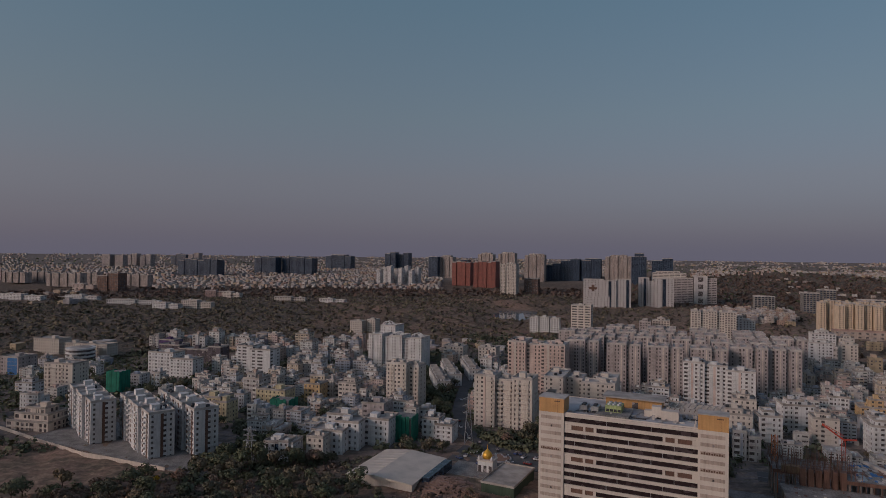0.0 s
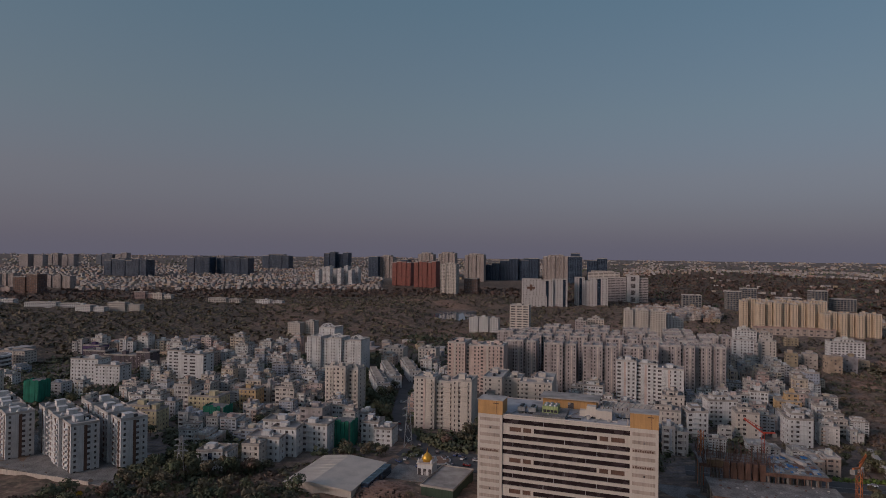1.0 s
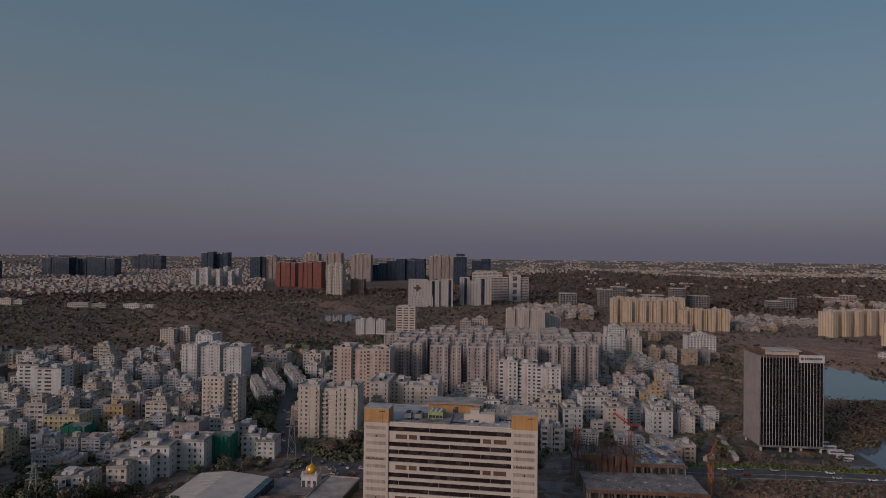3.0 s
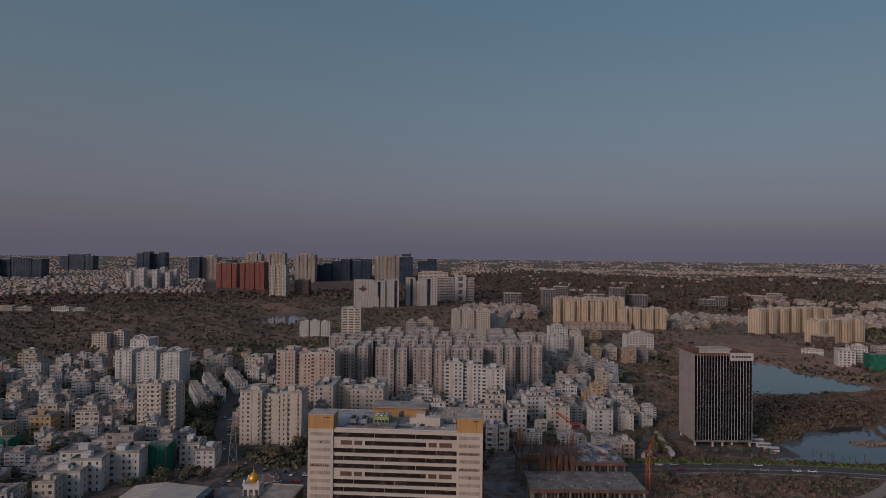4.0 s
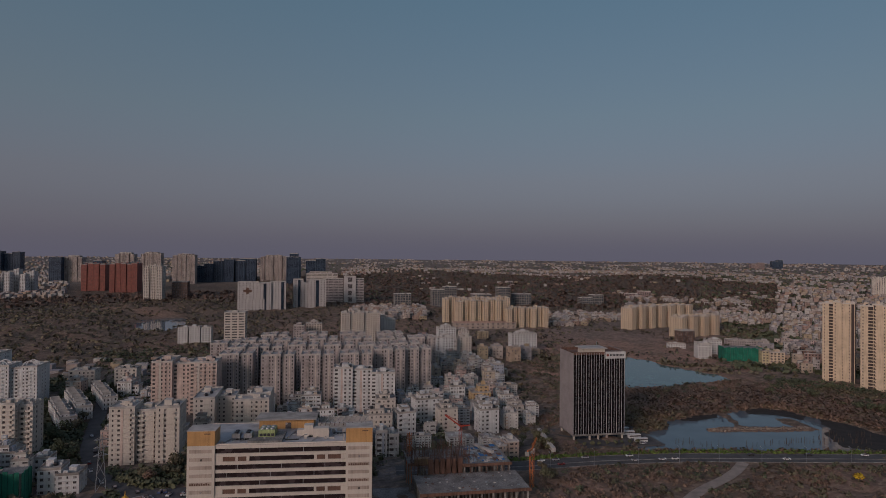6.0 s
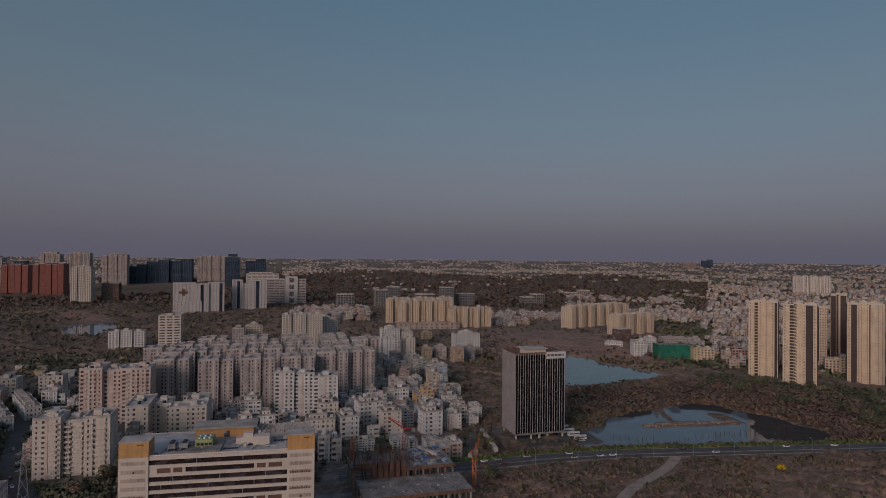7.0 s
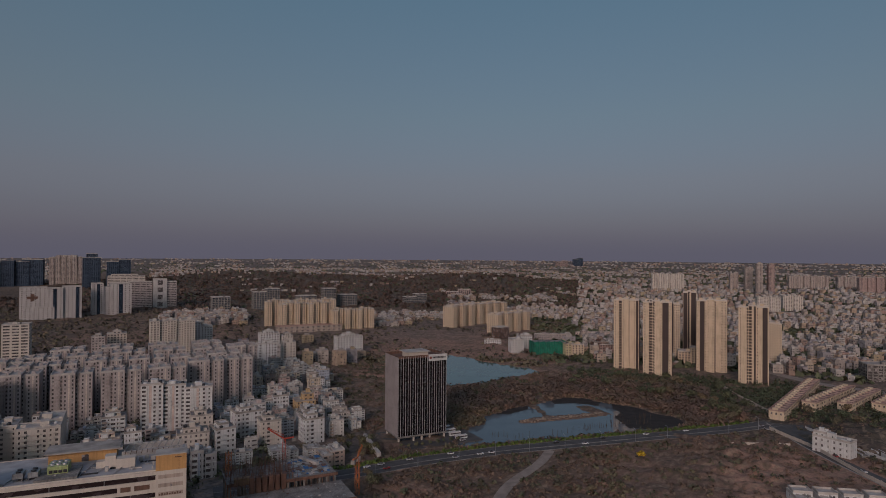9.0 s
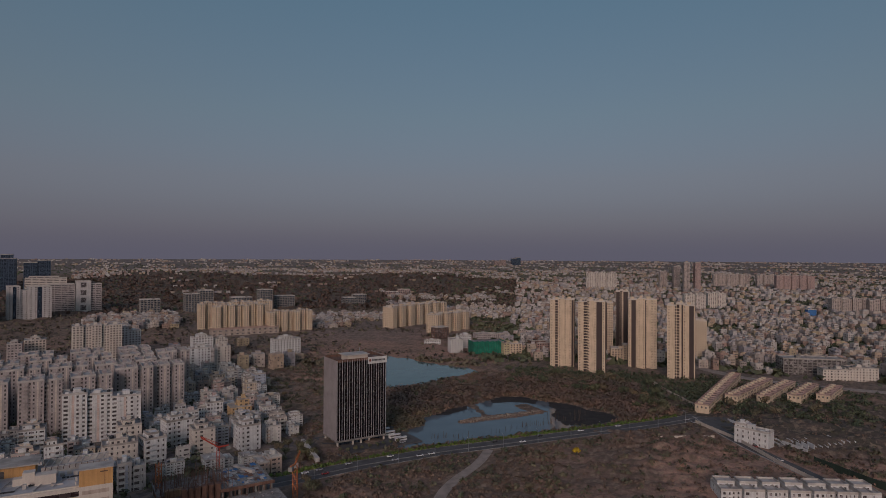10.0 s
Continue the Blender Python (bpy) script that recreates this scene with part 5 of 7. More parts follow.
site()
shed()
temple()
annex = thing("flat_roofed_hall", 9.0, 288.5, -25, "low hall with a grey flat roof and white parapet", "hall")
part("wall", Geo().box(0, 16, 0, 29, -1, 4.4), surface("dark_green_wall", (0.05, 0.08, 0.05), dirt=0.3), annex, "dark green painted wall")
g = Geo()
roof_on(g, 0, 0, 16, 29, 4.6, 0.7, 0.3)
part("roof", g, M_ROOF, annex, "grey flat roof")
TAKEN.append((22, 298, 15))
slab_on_ground("forecourt", "worn grey paving between the shrine and the sheds", -9, 312, -20, 30, 26, M_CONC, 0.17)
slab_on_ground("junction", "wide asphalt junction round the traffic island", -8, 334, -20, 62, 26, M_ASPH, 0.22)
slab_on_ground("estate_yard", "worn concrete yard round the white towers", -256, 354, -24, 140, 46, M_CONC, 0.6)
slab_on_ground("tower_forecourt", "grey paved forecourt of the black tower", 268, 300, -19, 62, 46, M_ASPH, 0.18)
slab_on_ground("depot_yard", "asphalt yard at the road junction", 500, 128, -50, 34, 26, M_ASPH, 0.3)
slab_on_ground("dirt_plot", "bare pale dirt plot at the town edge", 240, 392, -19, 44, 30, M_PALE, 0.12)
slab_on_ground("service_yard", "grey concrete service yard beside the office", 112, 262, -23, 22, 40, M_CONC, 0.2)
boundary("pale plastered boundary wall of the estate", [(-330, 398), (-287, 372), (-242, 346), (-205, 326), (-150, 306)], 1.9, M_BEIGE)
boundary("pale wall along the narrow road", [(498, 146), (470, 110), (432, 76), (408, 50), (392, 24)], 2.4, M_BEIGE)
boundary("white wall round the walled plot", [(520, 128), (492, 98), (470, 66)], 2.2)
boundary("pale wall across the dry plot", [(466, 124), (448, 145), (432, 161)], 1.6, M_BEIGE)
boundary("long wall below the tall towers", [(556, 165), (600, 205), (640, 235)], 2.2, M_BEIGE)
boundary("green hoarding beside the sand yard", [(452, 60), (430, 30), (410, -6)], 3.4, surface("dark_green_hoarding", (0.03, 0.05, 0.035), dirt=0.3))
boundary("red hoarding along the service road", [(24, 372), (44, 362), (74, 352)], 2.2, M_TERRA)

# green safety nets round unfinished houses
def netted(x, y, th, w, d, h, label):
    root = thing("netted_building", x, y, th, label, "building")
    part("frame", Geo().box(0.6, w - 0.6, 0.6, d - 0.6, -1, h - 0.5), M_CONC, root)
    for k in range(int(w / 2.4)):
        part("net", Geo().box(k * 2.4, k * 2.4 + 2.2, -0.15 - 0.2 * (k % 2), 0.1, 0, h + 0.6 * ((k * 7) % 3)), M_NET, root)
    for k in range(int(d / 2.4)):
        for sx in (-0.2, w):
            part("net", Geo().box(sx, sx + 0.25 + 0.15 * (k % 2), k * 2.4, k * 2.4 + 2.2, 0, h + 0.5 * (k % 2)), M_NET, root)
    TAKEN.append((*at_grid(x, y, th, w / 2, d / 2), 0.6 * max(w, d)))


netted(-42.5, 363, -16, 13, 13, 15, "unfinished house wrapped in green safety nets")
netted(-281, 476, -12, 12, 12, 16, "slim unfinished house wrapped in green safety nets")
netted(-130, 412, -14, 14, 12, 12, "unfinished house with a green net round its upper floors")
netted(657, 476, -38, 44, 24, 16, "long building under green safety nets by the lake")
apartment("house", "white roofed depot beside the netted building", 648, 506, -38, [(0, 0, 16, 18, 17)], M_WHITE, tanks=0, category="house")
apartment("house", "cream unfinished house beside the netted building", 684, 436, -38, [(0, 0, 16, 14, 14)], M_GOLDEN, tanks=0, category="house")
apartment("house", "red brick house near the lake", 726, 420, -38, [(0, 0, 18, 14, 12)], M_TERRA, tanks=0, category="house")

# rows of villas by the far road
unit = Geo().box(0, 8.4, 0, 11, -1, 7).mesh("wall", M_GOLDEN)
roof_a = Geo()
roof_on(roof_a, 0, 0, 8.4, 11, 7.2, 0.7, 0.3)
roof_a = roof_a.mesh("roof", M_TERRA)
room = Geo().box(1.0, 4.2, 5, 8.5, 7.2, 9.2).mesh("roof_room", M_GOLDEN)
pane = Geo().box(-0.6, 0.6, -0.08, 0.02, 0, 1.5).mesh("window", M_GLASS)
row_no = 0
for (ax, ay), (bx, by) in (((533, 146), (700, 160)), ((585, 136), (690, 128)), ((603, 114), (690, 108)), ((622, 93), (690, 88)), ((640, 73), (695, 69))):
    l = math.hypot(bx - ax, by - ay)
    th = math.degrees(math.atan2(by - ay, bx - ax))
    n = int(l / 8.6)
    for i in range(n):
        x, y = ax + (bx - ax) * i / n, ay + (by - ay) * i / n
        v = thing("terraced_villa", x, y, th, "small cream terraced villa with a terracotta roof", "house", "terraced villas")
        part("wall", unit, None, v)
        part("roof", roof_a, None, v, "pinkish flat roof")
        part("roof_room", room, None, v)
        for q in range(2):
            for zz in (1.2, 4.4):
                part("window", pane, None, v, at=(2.4 + 3.6 * q, 0, zz))
        TAKEN.append((*at_grid(x, y, th, 4, 5.5), 6))
        if i == 0:
            for q in range(3):
                ob = part("window", pane, None, v, at=(0, 2.2 + 3.3 * q, 4.2))
                ob.rotation_euler = (0, 0, radians(-90))

apartment("house", "white three-storey building with square windows beside the narrow road", 466.0, 110.0, -100, [(0, 0, 22, 9, 10), (0, 1, 7, 7, 12.5)], M_WHITE, fh=3.4, bay=3.4, pier=0.6, span=0.55, tanks=1, category="building",
          balconies=[(0, "L", 3, 4)])
for k in range(7):
    x, y = 350 + k * 6.9, 89 - k * 9.8
    apartment("villa", "white unfinished villa with stepped flat roofs", x, y, -55, [(0, 0, 5.4, 15, 4.8), (5.4, 2.5, 5.6, 13, 3.9), (1.0, 8.5, 8.5, 7, 6.0)], M_WHITE, fh=3.2, bay=2.7, pier=0.4, tanks=0, category="house", group="white villas", seed=k, heads=False, apart=False)

# plots with foundations
for k in range(10):
    x, y = 474 + (k % 5) * 9, 84 - (k // 5) * 14 - (k % 5) * 7
    part_root = thing("foundation", x, y, -50, "pale concrete foundation of a house plot", "foundation", "house plots")
    part("slab", Geo().box(0, 9, 0, 8, -1, 0.6), M_CONC, part_root)
    for q in range(3):
        part("low_wall", Geo().box(0.2 + q * 4, 0.6 + q * 4, 0.2, 7.8, 0.6, 1.6 + (k % 3)), M_WHITE, part_root)

# posts standing in the pond
post_me = [Geo().prism(0, 0, -3, h, 0.17, 0.10, 5).mesh("dead_trunk", M_BARK) for h in (2.6, 3.4, 4.4)]
rnd = random.Random(12)
for (ax, ay), (bx, by), n in (((336, 280), (356, 258), 14), ((368, 252), (402, 242), 9), ((400, 246), (428, 233), 20), ((430, 238), (452, 216), 18), ((446, 246), (470, 222), 14)):
    for i in range(n):
        q = (i + rnd.uniform(-0.4, 0.4)) / n
        ob = new("dead_trunk", rnd.choice(post_me))
        ob.matrix_world = pose(ax + (bx - ax) * q + rnd.uniform(-2.5, 2.5), ay + (by - ay) * q + rnd.uniform(-2.5, 2.5), -0.5 + rnd.uniform(-0.8, 0.3), rnd.uniform(-5, 5), rnd.uniform(-5, 5), 0)
        tagged(ob, "bare dead trunk standing in the pond water", "dead tree", "drowned trunks")


# vehicles
def make_car(kind):
    root = thing("car", -200, -600, 0, ("parked car with dark windows", "white minibus with a dark window band")[kind], "car", "road traffic")
    l, w, h = ((4.2, 1.75, 0.95), (8.5, 2.4, 2.9))[kind]
    body = Geo()
    if kind:
        body.box(-l / 2, l / 2, -w / 2, w / 2, 0.45, h)
        part("body", body, M_WHITE, root)
        part("window_band", Geo().box(-l / 2 + 0.4, l / 2 + 0.02, -w / 2 - 0.02, w / 2 + 0.02, 1.5, 2.3), M_GLASS, root)
    else:
        body.box(-l / 2, l / 2, -w / 2, w / 2, 0.35, h)
        part("body", body, M_CAR, root)
        cab = Geo()
        cab.v = [(-1.5, -0.8, h), (1.2, -0.8, h), (1.2, 0.8, h), (-1.5, 0.8, h), (-1.1, -0.7, 1.5), (0.5, -0.7, 1.5), (0.5, 0.7, 1.5), (-1.1, 0.7, 1.5)]
        cab.f = [(4, 5, 6, 7), (0, 1, 5, 4), (1, 2, 6, 5), (2, 3, 7, 6), (3, 0, 4, 7)]
        part("cabin", cab, M_GLASS, root, "dark glazed cabin")
    wheel = Geo().prism(0, 0, -0.12, 0.12, 0.34, 0.34, 10).mesh("wheel", M_RUBBER)
    for i in (-0.3, 0.3):
        for j in (-0.5, 0.5):
            part("wheel", wheel, None, root, at=(i * l, j * w, 0.34)).rotation_euler = (radians(90), 0, 0)
    return root


cars = [make_car(0), make_car(1)]
first = [True, True]


def drive(k, x, y, turn, z=0.27):
    m = pose(x, y, land(x, y) + z, 0, 0, turn)
    if first[k]:
        first[k] = False
        cars[k].matrix_world = m
    else:
        copy_thing(cars[k], m)


for i in range(8, len(ROAD_PTS) - 2):
    (ax, ay), (bx, by) = ROAD_PTS[i], ROAD_PTS[i + 1]
    l = math.hypot(bx - ax, by - ay)
    for off in (-4.6, 3.2):
        if rnd.random() < 0.2:
            drive(0, ax + (by - ay) / l * off, ay - (bx - ax) / l * off, math.degrees(math.atan2(by - ay, bx - ax)) + (180 if off < 0 else 0))
for i in range(18):
    drive(0, -4 + rnd.uniform(0, 52), 338 + rnd.uniform(-14, 8), rnd.uniform(0, 360), 0.24)
for i in range(9):
    x, y = at_grid(268, 300, -19, 48 + rnd.uniform(-1, 1), 3 + i * 4.2)
    drive(i % 2, x, y, -19 + rnd.uniform(-4, 4), 0.2)
for i, (x, y) in enumerate(((497, 148), (482, 113), (461, 96), (440, 77), (-1, 470), (1, 432), (-2, 410), (4, 372), (10, 362), (-1, 395), (20, 349), (32, 343))):
    drive(0, x, y, 40 if x > 100 else 95, 0.27)


def street_lamp():
    root = thing("street_lamp", -220, -600, 0, "grey steel street lamp with a short arm", "street lamp", "street lamps")
    part("post", Geo().prism(0, 0, -0.5, 9, 0.13, 0.07, 7), M_STEEL, root)
    part("arm", Geo().beam((0, 0, 8.9), (2.0, 0, 9.4), 0.1), M_STEEL, root)
    part("lamp_head", Geo().box(1.6, 2.5, -0.15, 0.15, 9.3, 9.5), M_STEEL, root)
    return root


lamp = street_lamp()
for n, i in enumerate(range(7, len(ROAD_PTS) - 3, 3)):
    (ax, ay), (bx, by) = ROAD_PTS[i], ROAD_PTS[i + 1]
    l = math.hypot(bx - ax, by - ay)
    m = pose(ax + (by - ay) / l * 8.4, ay - (bx - ax) / l * 8.4, 0, 0, 0, math.degrees(math.atan2(by - ay, bx - ax)) + 90)
    if n:
        copy_thing(lamp, m)
    else:
        lamp.matrix_world = m

# footbridge beside the tower, rubble heap, tarpaulins, roundabout
fb = thing("footbridge", 262, 330, 0, "pale covered footbridge leading down to the road", "bridge")
part("deck", Geo().beam((0, 0, 5.5), (-17, -36, 4.5), 2.4), M_ROOFW, fb)
for q in (0.1, 0.5, 0.9):
    part("pier", Geo().box(-17 * q - 0.4, -17 * q + 0.4, -36 * q - 0.4, -36 * q + 0.4, -1, 5), M_CONC, fb)
rb = tagged(new("rubble_heap"), "heap of broken bricks and rubble", "rubble", kind="stuff")
g = Geo()
for i in range(1300):
    x, y = rnd.gauss(-10, 13), rnd.gauss(293, 6)
    s = rnd.uniform(0.2, 0.75)
    hz = max(0, 3.2 - 0.012 * ((x + 10) ** 2 + 2 * (y - 295) ** 2))
    g.box(x - s, x + s * rnd.uniform(0.3, 1), y - s * 0.7, y + s * 0.6, hz - 0.6, hz + s * rnd.uniform(0.2, 0.7))
part("rubble", g, surface("rubble", (0.34, 0.22, 0.17), dirt=0.5, streak=False), rb, kind="stuff")
g = Geo()
for i in range(260):
    q = rnd.random()
    x, y = 386 + 68 * q + rnd.gauss(0, 1.2), 289 - 31 * q + rnd.gauss(0, 1.8)
    sz = rnd.uniform(0.3, 0.9)
    g.box(x - sz, x + sz * rnd.uniform(0.3, 1), y - sz * 0.7, y + sz * 0.6, -0.6, 0.1 + sz * rnd.uniform(0.3, 0.8))
tagged(new("rubble_bank", g.mesh("rubble_bank", surface("pale_rubble", (0.36, 0.28, 0.22), dirt=0.5, streak=False))), "pale rubble heaped along the spit in the pond", "rubble", kind="stuff")
ra = thing("roundabout", 20, 336, 0, "low round traffic island with an earth centre", "traffic island")
part("kerb_ring", Geo().prism(0, 0, -0.5, 0.7, 7.0, 6.8, 28), M_PAVE, ra)
part("earth_centre", Geo().prism(0, 0, 0.6, 0.9, 6.3, 5.5, 28), M_DRY, ra)

# ---- the towns: houses as things of their own where the camera is near ----
def free(x, y, r):
    if any((x - a) ** 2 + (y - b) ** 2 < (r + c) ** 2 for a, b, c in TAKEN):
        return False
    if float(wet(x, y)) > -8:
        return False
    return all(float(along(x, y, line)) > half + r * 0.8 for line, half in ALL_ROADS)


# single houses that stand out
def own_house(label, x, y, th, blocks, mat, **kw):
    kw.setdefault("fh", 3.0)
    kw.setdefault("bay", 3.2)
    kw.setdefault("pier", 0.45)
    kw.setdefault("span", 0.52)
    return apartment("house", label, x, y, th, blocks, mat, category="house", roof_mat=M_ROOF, clutter=5, **kw)


M_YELLOWP = surface("yellow_paint", (0.62, 0.53, 0.34), dirt=0.3)
M_SAFFRON = surface("saffron_paint", (0.62, 0.43, 0.23), dirt=0.3)
own_house("white stepped house with roof terraces", -84, 341, -12, [(0, 0, 18, 13, 12), (10, 9, 14, 12, 15), (2, 16, 14, 12, 17)], M_WHITE, balconies=[(0, "F", 10, 4)])
own_house("yellow-fronted narrow white house", -84, 331, -12, [(0, 0, 9, 10, 11)], M_CREAM, tanks=1)
own_house("white apartment house with small windows beside green nets", -57, 356, -16, [(0, 0, 15, 15, 15)], M_WHITE)
own_house("grey house with white framed windows", -62, 380, -16, [(0, 0, 14, 14, 18)], M_GREYP)
own_house("low white modern house with a glass front", -106, 327, -10, [(0, 0, 16, 12, 9), (9, -1, 5, 8, 10)], M_WHITE, strips=[(0, "F", 6, 3, 0.5)], strip_mat=M_GLASSB, tanks=0)
own_house("white house by the tree-lined road", -24, 370, -16, [(0, 0, 10, 12, 12), (9, -2, 10, 12, 9.5)], M_WHITE, tanks=2)
own_house("slim white house by the tree-lined road", -28, 392, -16, [(0, 0, 8, 9, 12)], M_WHITE, tanks=0)
own_house("ochre painted house among white ones", -116, 448, -14, [(0, 0, 12, 12, 15)], M_SAFFRON)
own_house("yellow apartment house with two wings", -176, 402, -14, [(0, 0, 18, 14, 15), (14, -2, 10, 12, 13)], M_YELLOWP)
own_house("plain yellow apartment house with small windows", -146, 432, -14, [(0, 0, 22, 14, 14)], M_YELLOWP)
own_house("white office house with dark window bands", -208, 560, -14, [(0, 0, 16, 16, 25), (16, -3, 20, 16, 23)], M_WHITE, pier=0.2, bay=6)
own_house("long cream institute with stepped wings", -468, 656, -14, [(0, 0, 34, 16, 15), (34, 4, 34, 14, 11), (66, -4, 36, 14, 13)], M_CREAM, tanks=1)
own_house("grey and white apartment house in two parts", -284, 547, -14, [(0, 0, 26, 15, 20), (26, -3, 23, 14, 16)], M_WHITE, tanks=2)
own_house("dark glass office strip with brick-red bay", -313, 625, -14, [(0, 0, 24, 16, 15), (24, 0, 36, 14, 12), (60, -2, 14, 14, 16)], surface("dark_office_panel", (0.12, 0.10, 0.115), dirt=0.3), pier=0.15, span=0.35, bay=5, tanks=0)
own_house("purple-fronted hall among low sheds", -338, 674, -14, [(0, 0, 19, 14, 13)], surface("purple_cladding", (0.10, 0.055, 0.15), dirt=0.3), pier=0.8, tanks=0)
drum = thing("round_building", -388, 612, 0, "round white building with dark window rings", "building")
part("core", Geo().prism(0, 0, -1, 13, 12.6, 12.6, 32), M_GLASS, drum, "dark ring glazing")
for zz in (0.0, 3.9, 7.8, 11.6):
    part("floor_ring", Geo().prism(0, 0, zz, zz + 1.7, 13.4, 13.4, 32), M_WHITE, drum)
part("roof", Geo().prism(0, 0, 13.3, 13.8, 10.5, 9.5, 32), M_ROOF, drum, "grey round roof")
TAKEN.append((-388, 612, 17))
own_house("blue and white office house", -414, 538, -14, [(0, 0, 20, 18, 15)], M_GREYP, strips=[(0, "F", 8, 11, 0.5)], strip_mat=M_BLUE, tanks=0)
own_house("low white house by the lake yard", 677, 516, -40, [(0, 0, 18, 14, 19)], M_WHITE)
own_house("yellow and white house by the lake yard", 679, 442, -40, [(0, 0, 11, 12, 15), (11, 1, 10, 12, 13)], M_YELLOWP)
own_house("red-brown house by the lake yard", 721, 425, -40, [(0, 0, 19, 14, 15)], M_RUST)
own_house("long grey shed with a pale roof", 772, 554, -40, [(0, 0, 37, 18, 8)], M_GREYP, tanks=0)
own_house("low white yard office", 686, 584, -40, [(0, 0, 23, 9, 5)], M_WHITE, tanks=0)
own_house("long red brick yard wall building", 868, 545, -40, [(0, 0, 61, 4, 5)], M_PINKY, tanks=0)
own_house("grey unfinished concrete frame with open floors", 769, 132, -60, [(0, 0, 64, 22, 17)], M_CONC, pier=0.2, span=0.25, bay=5, tanks=0)
own_house("low cream row building with roof cabins", 759, 93, -60, [(0, 0, 26, 14, 11), (26, 2, 28, 14, 13)], M_CREAM)
own_house("cream apartment house behind a green plot", -333, 479, -10, [(0, 0, 26, 16, 21)], M_CREAM, balconies=[(0, "F", 3, 3), (0, "F", 14, 3)])
own_house("low layered pavilion with deep eaves", -282, 372, -10, [(0, 0, 30, 20, 5), (3, 3, 24, 15, 9), (8, 6, 14, 10, 12)], M_BEIGE, pier=0.15, span=0.3, tanks=0)
TAKEN += [(690, 690, 80), (640, 600, 50), (175, 300, 40), (-250, 370, 30), (-200, 340, 20), (-30, 300, 20), (20, 336, 12)]
own_house("saffron house with a rooftop cabin", 268, 424, -19, [(0, 0, 15, 12, 11), (6, 3, 8, 7, 16)], M_SAFFRON, tanks=0)
for k, (x, y, w, h) in enumerate(((208, 372, 13, 16), (232, 356, 13, 16), (180, 378, 12, 15), (158, 384, 18, 15), (244, 378, 16, 13), (205, 400, 18, 17), (178, 410, 13, 18))):
    own_house("white apartment house with rows of small windows", x, y, -19 + (k % 3) * 5, [(0, 0, w, 13, h), (w * 0.2, 3, w * 0.5, 8, h + 2.5)], M_WHITE if k % 3 else M_CREAM, seed=k, balconies=[(0, "F", 1, 3)])

protos = []
for k, (w, d, h, kind) in enumerate(((11, 12, 12, 0), (13, 14, 15, 1), (10, 15, 9, 2), (15, 12, 15, 0), (12, 12, 18, 1), (9, 11, 12, 2), (17, 13, 12, 1), (14, 14, 12, 0), (11, 13, 15.5, 2), (12, 16, 10, 0), (16, 15, 17, 1), (8, 9, 9, 0), (13, 10, 13, 2), (18, 11, 14, 0), (10, 10, 16, 1), (14, 17, 11, 2))):
    bl = [(0, 0, w, d, h)]
    if kind == 0:
        bl = [(0, 0, w * 0.46, d, h), (w * 0.46, 1.7, w * 0.12, d - 3.0, h - 0.9), (w * 0.58, 0.5, w * 0.42, d - 0.8, h + (2.6 if k % 4 == 0 else -2.6))]
    elif kind == 1:
        bl.append((w * 0.15, d * 0.35, w * 0.6, d * 0.5, h + 2.9))
    elif kind == 2:
        bl += [(w + 0.1, 2, w * 0.5, d - 4, h - 3)]
    hb = [(0, "F", 0.6, min(3.0, bl[0][2] - 1))] if k % 2 else [(0, "F", 0.5, min(3.2, bl[0][2] - 1)), (0, "L", 1.5, 3.0)]
    root = apartment("house", ("flat-roofed plastered house with roof tanks", "stepped plastered house with a rooftop room", "two-part plastered house with terraces")[kind],
                     -200 - 40 * k, -420, 0, bl, M_HOUSE, fh=3.0, bay=2.5 + 0.4 * (k % 4), pier=0.5, span=0.52 + 0.05 * (k % 3), pat=((1.8, 0.55), (0.6, 1.85, 0.0), (0.8, 0.5, 1.7), (1.8, 0.45, 0.7), (0.7, 0.0, 1.9, 0.5))[k % 5],
                     strips=[(0, "F", bl[0][2] * (0.1 + 0.15 * (k % 4)), bl[0][2] * 0.2, 0.42)] if k % 2 else [], strip_mat=M_HOUSE, balconies=hb, tanks=1 if k % 3 == 0 else 0, seed=k, category="house", group="town houses", apart=False, clutter=11, roof_mat=(M_ROOF, M_ROOFW)[k % 2])
    protos.append((root, w * (1.5 if kind == 2 else 1), d))
    TAKEN.pop()


def settle(a0, a1, r0, r1, step, th, keep, low=0.0, seed=1):
    """Houses on a loose grid over a stretch of the town."""
    rnd = random.Random(seed)
    spots = []
    c, s = math.cos(radians(th)), math.sin(radians(th))
    n = int(r1 / step) + 2
    for i in range(-n, n + 1):
        for j in range(0, 2 * n):
            lx, ly = (i + 0.5 * (j % 2) + rnd.uniform(-0.2, 0.2)) * step, (j - n / 2 + rnd.uniform(-0.2, 0.2)) * step
            x, y = c * lx - s * ly, s * lx + c * ly
            a, r = polar(x, y)
            if a0 < a < a1 and r0 < r < r1 and rnd.random() < keep:
                spots.append((x, y))
    for x, y in spots:
        k = rnd.randrange(len(protos))
        root, w, d = protos[k]
        if not free(x, y, 0.40 * max(w, d)):
            continue
        t = th + rnd.choice((0, 0, 0, 180, 90)) + rnd.uniform(-4, 4)
        sz = rnd.uniform(0.72, 0.92)
        ox, oy = at_grid(x, y, t, -w * sz / 2, -d * sz / 2)
        made = copy_thing(root, pose(ox, oy, land(x, y) - low * rnd.random(), 0, 0, t))
        made.scale = (sz, sz, rnd.choice((0.55, 0.7, 0.8, 0.85, 0.95, 1.08)) * rnd.uniform(0.94, 1.06))
        TAKEN.append((x, y, 0.37 * max(w, d)))


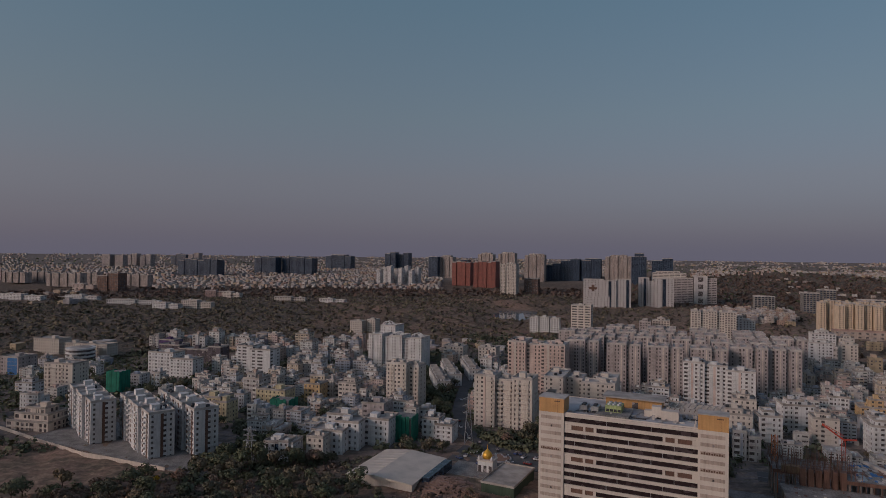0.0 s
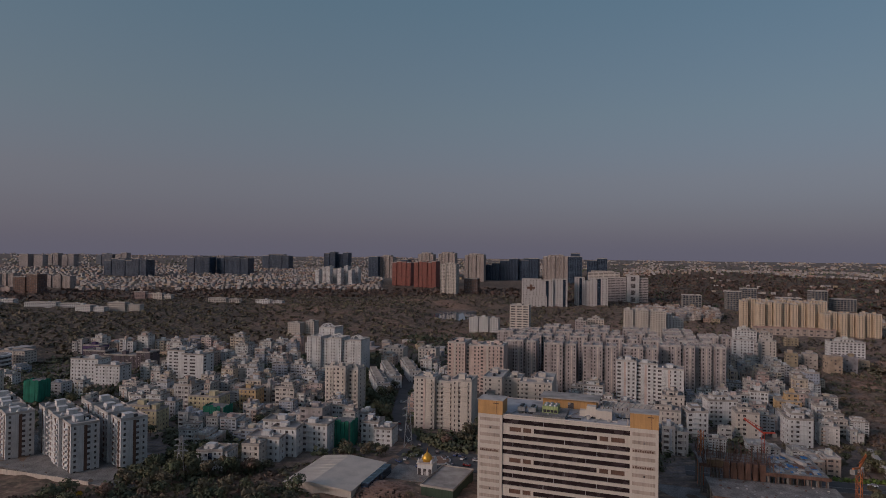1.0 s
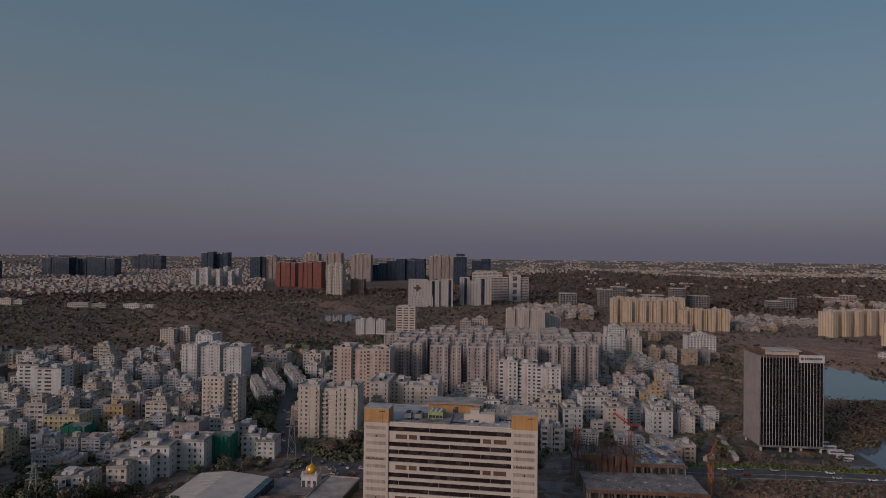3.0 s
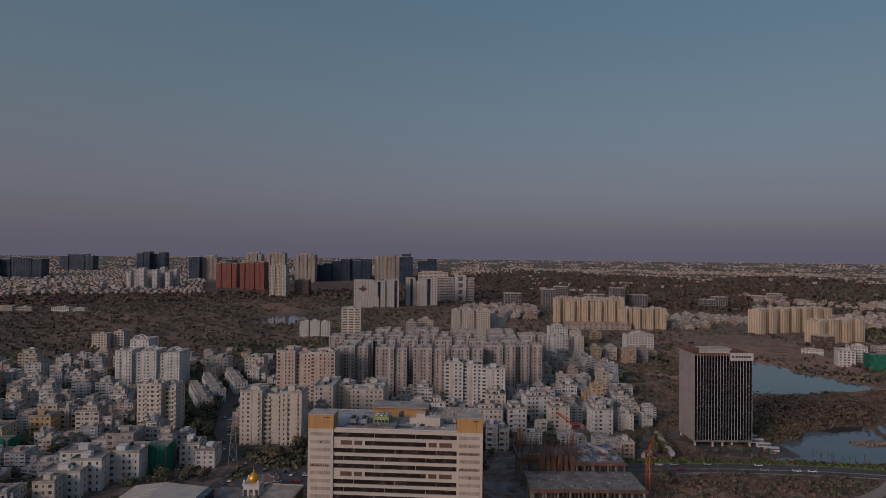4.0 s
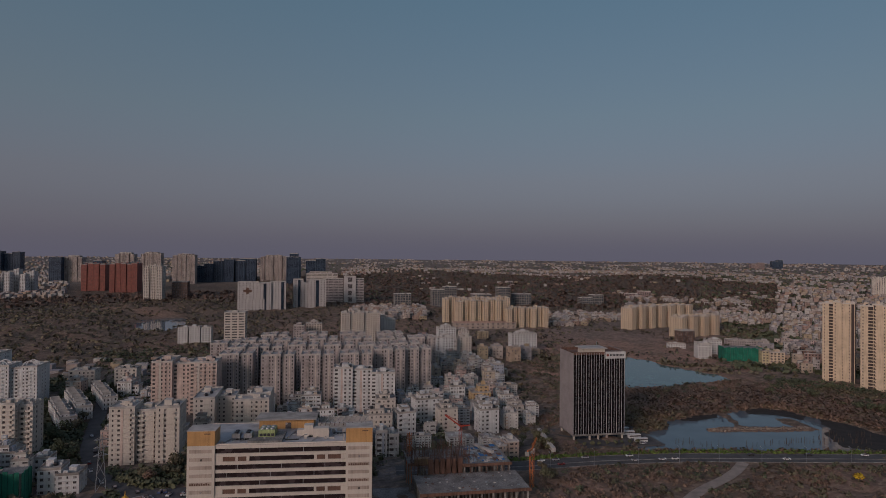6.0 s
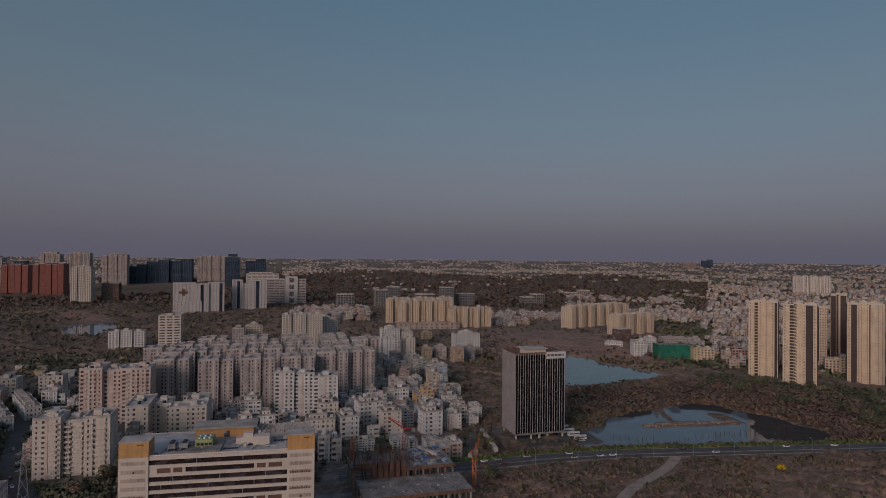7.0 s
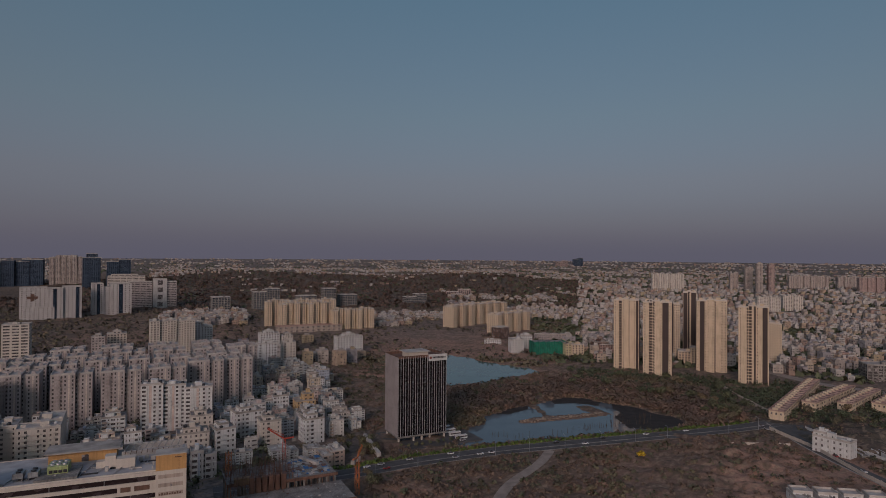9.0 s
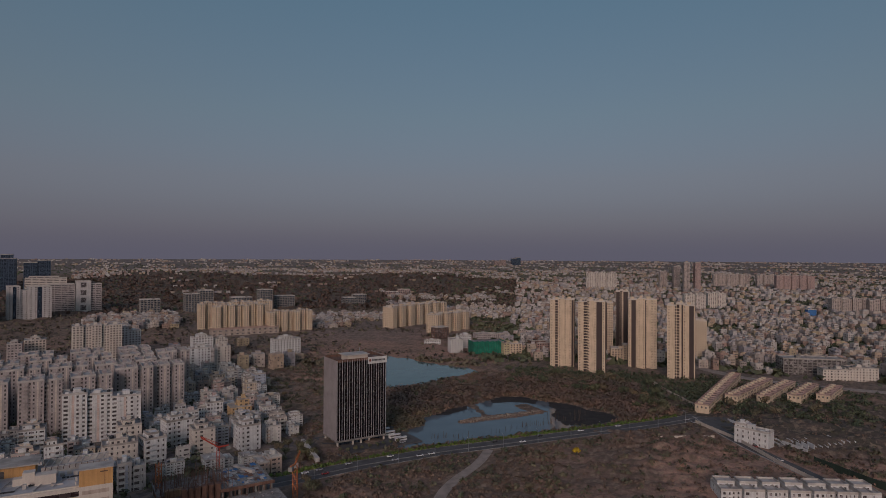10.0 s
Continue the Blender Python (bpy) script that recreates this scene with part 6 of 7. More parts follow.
settle(-23.5, -13.5, 378, 560, 12.6, -14, 0.82, seed=2)
settle(-13.5, -3.5, 352, 560, 12.6, -14, 0.84, seed=10)
settle(-23.5, -3.5, 560, 700, 18.0, -14, 0.55, seed=3)
settle(-46, -23.5, 440, 720, 27.0, -8, 0.4, seed=4)
settle(15, 36, 352, 560, 12.8, -19, 0.86, seed=5)
settle(24, 35, 560, 700, 16.5, -19, 0.75, seed=6)
settle(36, 39, 430, 500, 14.5, -19, 0.8, seed=7)
settle(1, 14, 395, 520, 14.0, -19, 0.8, seed=8)
settle(-3, 6, 560, 640, 15.5, -25, 0.75, seed=9)
for root, _, _ in protos:          # the pattern houses take places of their own at the town's edge
    k = [p[0] for p in protos].index(root)
    root.matrix_world = pose(-365 + 17 * k, 705 + 6 * (k % 3), 0, 0, 0, -10)


# ---- far districts: too many and too small to tell apart ----
def district(label, a0, a1, r0, r1, step, keep, size=(8, 15), tall=(6, 15), seed=1, panes=True, clump=0.0, th=-19):
    rng = np.random.default_rng(seed)
    ext = r1 + step
    gx, gy = np.meshgrid(np.arange(-ext, ext, step), np.arange(-ext, ext, step))
    x = (gx + rng.uniform(-0.3, 0.3, gx.shape) * step).ravel()
    y = (gy + rng.uniform(-0.3, 0.3, gy.shape) * step).ravel()
    a, r = polar(x, y)
    m = (a > a0) & (a < a1) & (r > r0) & (r < r1) & (rng.random(x.shape) < keep)
    if clump:
        m &= wob(x, y, 330.0, seed) + 0.6 * wob(x + 0.3 * y, y, 120.0, seed + 1) + 0.35 * wob(y, x, 47.0, seed + 2) > clump
    x, y = x[m], y[m]
    ok = np.ones(len(x), bool)
    for tx, ty, tr in TAKEN:
        if math.hypot(tx, ty) > r0 - 100:
            ok &= np.hypot(x - tx, y - ty) > tr + 7
    ok &= wet(x, y) < -10
    x, y = x[ok], y[ok]
    n = len(x)
    z = relief(x, y) - 1.0
    half = np.stack([rng.uniform(*size, n) / 2, rng.uniform(*size, n) / 2, rng.uniform(*tall, n) + 1], -1)
    turn = np.radians(th + rng.choice([0, 0, 90], n) + rng.uniform(-8, 8, n))
    c = np.stack([x, y, z], -1)
    top = c + np.stack([0 * x, 0 * x, half[:, 2]], -1)
    cab = half * np.array([0.4, 0.45, 0.0]) + np.array([0, 0, 1.0]) * rng.uniform(1.5, 3.2, (n, 1))
    off = rng.uniform(-0.45, 0.45, (n, 2)) * half[:, :2]
    top[:, :2] += off
    root = tagged(new("town_district"), label, "houses", kind="stuff")
    if panes:
        big, sizes, turns = np.concatenate([c, top]), np.concatenate([half, cab]), np.concatenate([turn, turn])
    else:
        big, sizes, turns = c, half, turn
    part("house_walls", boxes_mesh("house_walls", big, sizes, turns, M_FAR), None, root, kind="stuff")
    if panes:
        cs, hs, ts = [], [], []
        for side in range(4):
            ang = turn + side * math.pi / 2
            ex, ey = np.cos(ang), np.sin(ang)
            ln, dp = (half[:, 0], half[:, 1]) if side % 2 == 0 else (half[:, 1], half[:, 0])
            face = (x * np.sin(ang) - y * np.cos(ang)) < 0
            for i in (-0.6, 0.0, 0.6):
                for k in range(4):
                    zz = 1.9 + 3.1 * k
                    q = face & (half[:, 2] - 1 > zz + 1.8) & (rng.random(n) < 0.66)
                    px, py = i * ln, -dp - 0.02
                    cs.append(np.stack([x + px * ex - py * ey, y + px * ey + py * ex, z + 1 + zz], -1)[q])
                    hs.append(np.stack([np.full(n, 0.75), np.full(n, 0.06), np.full(n, 1.4)], -1)[q])
                    ts.append(ang[q])
        part("windows", boxes_mesh("windows", np.concatenate(cs), np.concatenate(hs), np.concatenate(ts), M_GLASS), None, root, "small dark windows", "stuff")
    return root

# far skyline: glass and concrete high-rises
def high_rise(x, y, w, d, h, mat, glass, label, th=-19, bay=6.0, pier=0.2, span=0.25, cap=0.0):
    n = max(1, round(w / (15 if pier > 0.4 else 34)))
    st = w / n
    bl = [(i * st, 2.5 * (i % 2), st * (0.86 if pier > 0.4 else 0.97), d, h + (1.6 if pier > 0.4 else 3.5) * ((i * 5) % 3 - 1) * (n > 1)) for i in range(n)]
    if cap:
        bl.append((w * 0.2, d * 0.2, w * 0.6, d * 0.6, h + cap))
    apartment("high_rise", label, x, y, th, bl, mat, fh=4.0, bay=bay, pier=pier, span=span, tanks=0, far=True, glass_mat=glass, category="office tower", group="far skyline")


# Far cream, its colour dulled to stand in for haze over distance.
M_HAZY = surface("hazed_far_paint", (0.46, 0.385, 0.345), dirt=0.25)
M_ROSE = surface("muted_rose_paint", (0.44, 0.315, 0.285), dirt=0.25)
# Dark cladding whose blue includes the tint of distance haze.
M_NAVY = surface("haze_blue_cladding", (0.05, 0.08, 0.13), rough=0.5, dirt=0.2)
for x, y, w, h in ((-38.3, 2098.9, 66, 78), (33.6, 2016.8, 76, 82)):
    high_rise(x, y, w, 50, h, M_RED, M_BROWN, "red-clad office block in the far skyline", pier=0.7, span=0.7)
for x, y, w, h, cap in ((643.6, 2124.2, 69, 92, 0), (590, 2180, 50, 100, 12), (376.5, 2392.5, 72, 82, 0), (452, 2380, 74, 84, 4), (316.1, 2401.2, 60, 64, 0), (-142.7, 2508, 40, 86, 0), (-1139.4, 2417.4, 190, 60, 0),
                        (-912, 2652, 110, 68, 0), (-790, 2652, 150, 70, 0), (-715, 3165, 146, 67, 4), (-412, 3212, 60, 83, 0), (-345, 3220, 60, 80, 0), (-40, 2500, 60, 72, 0), (90, 2500, 50, 70, 0)):
    high_rise(x, y, w, 44, h, M_NAVY, M_GLASSB, "dark blue glass office tower in the far skyline", cap=cap)
for x, y, w, h in ((542.3, 2366.6, 97, 97), (233.5, 2346.2, 76, 100), (-100, 2520, 60, 86), (610, 2250, 40, 64), (60, 2560, 66, 98), (140, 2480, 70, 102)):
    high_rise(x, y, w, 40, h, M_HAZY, M_GLASS, "beige residential high-rise in the far skyline", bay=5.0, pier=0.5, span=0.4, cap=5)
high_rise(106.0, 1746.1, 46, 36, 84, M_CREAM, M_GLASS, "cream residential high-rise before the red blocks", bay=4.5, pier=0.5, span=0.35, cap=3)
high_rise(175.0, 1770.0, 40, 30, 42, M_RUST, M_GLASS, "unfinished concrete high-rise in the distance", bay=5, pier=0.2, span=0.2)
for k in range(8):
    high_rise(-292 + k * 18, 2060 + (k % 2) * 40, 15, 24, 50 + 6 * (k % 3), M_WHITE, M_GLASS, "distant pale apartment tower in the haze", bay=4.5, pier=0.5, span=0.4)
def slab_row(label, x, y, w, h, mat, th, n, d=22):
    """A row of joined towers with dark slots between them."""
    step = w / n
    apartment("apartment_row", label, x, y, th, [(i * step, 3.0 * (i % 2), step * 0.86, d, h + 1.2 * ((i * 5) % 3 - 1)) for i in range(n)], mat, fh=3.2, bay=4.2, pier=0.5, span=0.45,
              tanks=0, far=True, category="apartment building", group="far skyline")


for x, y, w, h, n, m in ((2039, 978, 105, 56, 9, M_CREAM), (2443, 655, 128, 44, 11, M_HAZY), (2533, 524, 68, 41, 6, M_HAZY), (2356, 427, 123, 50, 10, M_ROSE), (1507, 469, 50, 37, 4, M_CREAM),
                         (1602, 442, 44, 36, 4, M_CREAM), (1656, 186, 76, 32, 7, M_HAZY), (1677, 117, 60, 31, 5, M_HAZY)):
    slab_row("long pale row of joined apartment towers above the town", x, y, w, h, m, -60, n)
for x, y, w, h, m in ((2170, 762, 27, 62, M_HAZY), (2200, 723, 24, 80, M_HAZY), (2111, 660, 20, 97, M_HAZY), (2133, 631, 21, 96, M_ROSE), (2240, 700, 18, 70, M_NAVY)):
    high_rise(x, y, w, 24, h, m, M_GLASS, "slim apartment tower rising out of the far town", th=-60, bay=4.0, pier=0.5, span=0.3)
high_rise(1511, 214, 19, 14, 16, surface("bright_blue_sheet", (0.06, 0.17, 0.42), dirt=0.2), M_BLUE, "blue sheet-clad building in the far town", th=-60, bay=6, pier=0.5, span=0.5)
high_rise(3496, 2215, 59, 40, 49, M_NAVY, M_GLASSB, "dark glass tower on the far ridge", th=-40)
high_rise(3420, 2300, 76, 40, 32, M_ROSE, M_GLASS, "rose-coloured block on the far ridge", th=-40)
high_rise(1359, 1315, 75, 22, 14, M_ROSE, M_GLASS, "low rose-coloured block in the woods", th=-40)
# beyond the plain on the other side
for x, y, w, h, n in ((-1403, 1823, 92, 30, 7), (-1358, 1869, 80, 31, 6), (-1201, 1732, 120, 36, 8), (-1159, 1827, 59, 35, 5), (-1028, 1796, 108, 34, 7), (-1500, 1900, 90, 30, 6)):
    slab_row("pale row of joined apartment towers on the far plain", x, y, w, h, M_HAZY, -14, n)
for x, y, w, h, m in ((-975, 1604, 67, 44, M_RUST), (-1708, 2846, 46, 57, M_GREYP), (-1645, 2846, 46, 55, M_GREYP), (-1657, 2964, 60, 56, M_GREYP), (-1580, 2950, 60, 54, M_GREYP), (-1500, 3100, 90, 56, M_NAVY), (-1400, 3080, 60, 62, M_GREYP)):
    high_rise(x, y, w, 30, h, m, M_GLASS, "weathered concrete tower on the far plain", th=-14, bay=5, pier=0.35, span=0.35)
for k, (x, y, w, h, m) in enumerate(((-1024, 1325, 110, 12, M_WHITE), (-896, 1355, 76, 9, M_WHITE), (-751, 1271, 110, 9, M_WHITE), (-611, 1189, 56, 12, M_WHITE), (-560, 1205, 60, 16, M_CREAM), (-637, 1499, 46, 15, M_ROSE),
                                     (-592, 1490, 46, 13, M_CREAM), (-1059, 1632, 60, 15, M_PINKY), (-440, 1420, 70, 9, M_CREAM), (-330, 1400, 60, 8, M_WHITE))):
    apartment("campus_block", "long low institute block among the scrub", x, y, -14 + 6 * (k % 3), [(0, 0, w * 0.55, 16, h), (w * 0.55, 4, w * 0.45, 14, h * 0.75)], m, fh=3.4, bay=4.0, pier=0.4, span=0.5, tanks=0, far=True, category="institute", group="institute blocks")
for x, y, w, h in ((700, 1290, 60, 44), (790, 1250, 46, 30), (850, 1230, 30, 46), (905, 1240, 44, 28), (620, 1330, 40, 30), (1080, 1190, 60, 20)):
    high_rise(x, y, w, 30, h, M_CONC, M_GLASSB, "grey office block beyond the golden estate", pier=0.35, span=0.4)

district("dense pale houses of the town beyond the tall towers", 58.5, 92, 770, 1500, 15, 0.76, size=(6, 12), tall=(5, 14), clump=-0.5, seed=11, th=-50)
district("dense pale houses of the far town", 58, 92, 1500, 2500, 19, 0.72, size=(6, 13), tall=(4, 13), seed=12, panes=False, clump=-0.5, th=-50)
district("low white houses on the far side of the scrub", -46, -30, 1480, 1950, 26, 0.6, tall=(4, 9), size=(10, 24), seed=13, clump=0.5)
district("cream and yellow terraced houses by the highway", 21, 28, 1180, 1400, 15, 0.9, tall=(8, 14), seed=14, clump=-0.6)
district("white villas below the hill", 37, 47, 1120, 1350, 18, 0.85, tall=(5, 9), seed=15, clump=-0.4)
district("pale houses by the far water", 46, 56, 1330, 1900, 18, 0.75, size=(7, 13), tall=(6, 11), seed=16, clump=0.12)
district("scattered houses behind the estate", 17, 38, 690, 920, 24, 0.45, seed=17, clump=0.1, tall=(7, 16))
district("houses strewn over the wooded slope", 26, 58, 1950, 2650, 24, 0.55, size=(7, 13), tall=(4, 9), seed=18, panes=False, clump=0.62)
district("hill suburb of small white houses", 20, 58, 2650, 3500, 16, 0.75, size=(6, 11), tall=(4, 10), seed=25, panes=False, clump=0.2)
district("pale suburb beyond the tall towers", 58, 92, 2500, 3500, 21, 0.7, size=(6, 12), tall=(4, 11), seed=26, panes=False, clump=0.15)
district("pale city spread to the horizon", -55, 92, 3400, 4880, 24, 0.6, size=(6, 12), tall=(3, 9), seed=19, panes=False, clump=0.3)
district("white city blocks beyond the woods", -27, -2, 1880, 2450, 16, 0.9, size=(7, 13), tall=(4, 10), seed=20, panes=False, clump=-0.35)
district("pale houses between the far towers", -55, 14, 2450, 3400, 22, 0.7, size=(7, 13), tall=(4, 10), seed=27, panes=False, clump=0.0)
district("tin-roofed sheds among trees", -6, 6, 650, 800, 20, 0.55, tall=(3, 6), size=(6, 12), seed=21, panes=False)
district("low sheds and nurseries at the wood's edge", -40, -14, 690, 860, 30, 0.4, tall=(3, 7), size=(8, 22), seed=22, panes=False, clump=0.0)
district("cream houses round the far park", 52, 59, 1130, 1500, 18, 0.7, size=(7, 13), tall=(6, 12), seed=23, clump=0.05, th=-50)
district("low workshops behind the lake yard", 54, 58.5, 830, 1000, 26, 0.5, size=(8, 20), tall=(4, 9), seed=24, th=-50)

# ---- trees and scrub ----
def leaf_quads(rng, centres, size, outward, flat=0.6):
    """One leaf clump (a small quad) at each centre, facing roughly outwards."""
    n = len(centres)
    face = outward + 0.55 * rng.normal(size=(n, 3)) + np.array([0, 0, 0.25])
    face /= np.linalg.norm(face, axis=1, keepdims=True)
    face *= np.where((face * outward).sum(1, keepdims=True) < 0, -1.0, 1.0)
    u = np.cross(face, rng.normal(size=(n, 3)))
    u /= np.linalg.norm(u, axis=1, keepdims=True)
    v = np.cross(face, u)
    v /= np.linalg.norm(v, axis=1, keepdims=True)
    s = size * rng.uniform(0.5, 1.2, (n, 1))
    t = s * rng.uniform(flat, 1.0, (n, 1))
    soft_way = outward / np.maximum(np.linalg.norm(outward, axis=1, keepdims=True), 1e-6) + 0.7 * face + np.array([0, 0, 0.2])
    return np.stack([centres - u * s - v * t * 0.4, centres + u * s * 0.3 - v * t, centres + u * s + v * t * 0.5, centres - u * s * 0.4 + v * t], 1), soft_way


def crown_points(rng, lobes, n):
    pts, out = [], []
    for cx, cy, cz, rx, rz in lobes:
        k = max(8, int(n / len(lobes)))
        d = rng.normal(size=(k, 3))
        d /= np.linalg.norm(d, axis=1, keepdims=True)
        out.append(d.copy())
        d *= rng.uniform(0.45, 1.0, (k, 1)) ** 0.5
        pts.append(np.array([cx, cy, cz]) + d * np.array([rx, rx, rz]))
    return np.concatenate(pts), np.concatenate(out)


def make_tree(k, height, spread, leaf, name="tree", label="leafy green tree with an uneven crown", leaves=440, size=0.48):
    rng = np.random.default_rng(100 + k)
    root = thing(name, -300 - 20 * k, -520, 0, label, "tree", "trees")
    g = Geo()
    th = height * 0.38
    g.prism(0, 0, -0.5, th, 0.028 * height, 0.016 * height, 7, [(th * 0.4, 0.021 * height)])
    lobes = []
    for i in range(6):
        a = i * 2.4 + rng.uniform(0, 0.7)
        q = spread * rng.uniform(0.3, 0.62) * (0.3 if i == 5 else 1)
        top = (q * math.cos(a), q * math.sin(a), height * rng.uniform(0.55, 0.8) + (0.1 * height if i == 5 else 0))
        g.beam((0, 0, th * 0.85), top, 0.018 * height)
        lobes.append((*top, spread * rng.uniform(0.38, 0.55), height * rng.uniform(0.15, 0.25)))
    part("trunk", g, M_BARK, root)
    spots, out = crown_points(rng, lobes, leaves)
    quads, ways = leaf_quads(rng, spots, size, out)
    part("crown", quads_mesh("crown", quads, leaf, ways), None, root)
    return root


TREES = [make_tree(0, 9, 4.2, M_LEAF), make_tree(1, 11, 5.0, M_LEAF), make_tree(2, 7, 3.6, M_OLIVE, label="olive-green tree with a dusty crown"), make_tree(3, 10, 4.6, M_OLIVE, label="olive-green tree with a dusty crown"),
         make_tree(4, 6, 3.6, M_DRY, label="bare brown tree with dry twigs"), make_tree(5, 8, 4.0, M_DRY, label="bare brown tree with dry twigs"), make_tree(6, 5, 2.6, M_LEAF, leaves=260)]
USED = [False] * len(TREES)


def plant(k, x, y, s, turn):
    m = pose(x, y, float(relief(np.array([x]), np.array([y]))[0]) - 0.1, 0, 0, turn)
    if not USED[k]:
        USED[k] = True
        ob = TREES[k]
        ob.matrix_world = m
    else:
        ob = copy_thing(TREES[k], m)
    ob.scale = (s, s, s)


def grove(a0, a1, r0, r1, n, kinds, seed, scale=(0.8, 1.2), clear=2.0):
    rnd = random.Random(seed)
    done = tries = 0
    while done < n and tries < n * 12:
        tries += 1
        a, r = radians(rnd.uniform(a0, a1)), math.sqrt(rnd.uniform(r0 ** 2, r1 ** 2))
        x, y = r * math.sin(a), r * math.cos(a)
        if free(x, y, clear):
            plant(rnd.choice(kinds), x, y, rnd.uniform(*scale), rnd.uniform(0, 360))
            done += 1


grove(-42, -6, 268, 330, 84, (0, 1, 2, 3, 5, 0, 3), 31)
grove(-22.5, -13, 325, 376, 20, (0, 1, 3, 0), 41)
grove(-10, 5, 258, 281, 16, (2, 4, 5, 3), 44, (0.5, 0.8), 0.5)
grove(-7, -1, 326, 352, 12, (0, 2, 3), 45, (0.6, 0.9), 0.5)
grove(-24, -3, 352, 660, 36, (0, 2, 3, 6, 1), 32, (0.6, 1.1), 1.0)
grove(-42, -24, 430, 700, 14, (0, 1, 3), 33)
grove(-3.5, 2.5, 385, 620, 26, (0, 1, 1, 3), 34)
grove(2, 11, 345, 398, 16, (3, 5, 2, 0), 35)
grove(12, 24, 325, 400, 16, (0, 2, 3), 36, (0.7, 1.0))
grove(35.5, 40, 335, 425, 18, (0, 1, 2, 3), 42, (0.7, 1.0))
grove(15, 36, 352, 560, 14, (0, 2, 6, 3), 43, (0.5, 0.9), 1.0)
grove(57, 70, 585, 690, 18, (0, 1, 3), 37, (0.9, 1.3))
grove(68, 84, 500, 600, 18, (0, 1, 3), 38, (0.9, 1.3))
grove(44, 60, 330, 620, 10, (3, 2, 5, 0), 39, (0.6, 1.0))
grove(22, 40, 370, 640, 6, (0, 2, 3, 6), 40, (0.6, 0.9))

bloom = make_tree(20, 6, 3.4, M_YELLOW, label="bush in bright yellow blossom", leaves=300)
bloom.matrix_world = pose(366, 182, 0)
bloom2 = copy_thing(bloom, pose(-146.5, 290, 0, 0, 0, 80))
bloom2.scale = (0.6, 0.6, 0.6)


def thicket(name, label, stretches, leaf, seed, per=15, size=0.46, radius=(0.8, 2.0), clump=-9.0, avoid=True, line=None, rise=0.9):
    """Brush that nobody could count: clumps of small leaves over stretches (a0, a1, r0, r1, number)."""
    rng = np.random.default_rng(seed)
    xs, ys = [], []
    for a0, a1, r0, r1, n in stretches:
        a, r = np.radians(rng.uniform(a0, a1, n)), np.sqrt(rng.uniform(r0 ** 2, r1 ** 2, n))
        x, y = r * np.sin(a), r * np.cos(a)
        ok = (wet(x, y) < -2.5) & (wob(x, y, 48.0, seed) + 0.6 * wob(x, y, 17.0, seed + 2) > clump)
        for way, half in ALL_ROADS:
            ok &= along(x, y, way) > half + 1
        ok &= (inside(x, y, POND) < 1.0) & ((sector(x, y, 79, 93, 503, 562, 1, 0.02) < 0.5) | (rng.random(n) < 0.12))
        if avoid:
            for tx, ty, tr in TAKEN:
                ok &= np.hypot(x - tx, y - ty) > tr * 0.9
        xs.append(x[ok])
        ys.append(y[ok])
    if line:
        for off, step in ((-9.6, 2.2), (-11.4, 4.0)):
            for (ax, ay), (bx, by) in zip(ROAD_PTS[5:-3], ROAD_PTS[6:-2]):
                l = math.hypot(bx - ax, by - ay)
                q = np.arange(0, 1, step / l)
                xs.append(ax + (bx - ax) * q + (by - ay) / l * off + rng.uniform(-0.8, 0.8, len(q)))
                ys.append(ay + (by - ay) * q - (bx - ax) / l * off + rng.uniform(-0.8, 0.8, len(q)))
    x, y = np.concatenate(xs), np.concatenate(ys)
    n = len(x)
    rad = rng.uniform(*radius, n)
    z = np.maximum(relief(x, y), 0.0) if line else relief(x, y)
    d = rng.normal(size=(n, per, 3))
    d /= np.linalg.norm(d, axis=2, keepdims=True)
    d *= rng.uniform(0.5, 1.0, (n, per, 1))
    d[..., 2] = np.abs(d[..., 2]) * rise
    c = np.stack([x, y, z], -1)[:, None] + d * rad[:, None, None]
    q, ways = leaf_quads(rng, c.reshape(-1, 3), 1.0, d.reshape(-1, 3))
    mid = c.reshape(-1, 1, 3)
    q = mid + (q - mid) * np.repeat(rad * size, per)[:, None, None]
    tagged(new(name, quads_mesh(name, q, leaf, ways)), label, "scrub", kind="stuff")


thicket("dry_scrub", "dry brown thorn scrub on open ground", [(38, 62, 255, 480, 4200), (62, 95, 255, 480, 1100), (44, 66, 480, 690, 5200), (66, 92, 430, 600, 2200), (34, 46, 430, 800, 1800), (-50, -10, 240, 335, 1500)], M_DRY, 51, per=14, size=0.33, clump=-0.45, radius=(0.8, 2.3), rise=0.9)
thicket("olive_scrub", "olive-green bushes in the dry ground", [(38, 95, 255, 480, 1700), (42, 66, 340, 690, 2000), (-50, -8, 240, 335, 1600), (60, 92, 440, 700, 2600), (20, 42, 560, 800, 1500), (34, 44, 430, 740, 1500)], M_OLIVE, 52, per=16, size=0.36, clump=0.05, radius=(0.9, 2.6), rise=1.2)
thicket("green_scrub", "dark green bushes round the pond", [(42, 62, 330, 640, 900), (47, 54, 425, 500, 700), (-50, -6, 240, 335, 2600), (-50, -26, 400, 470, 500), (58, 92, 560, 720, 2600), (-4, 14, 340, 420, 500), (13, 23, 330, 420, 500)], M_LEAF, 53, per=16, size=0.36, clump=0.2, radius=(1.0, 2.8), rise=1.3)
thicket("town_greenery", "trees and bushes between the houses", [(-24, -2, 350, 700, 4200), (-48, -24, 400, 760, 2600), (14, 31, 340, 720, 2200), (0, 15, 520, 860, 1200)], M_LEAF, 54, per=9, radius=(1.4, 3.8), rise=1.5)
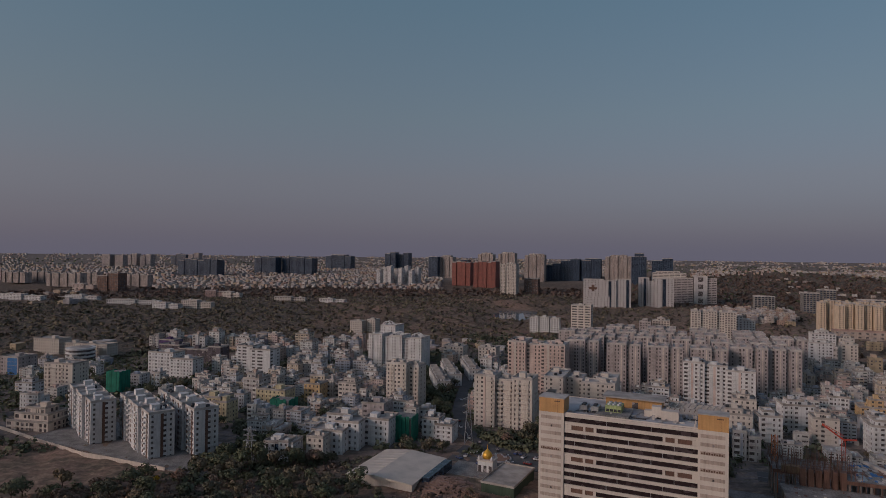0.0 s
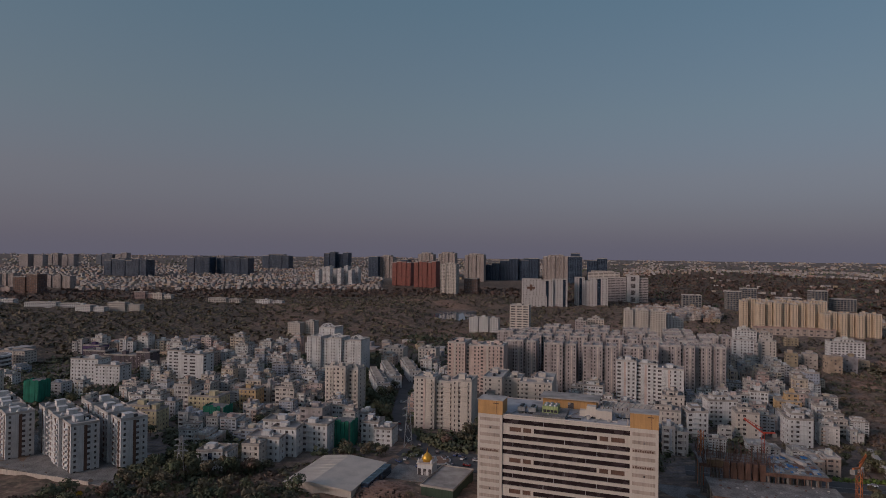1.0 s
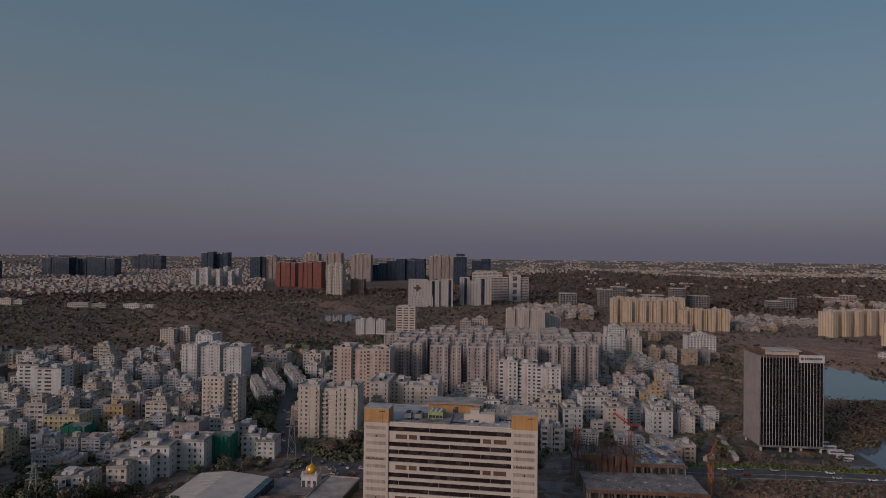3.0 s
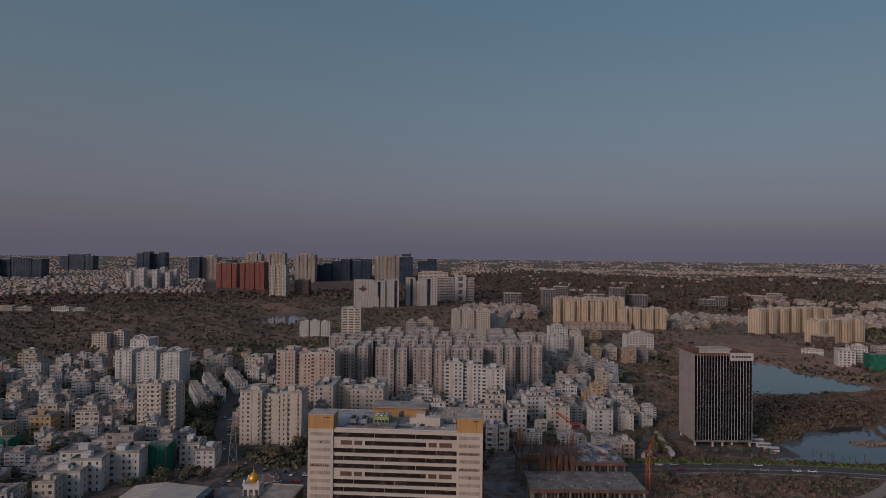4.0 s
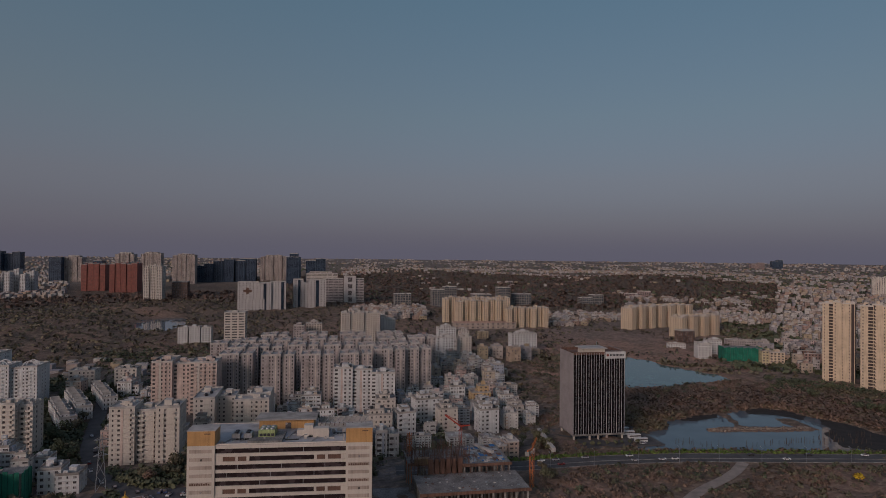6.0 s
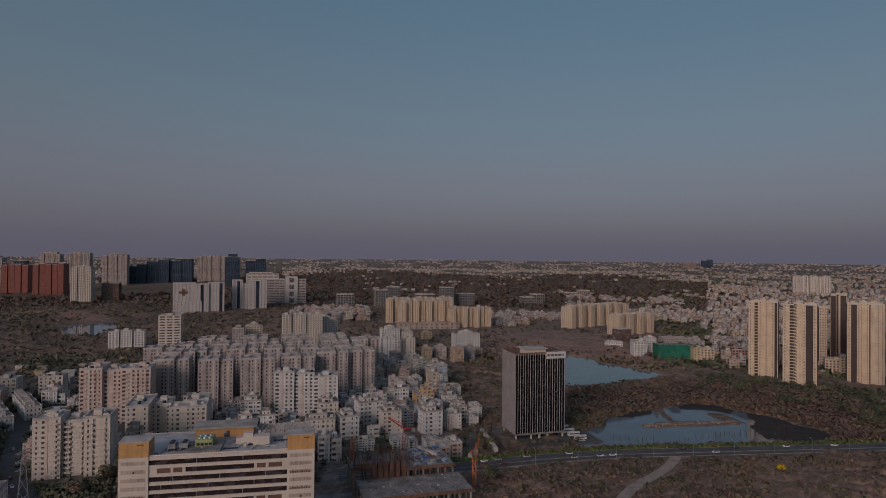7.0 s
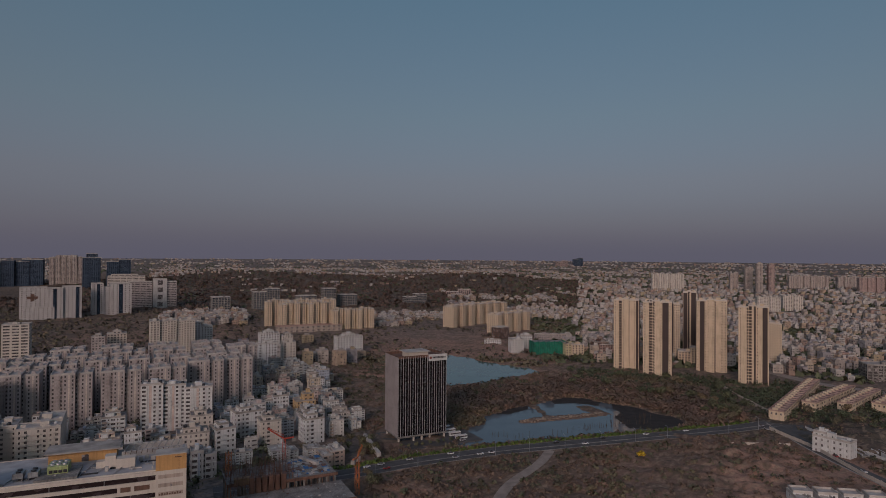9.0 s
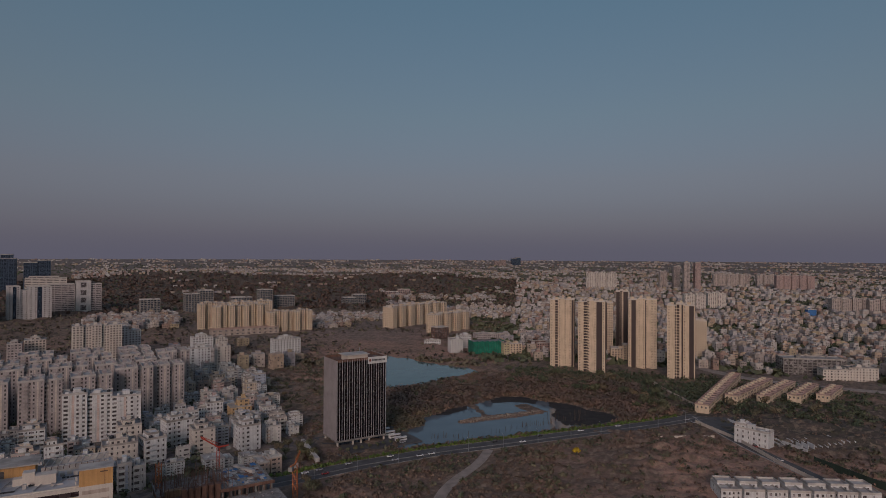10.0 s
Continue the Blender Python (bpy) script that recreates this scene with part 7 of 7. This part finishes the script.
thicket("roadside_trees", "dark trees crowding the city road", [(-5, 3, 385, 640, 1000), (1, 9, 345, 400, 260), (-24, -12, 330, 400, 420)], M_LEAF, 60, per=26, size=0.33, radius=(1.8, 3.8), rise=1.5)
thicket("tower_garden", "dark green garden trees below the tall towers", [(58, 75, 590, 720, 620), (73, 86, 560, 705, 420)], M_LEAF, 66, per=24, size=0.3, radius=(1.8, 3.8), rise=1.5)
thicket("road_verge_trees", "dark trees along the verge of the city road", [(-2.4, 0.8, 392, 620, 420)], M_LEAF, 62, per=26, size=0.33, radius=(1.8, 3.6), rise=1.5, avoid=False)
thicket("tall_dry_trees", "tall brown leafless trees behind the pond", [(55, 69, 553, 640, 2200), (46, 54, 500, 600, 700), (64, 72, 500, 560, 500)], M_DRY, 63, per=20, size=0.28, radius=(2.2, 4.2), clump=-0.5, rise=2.0)
thicket("bank_trees", "dark olive trees crowding the pond bank", [(57, 67, 560, 625, 500), (45, 51, 430, 520, 420), (60, 68, 610, 670, 500)], M_OLIVE, 64, per=26, size=0.25, radius=(2.0, 4.0), clump=-0.3, rise=1.8)
for k in range(9):
    tx, ty = at_grid(277.9, 314.1, -19.3, -2 + 5.2 * k, -11 - (k % 3))
    plant(6, tx, ty, 0.62 + 0.08 * (k % 3), 40 * k)
thicket("far_town_trees", "trees between the houses of the far town", [(54, 92, 760, 1500, 9000), (52, 92, 1500, 3400, 9000)], M_LEAF, 61, per=4, size=0.85, radius=(2.5, 6.0), clump=-0.25)
thicket("far_woods", "dark woods and scrub on the far plain", [(38, 55, 725, 775, 700), (50, 58.5, 960, 1140, 900), (46, 58, 1150, 1950, 3500), (-50, -20, 720, 1650, 9000), (-20, 14, 780, 1700, 8500), (14, 60, 720, 1500, 4500)], M_OLIVE, 55, per=5, size=0.66, radius=(1.6, 4.0), clump=-0.2)
thicket("far_brown_scrub", "brown dry scrub on the far plain", [(-50, 60, 760, 1700, 13000)], M_FARWOOD, 56, per=5, size=0.65, radius=(1.4, 3.4), clump=-0.2)
thicket("slope_woods", "dark leafless woods on the far slope", [(12, 58, 1480, 2700, 10000), (57, 66, 1500, 2600, 700), (-50, 14, 1600, 1950, 4000)], M_FARWOOD, 65, per=5, size=0.8, radius=(2.6, 6.0), clump=-0.5)
thicket("hill_woods", "dark woods on the far hills", [(12, 58, 1500, 2950, 2500), (-50, 92, 2700, 4200, 8000), (58, 92, 760, 2200, 5000)], M_LEAF, 57, per=5, size=0.85, radius=(2.4, 6.0), clump=-0.1)
M_FRESH = foliage("fresh_leaves", (0.10, 0.145, 0.04), (0.20, 0.25, 0.07))
thicket("roadside_hedge", "fresh green shrubs along the road median", [], M_FRESH, 58, per=16, size=0.36, radius=(1.1, 2.3), line=True, rise=1.2)
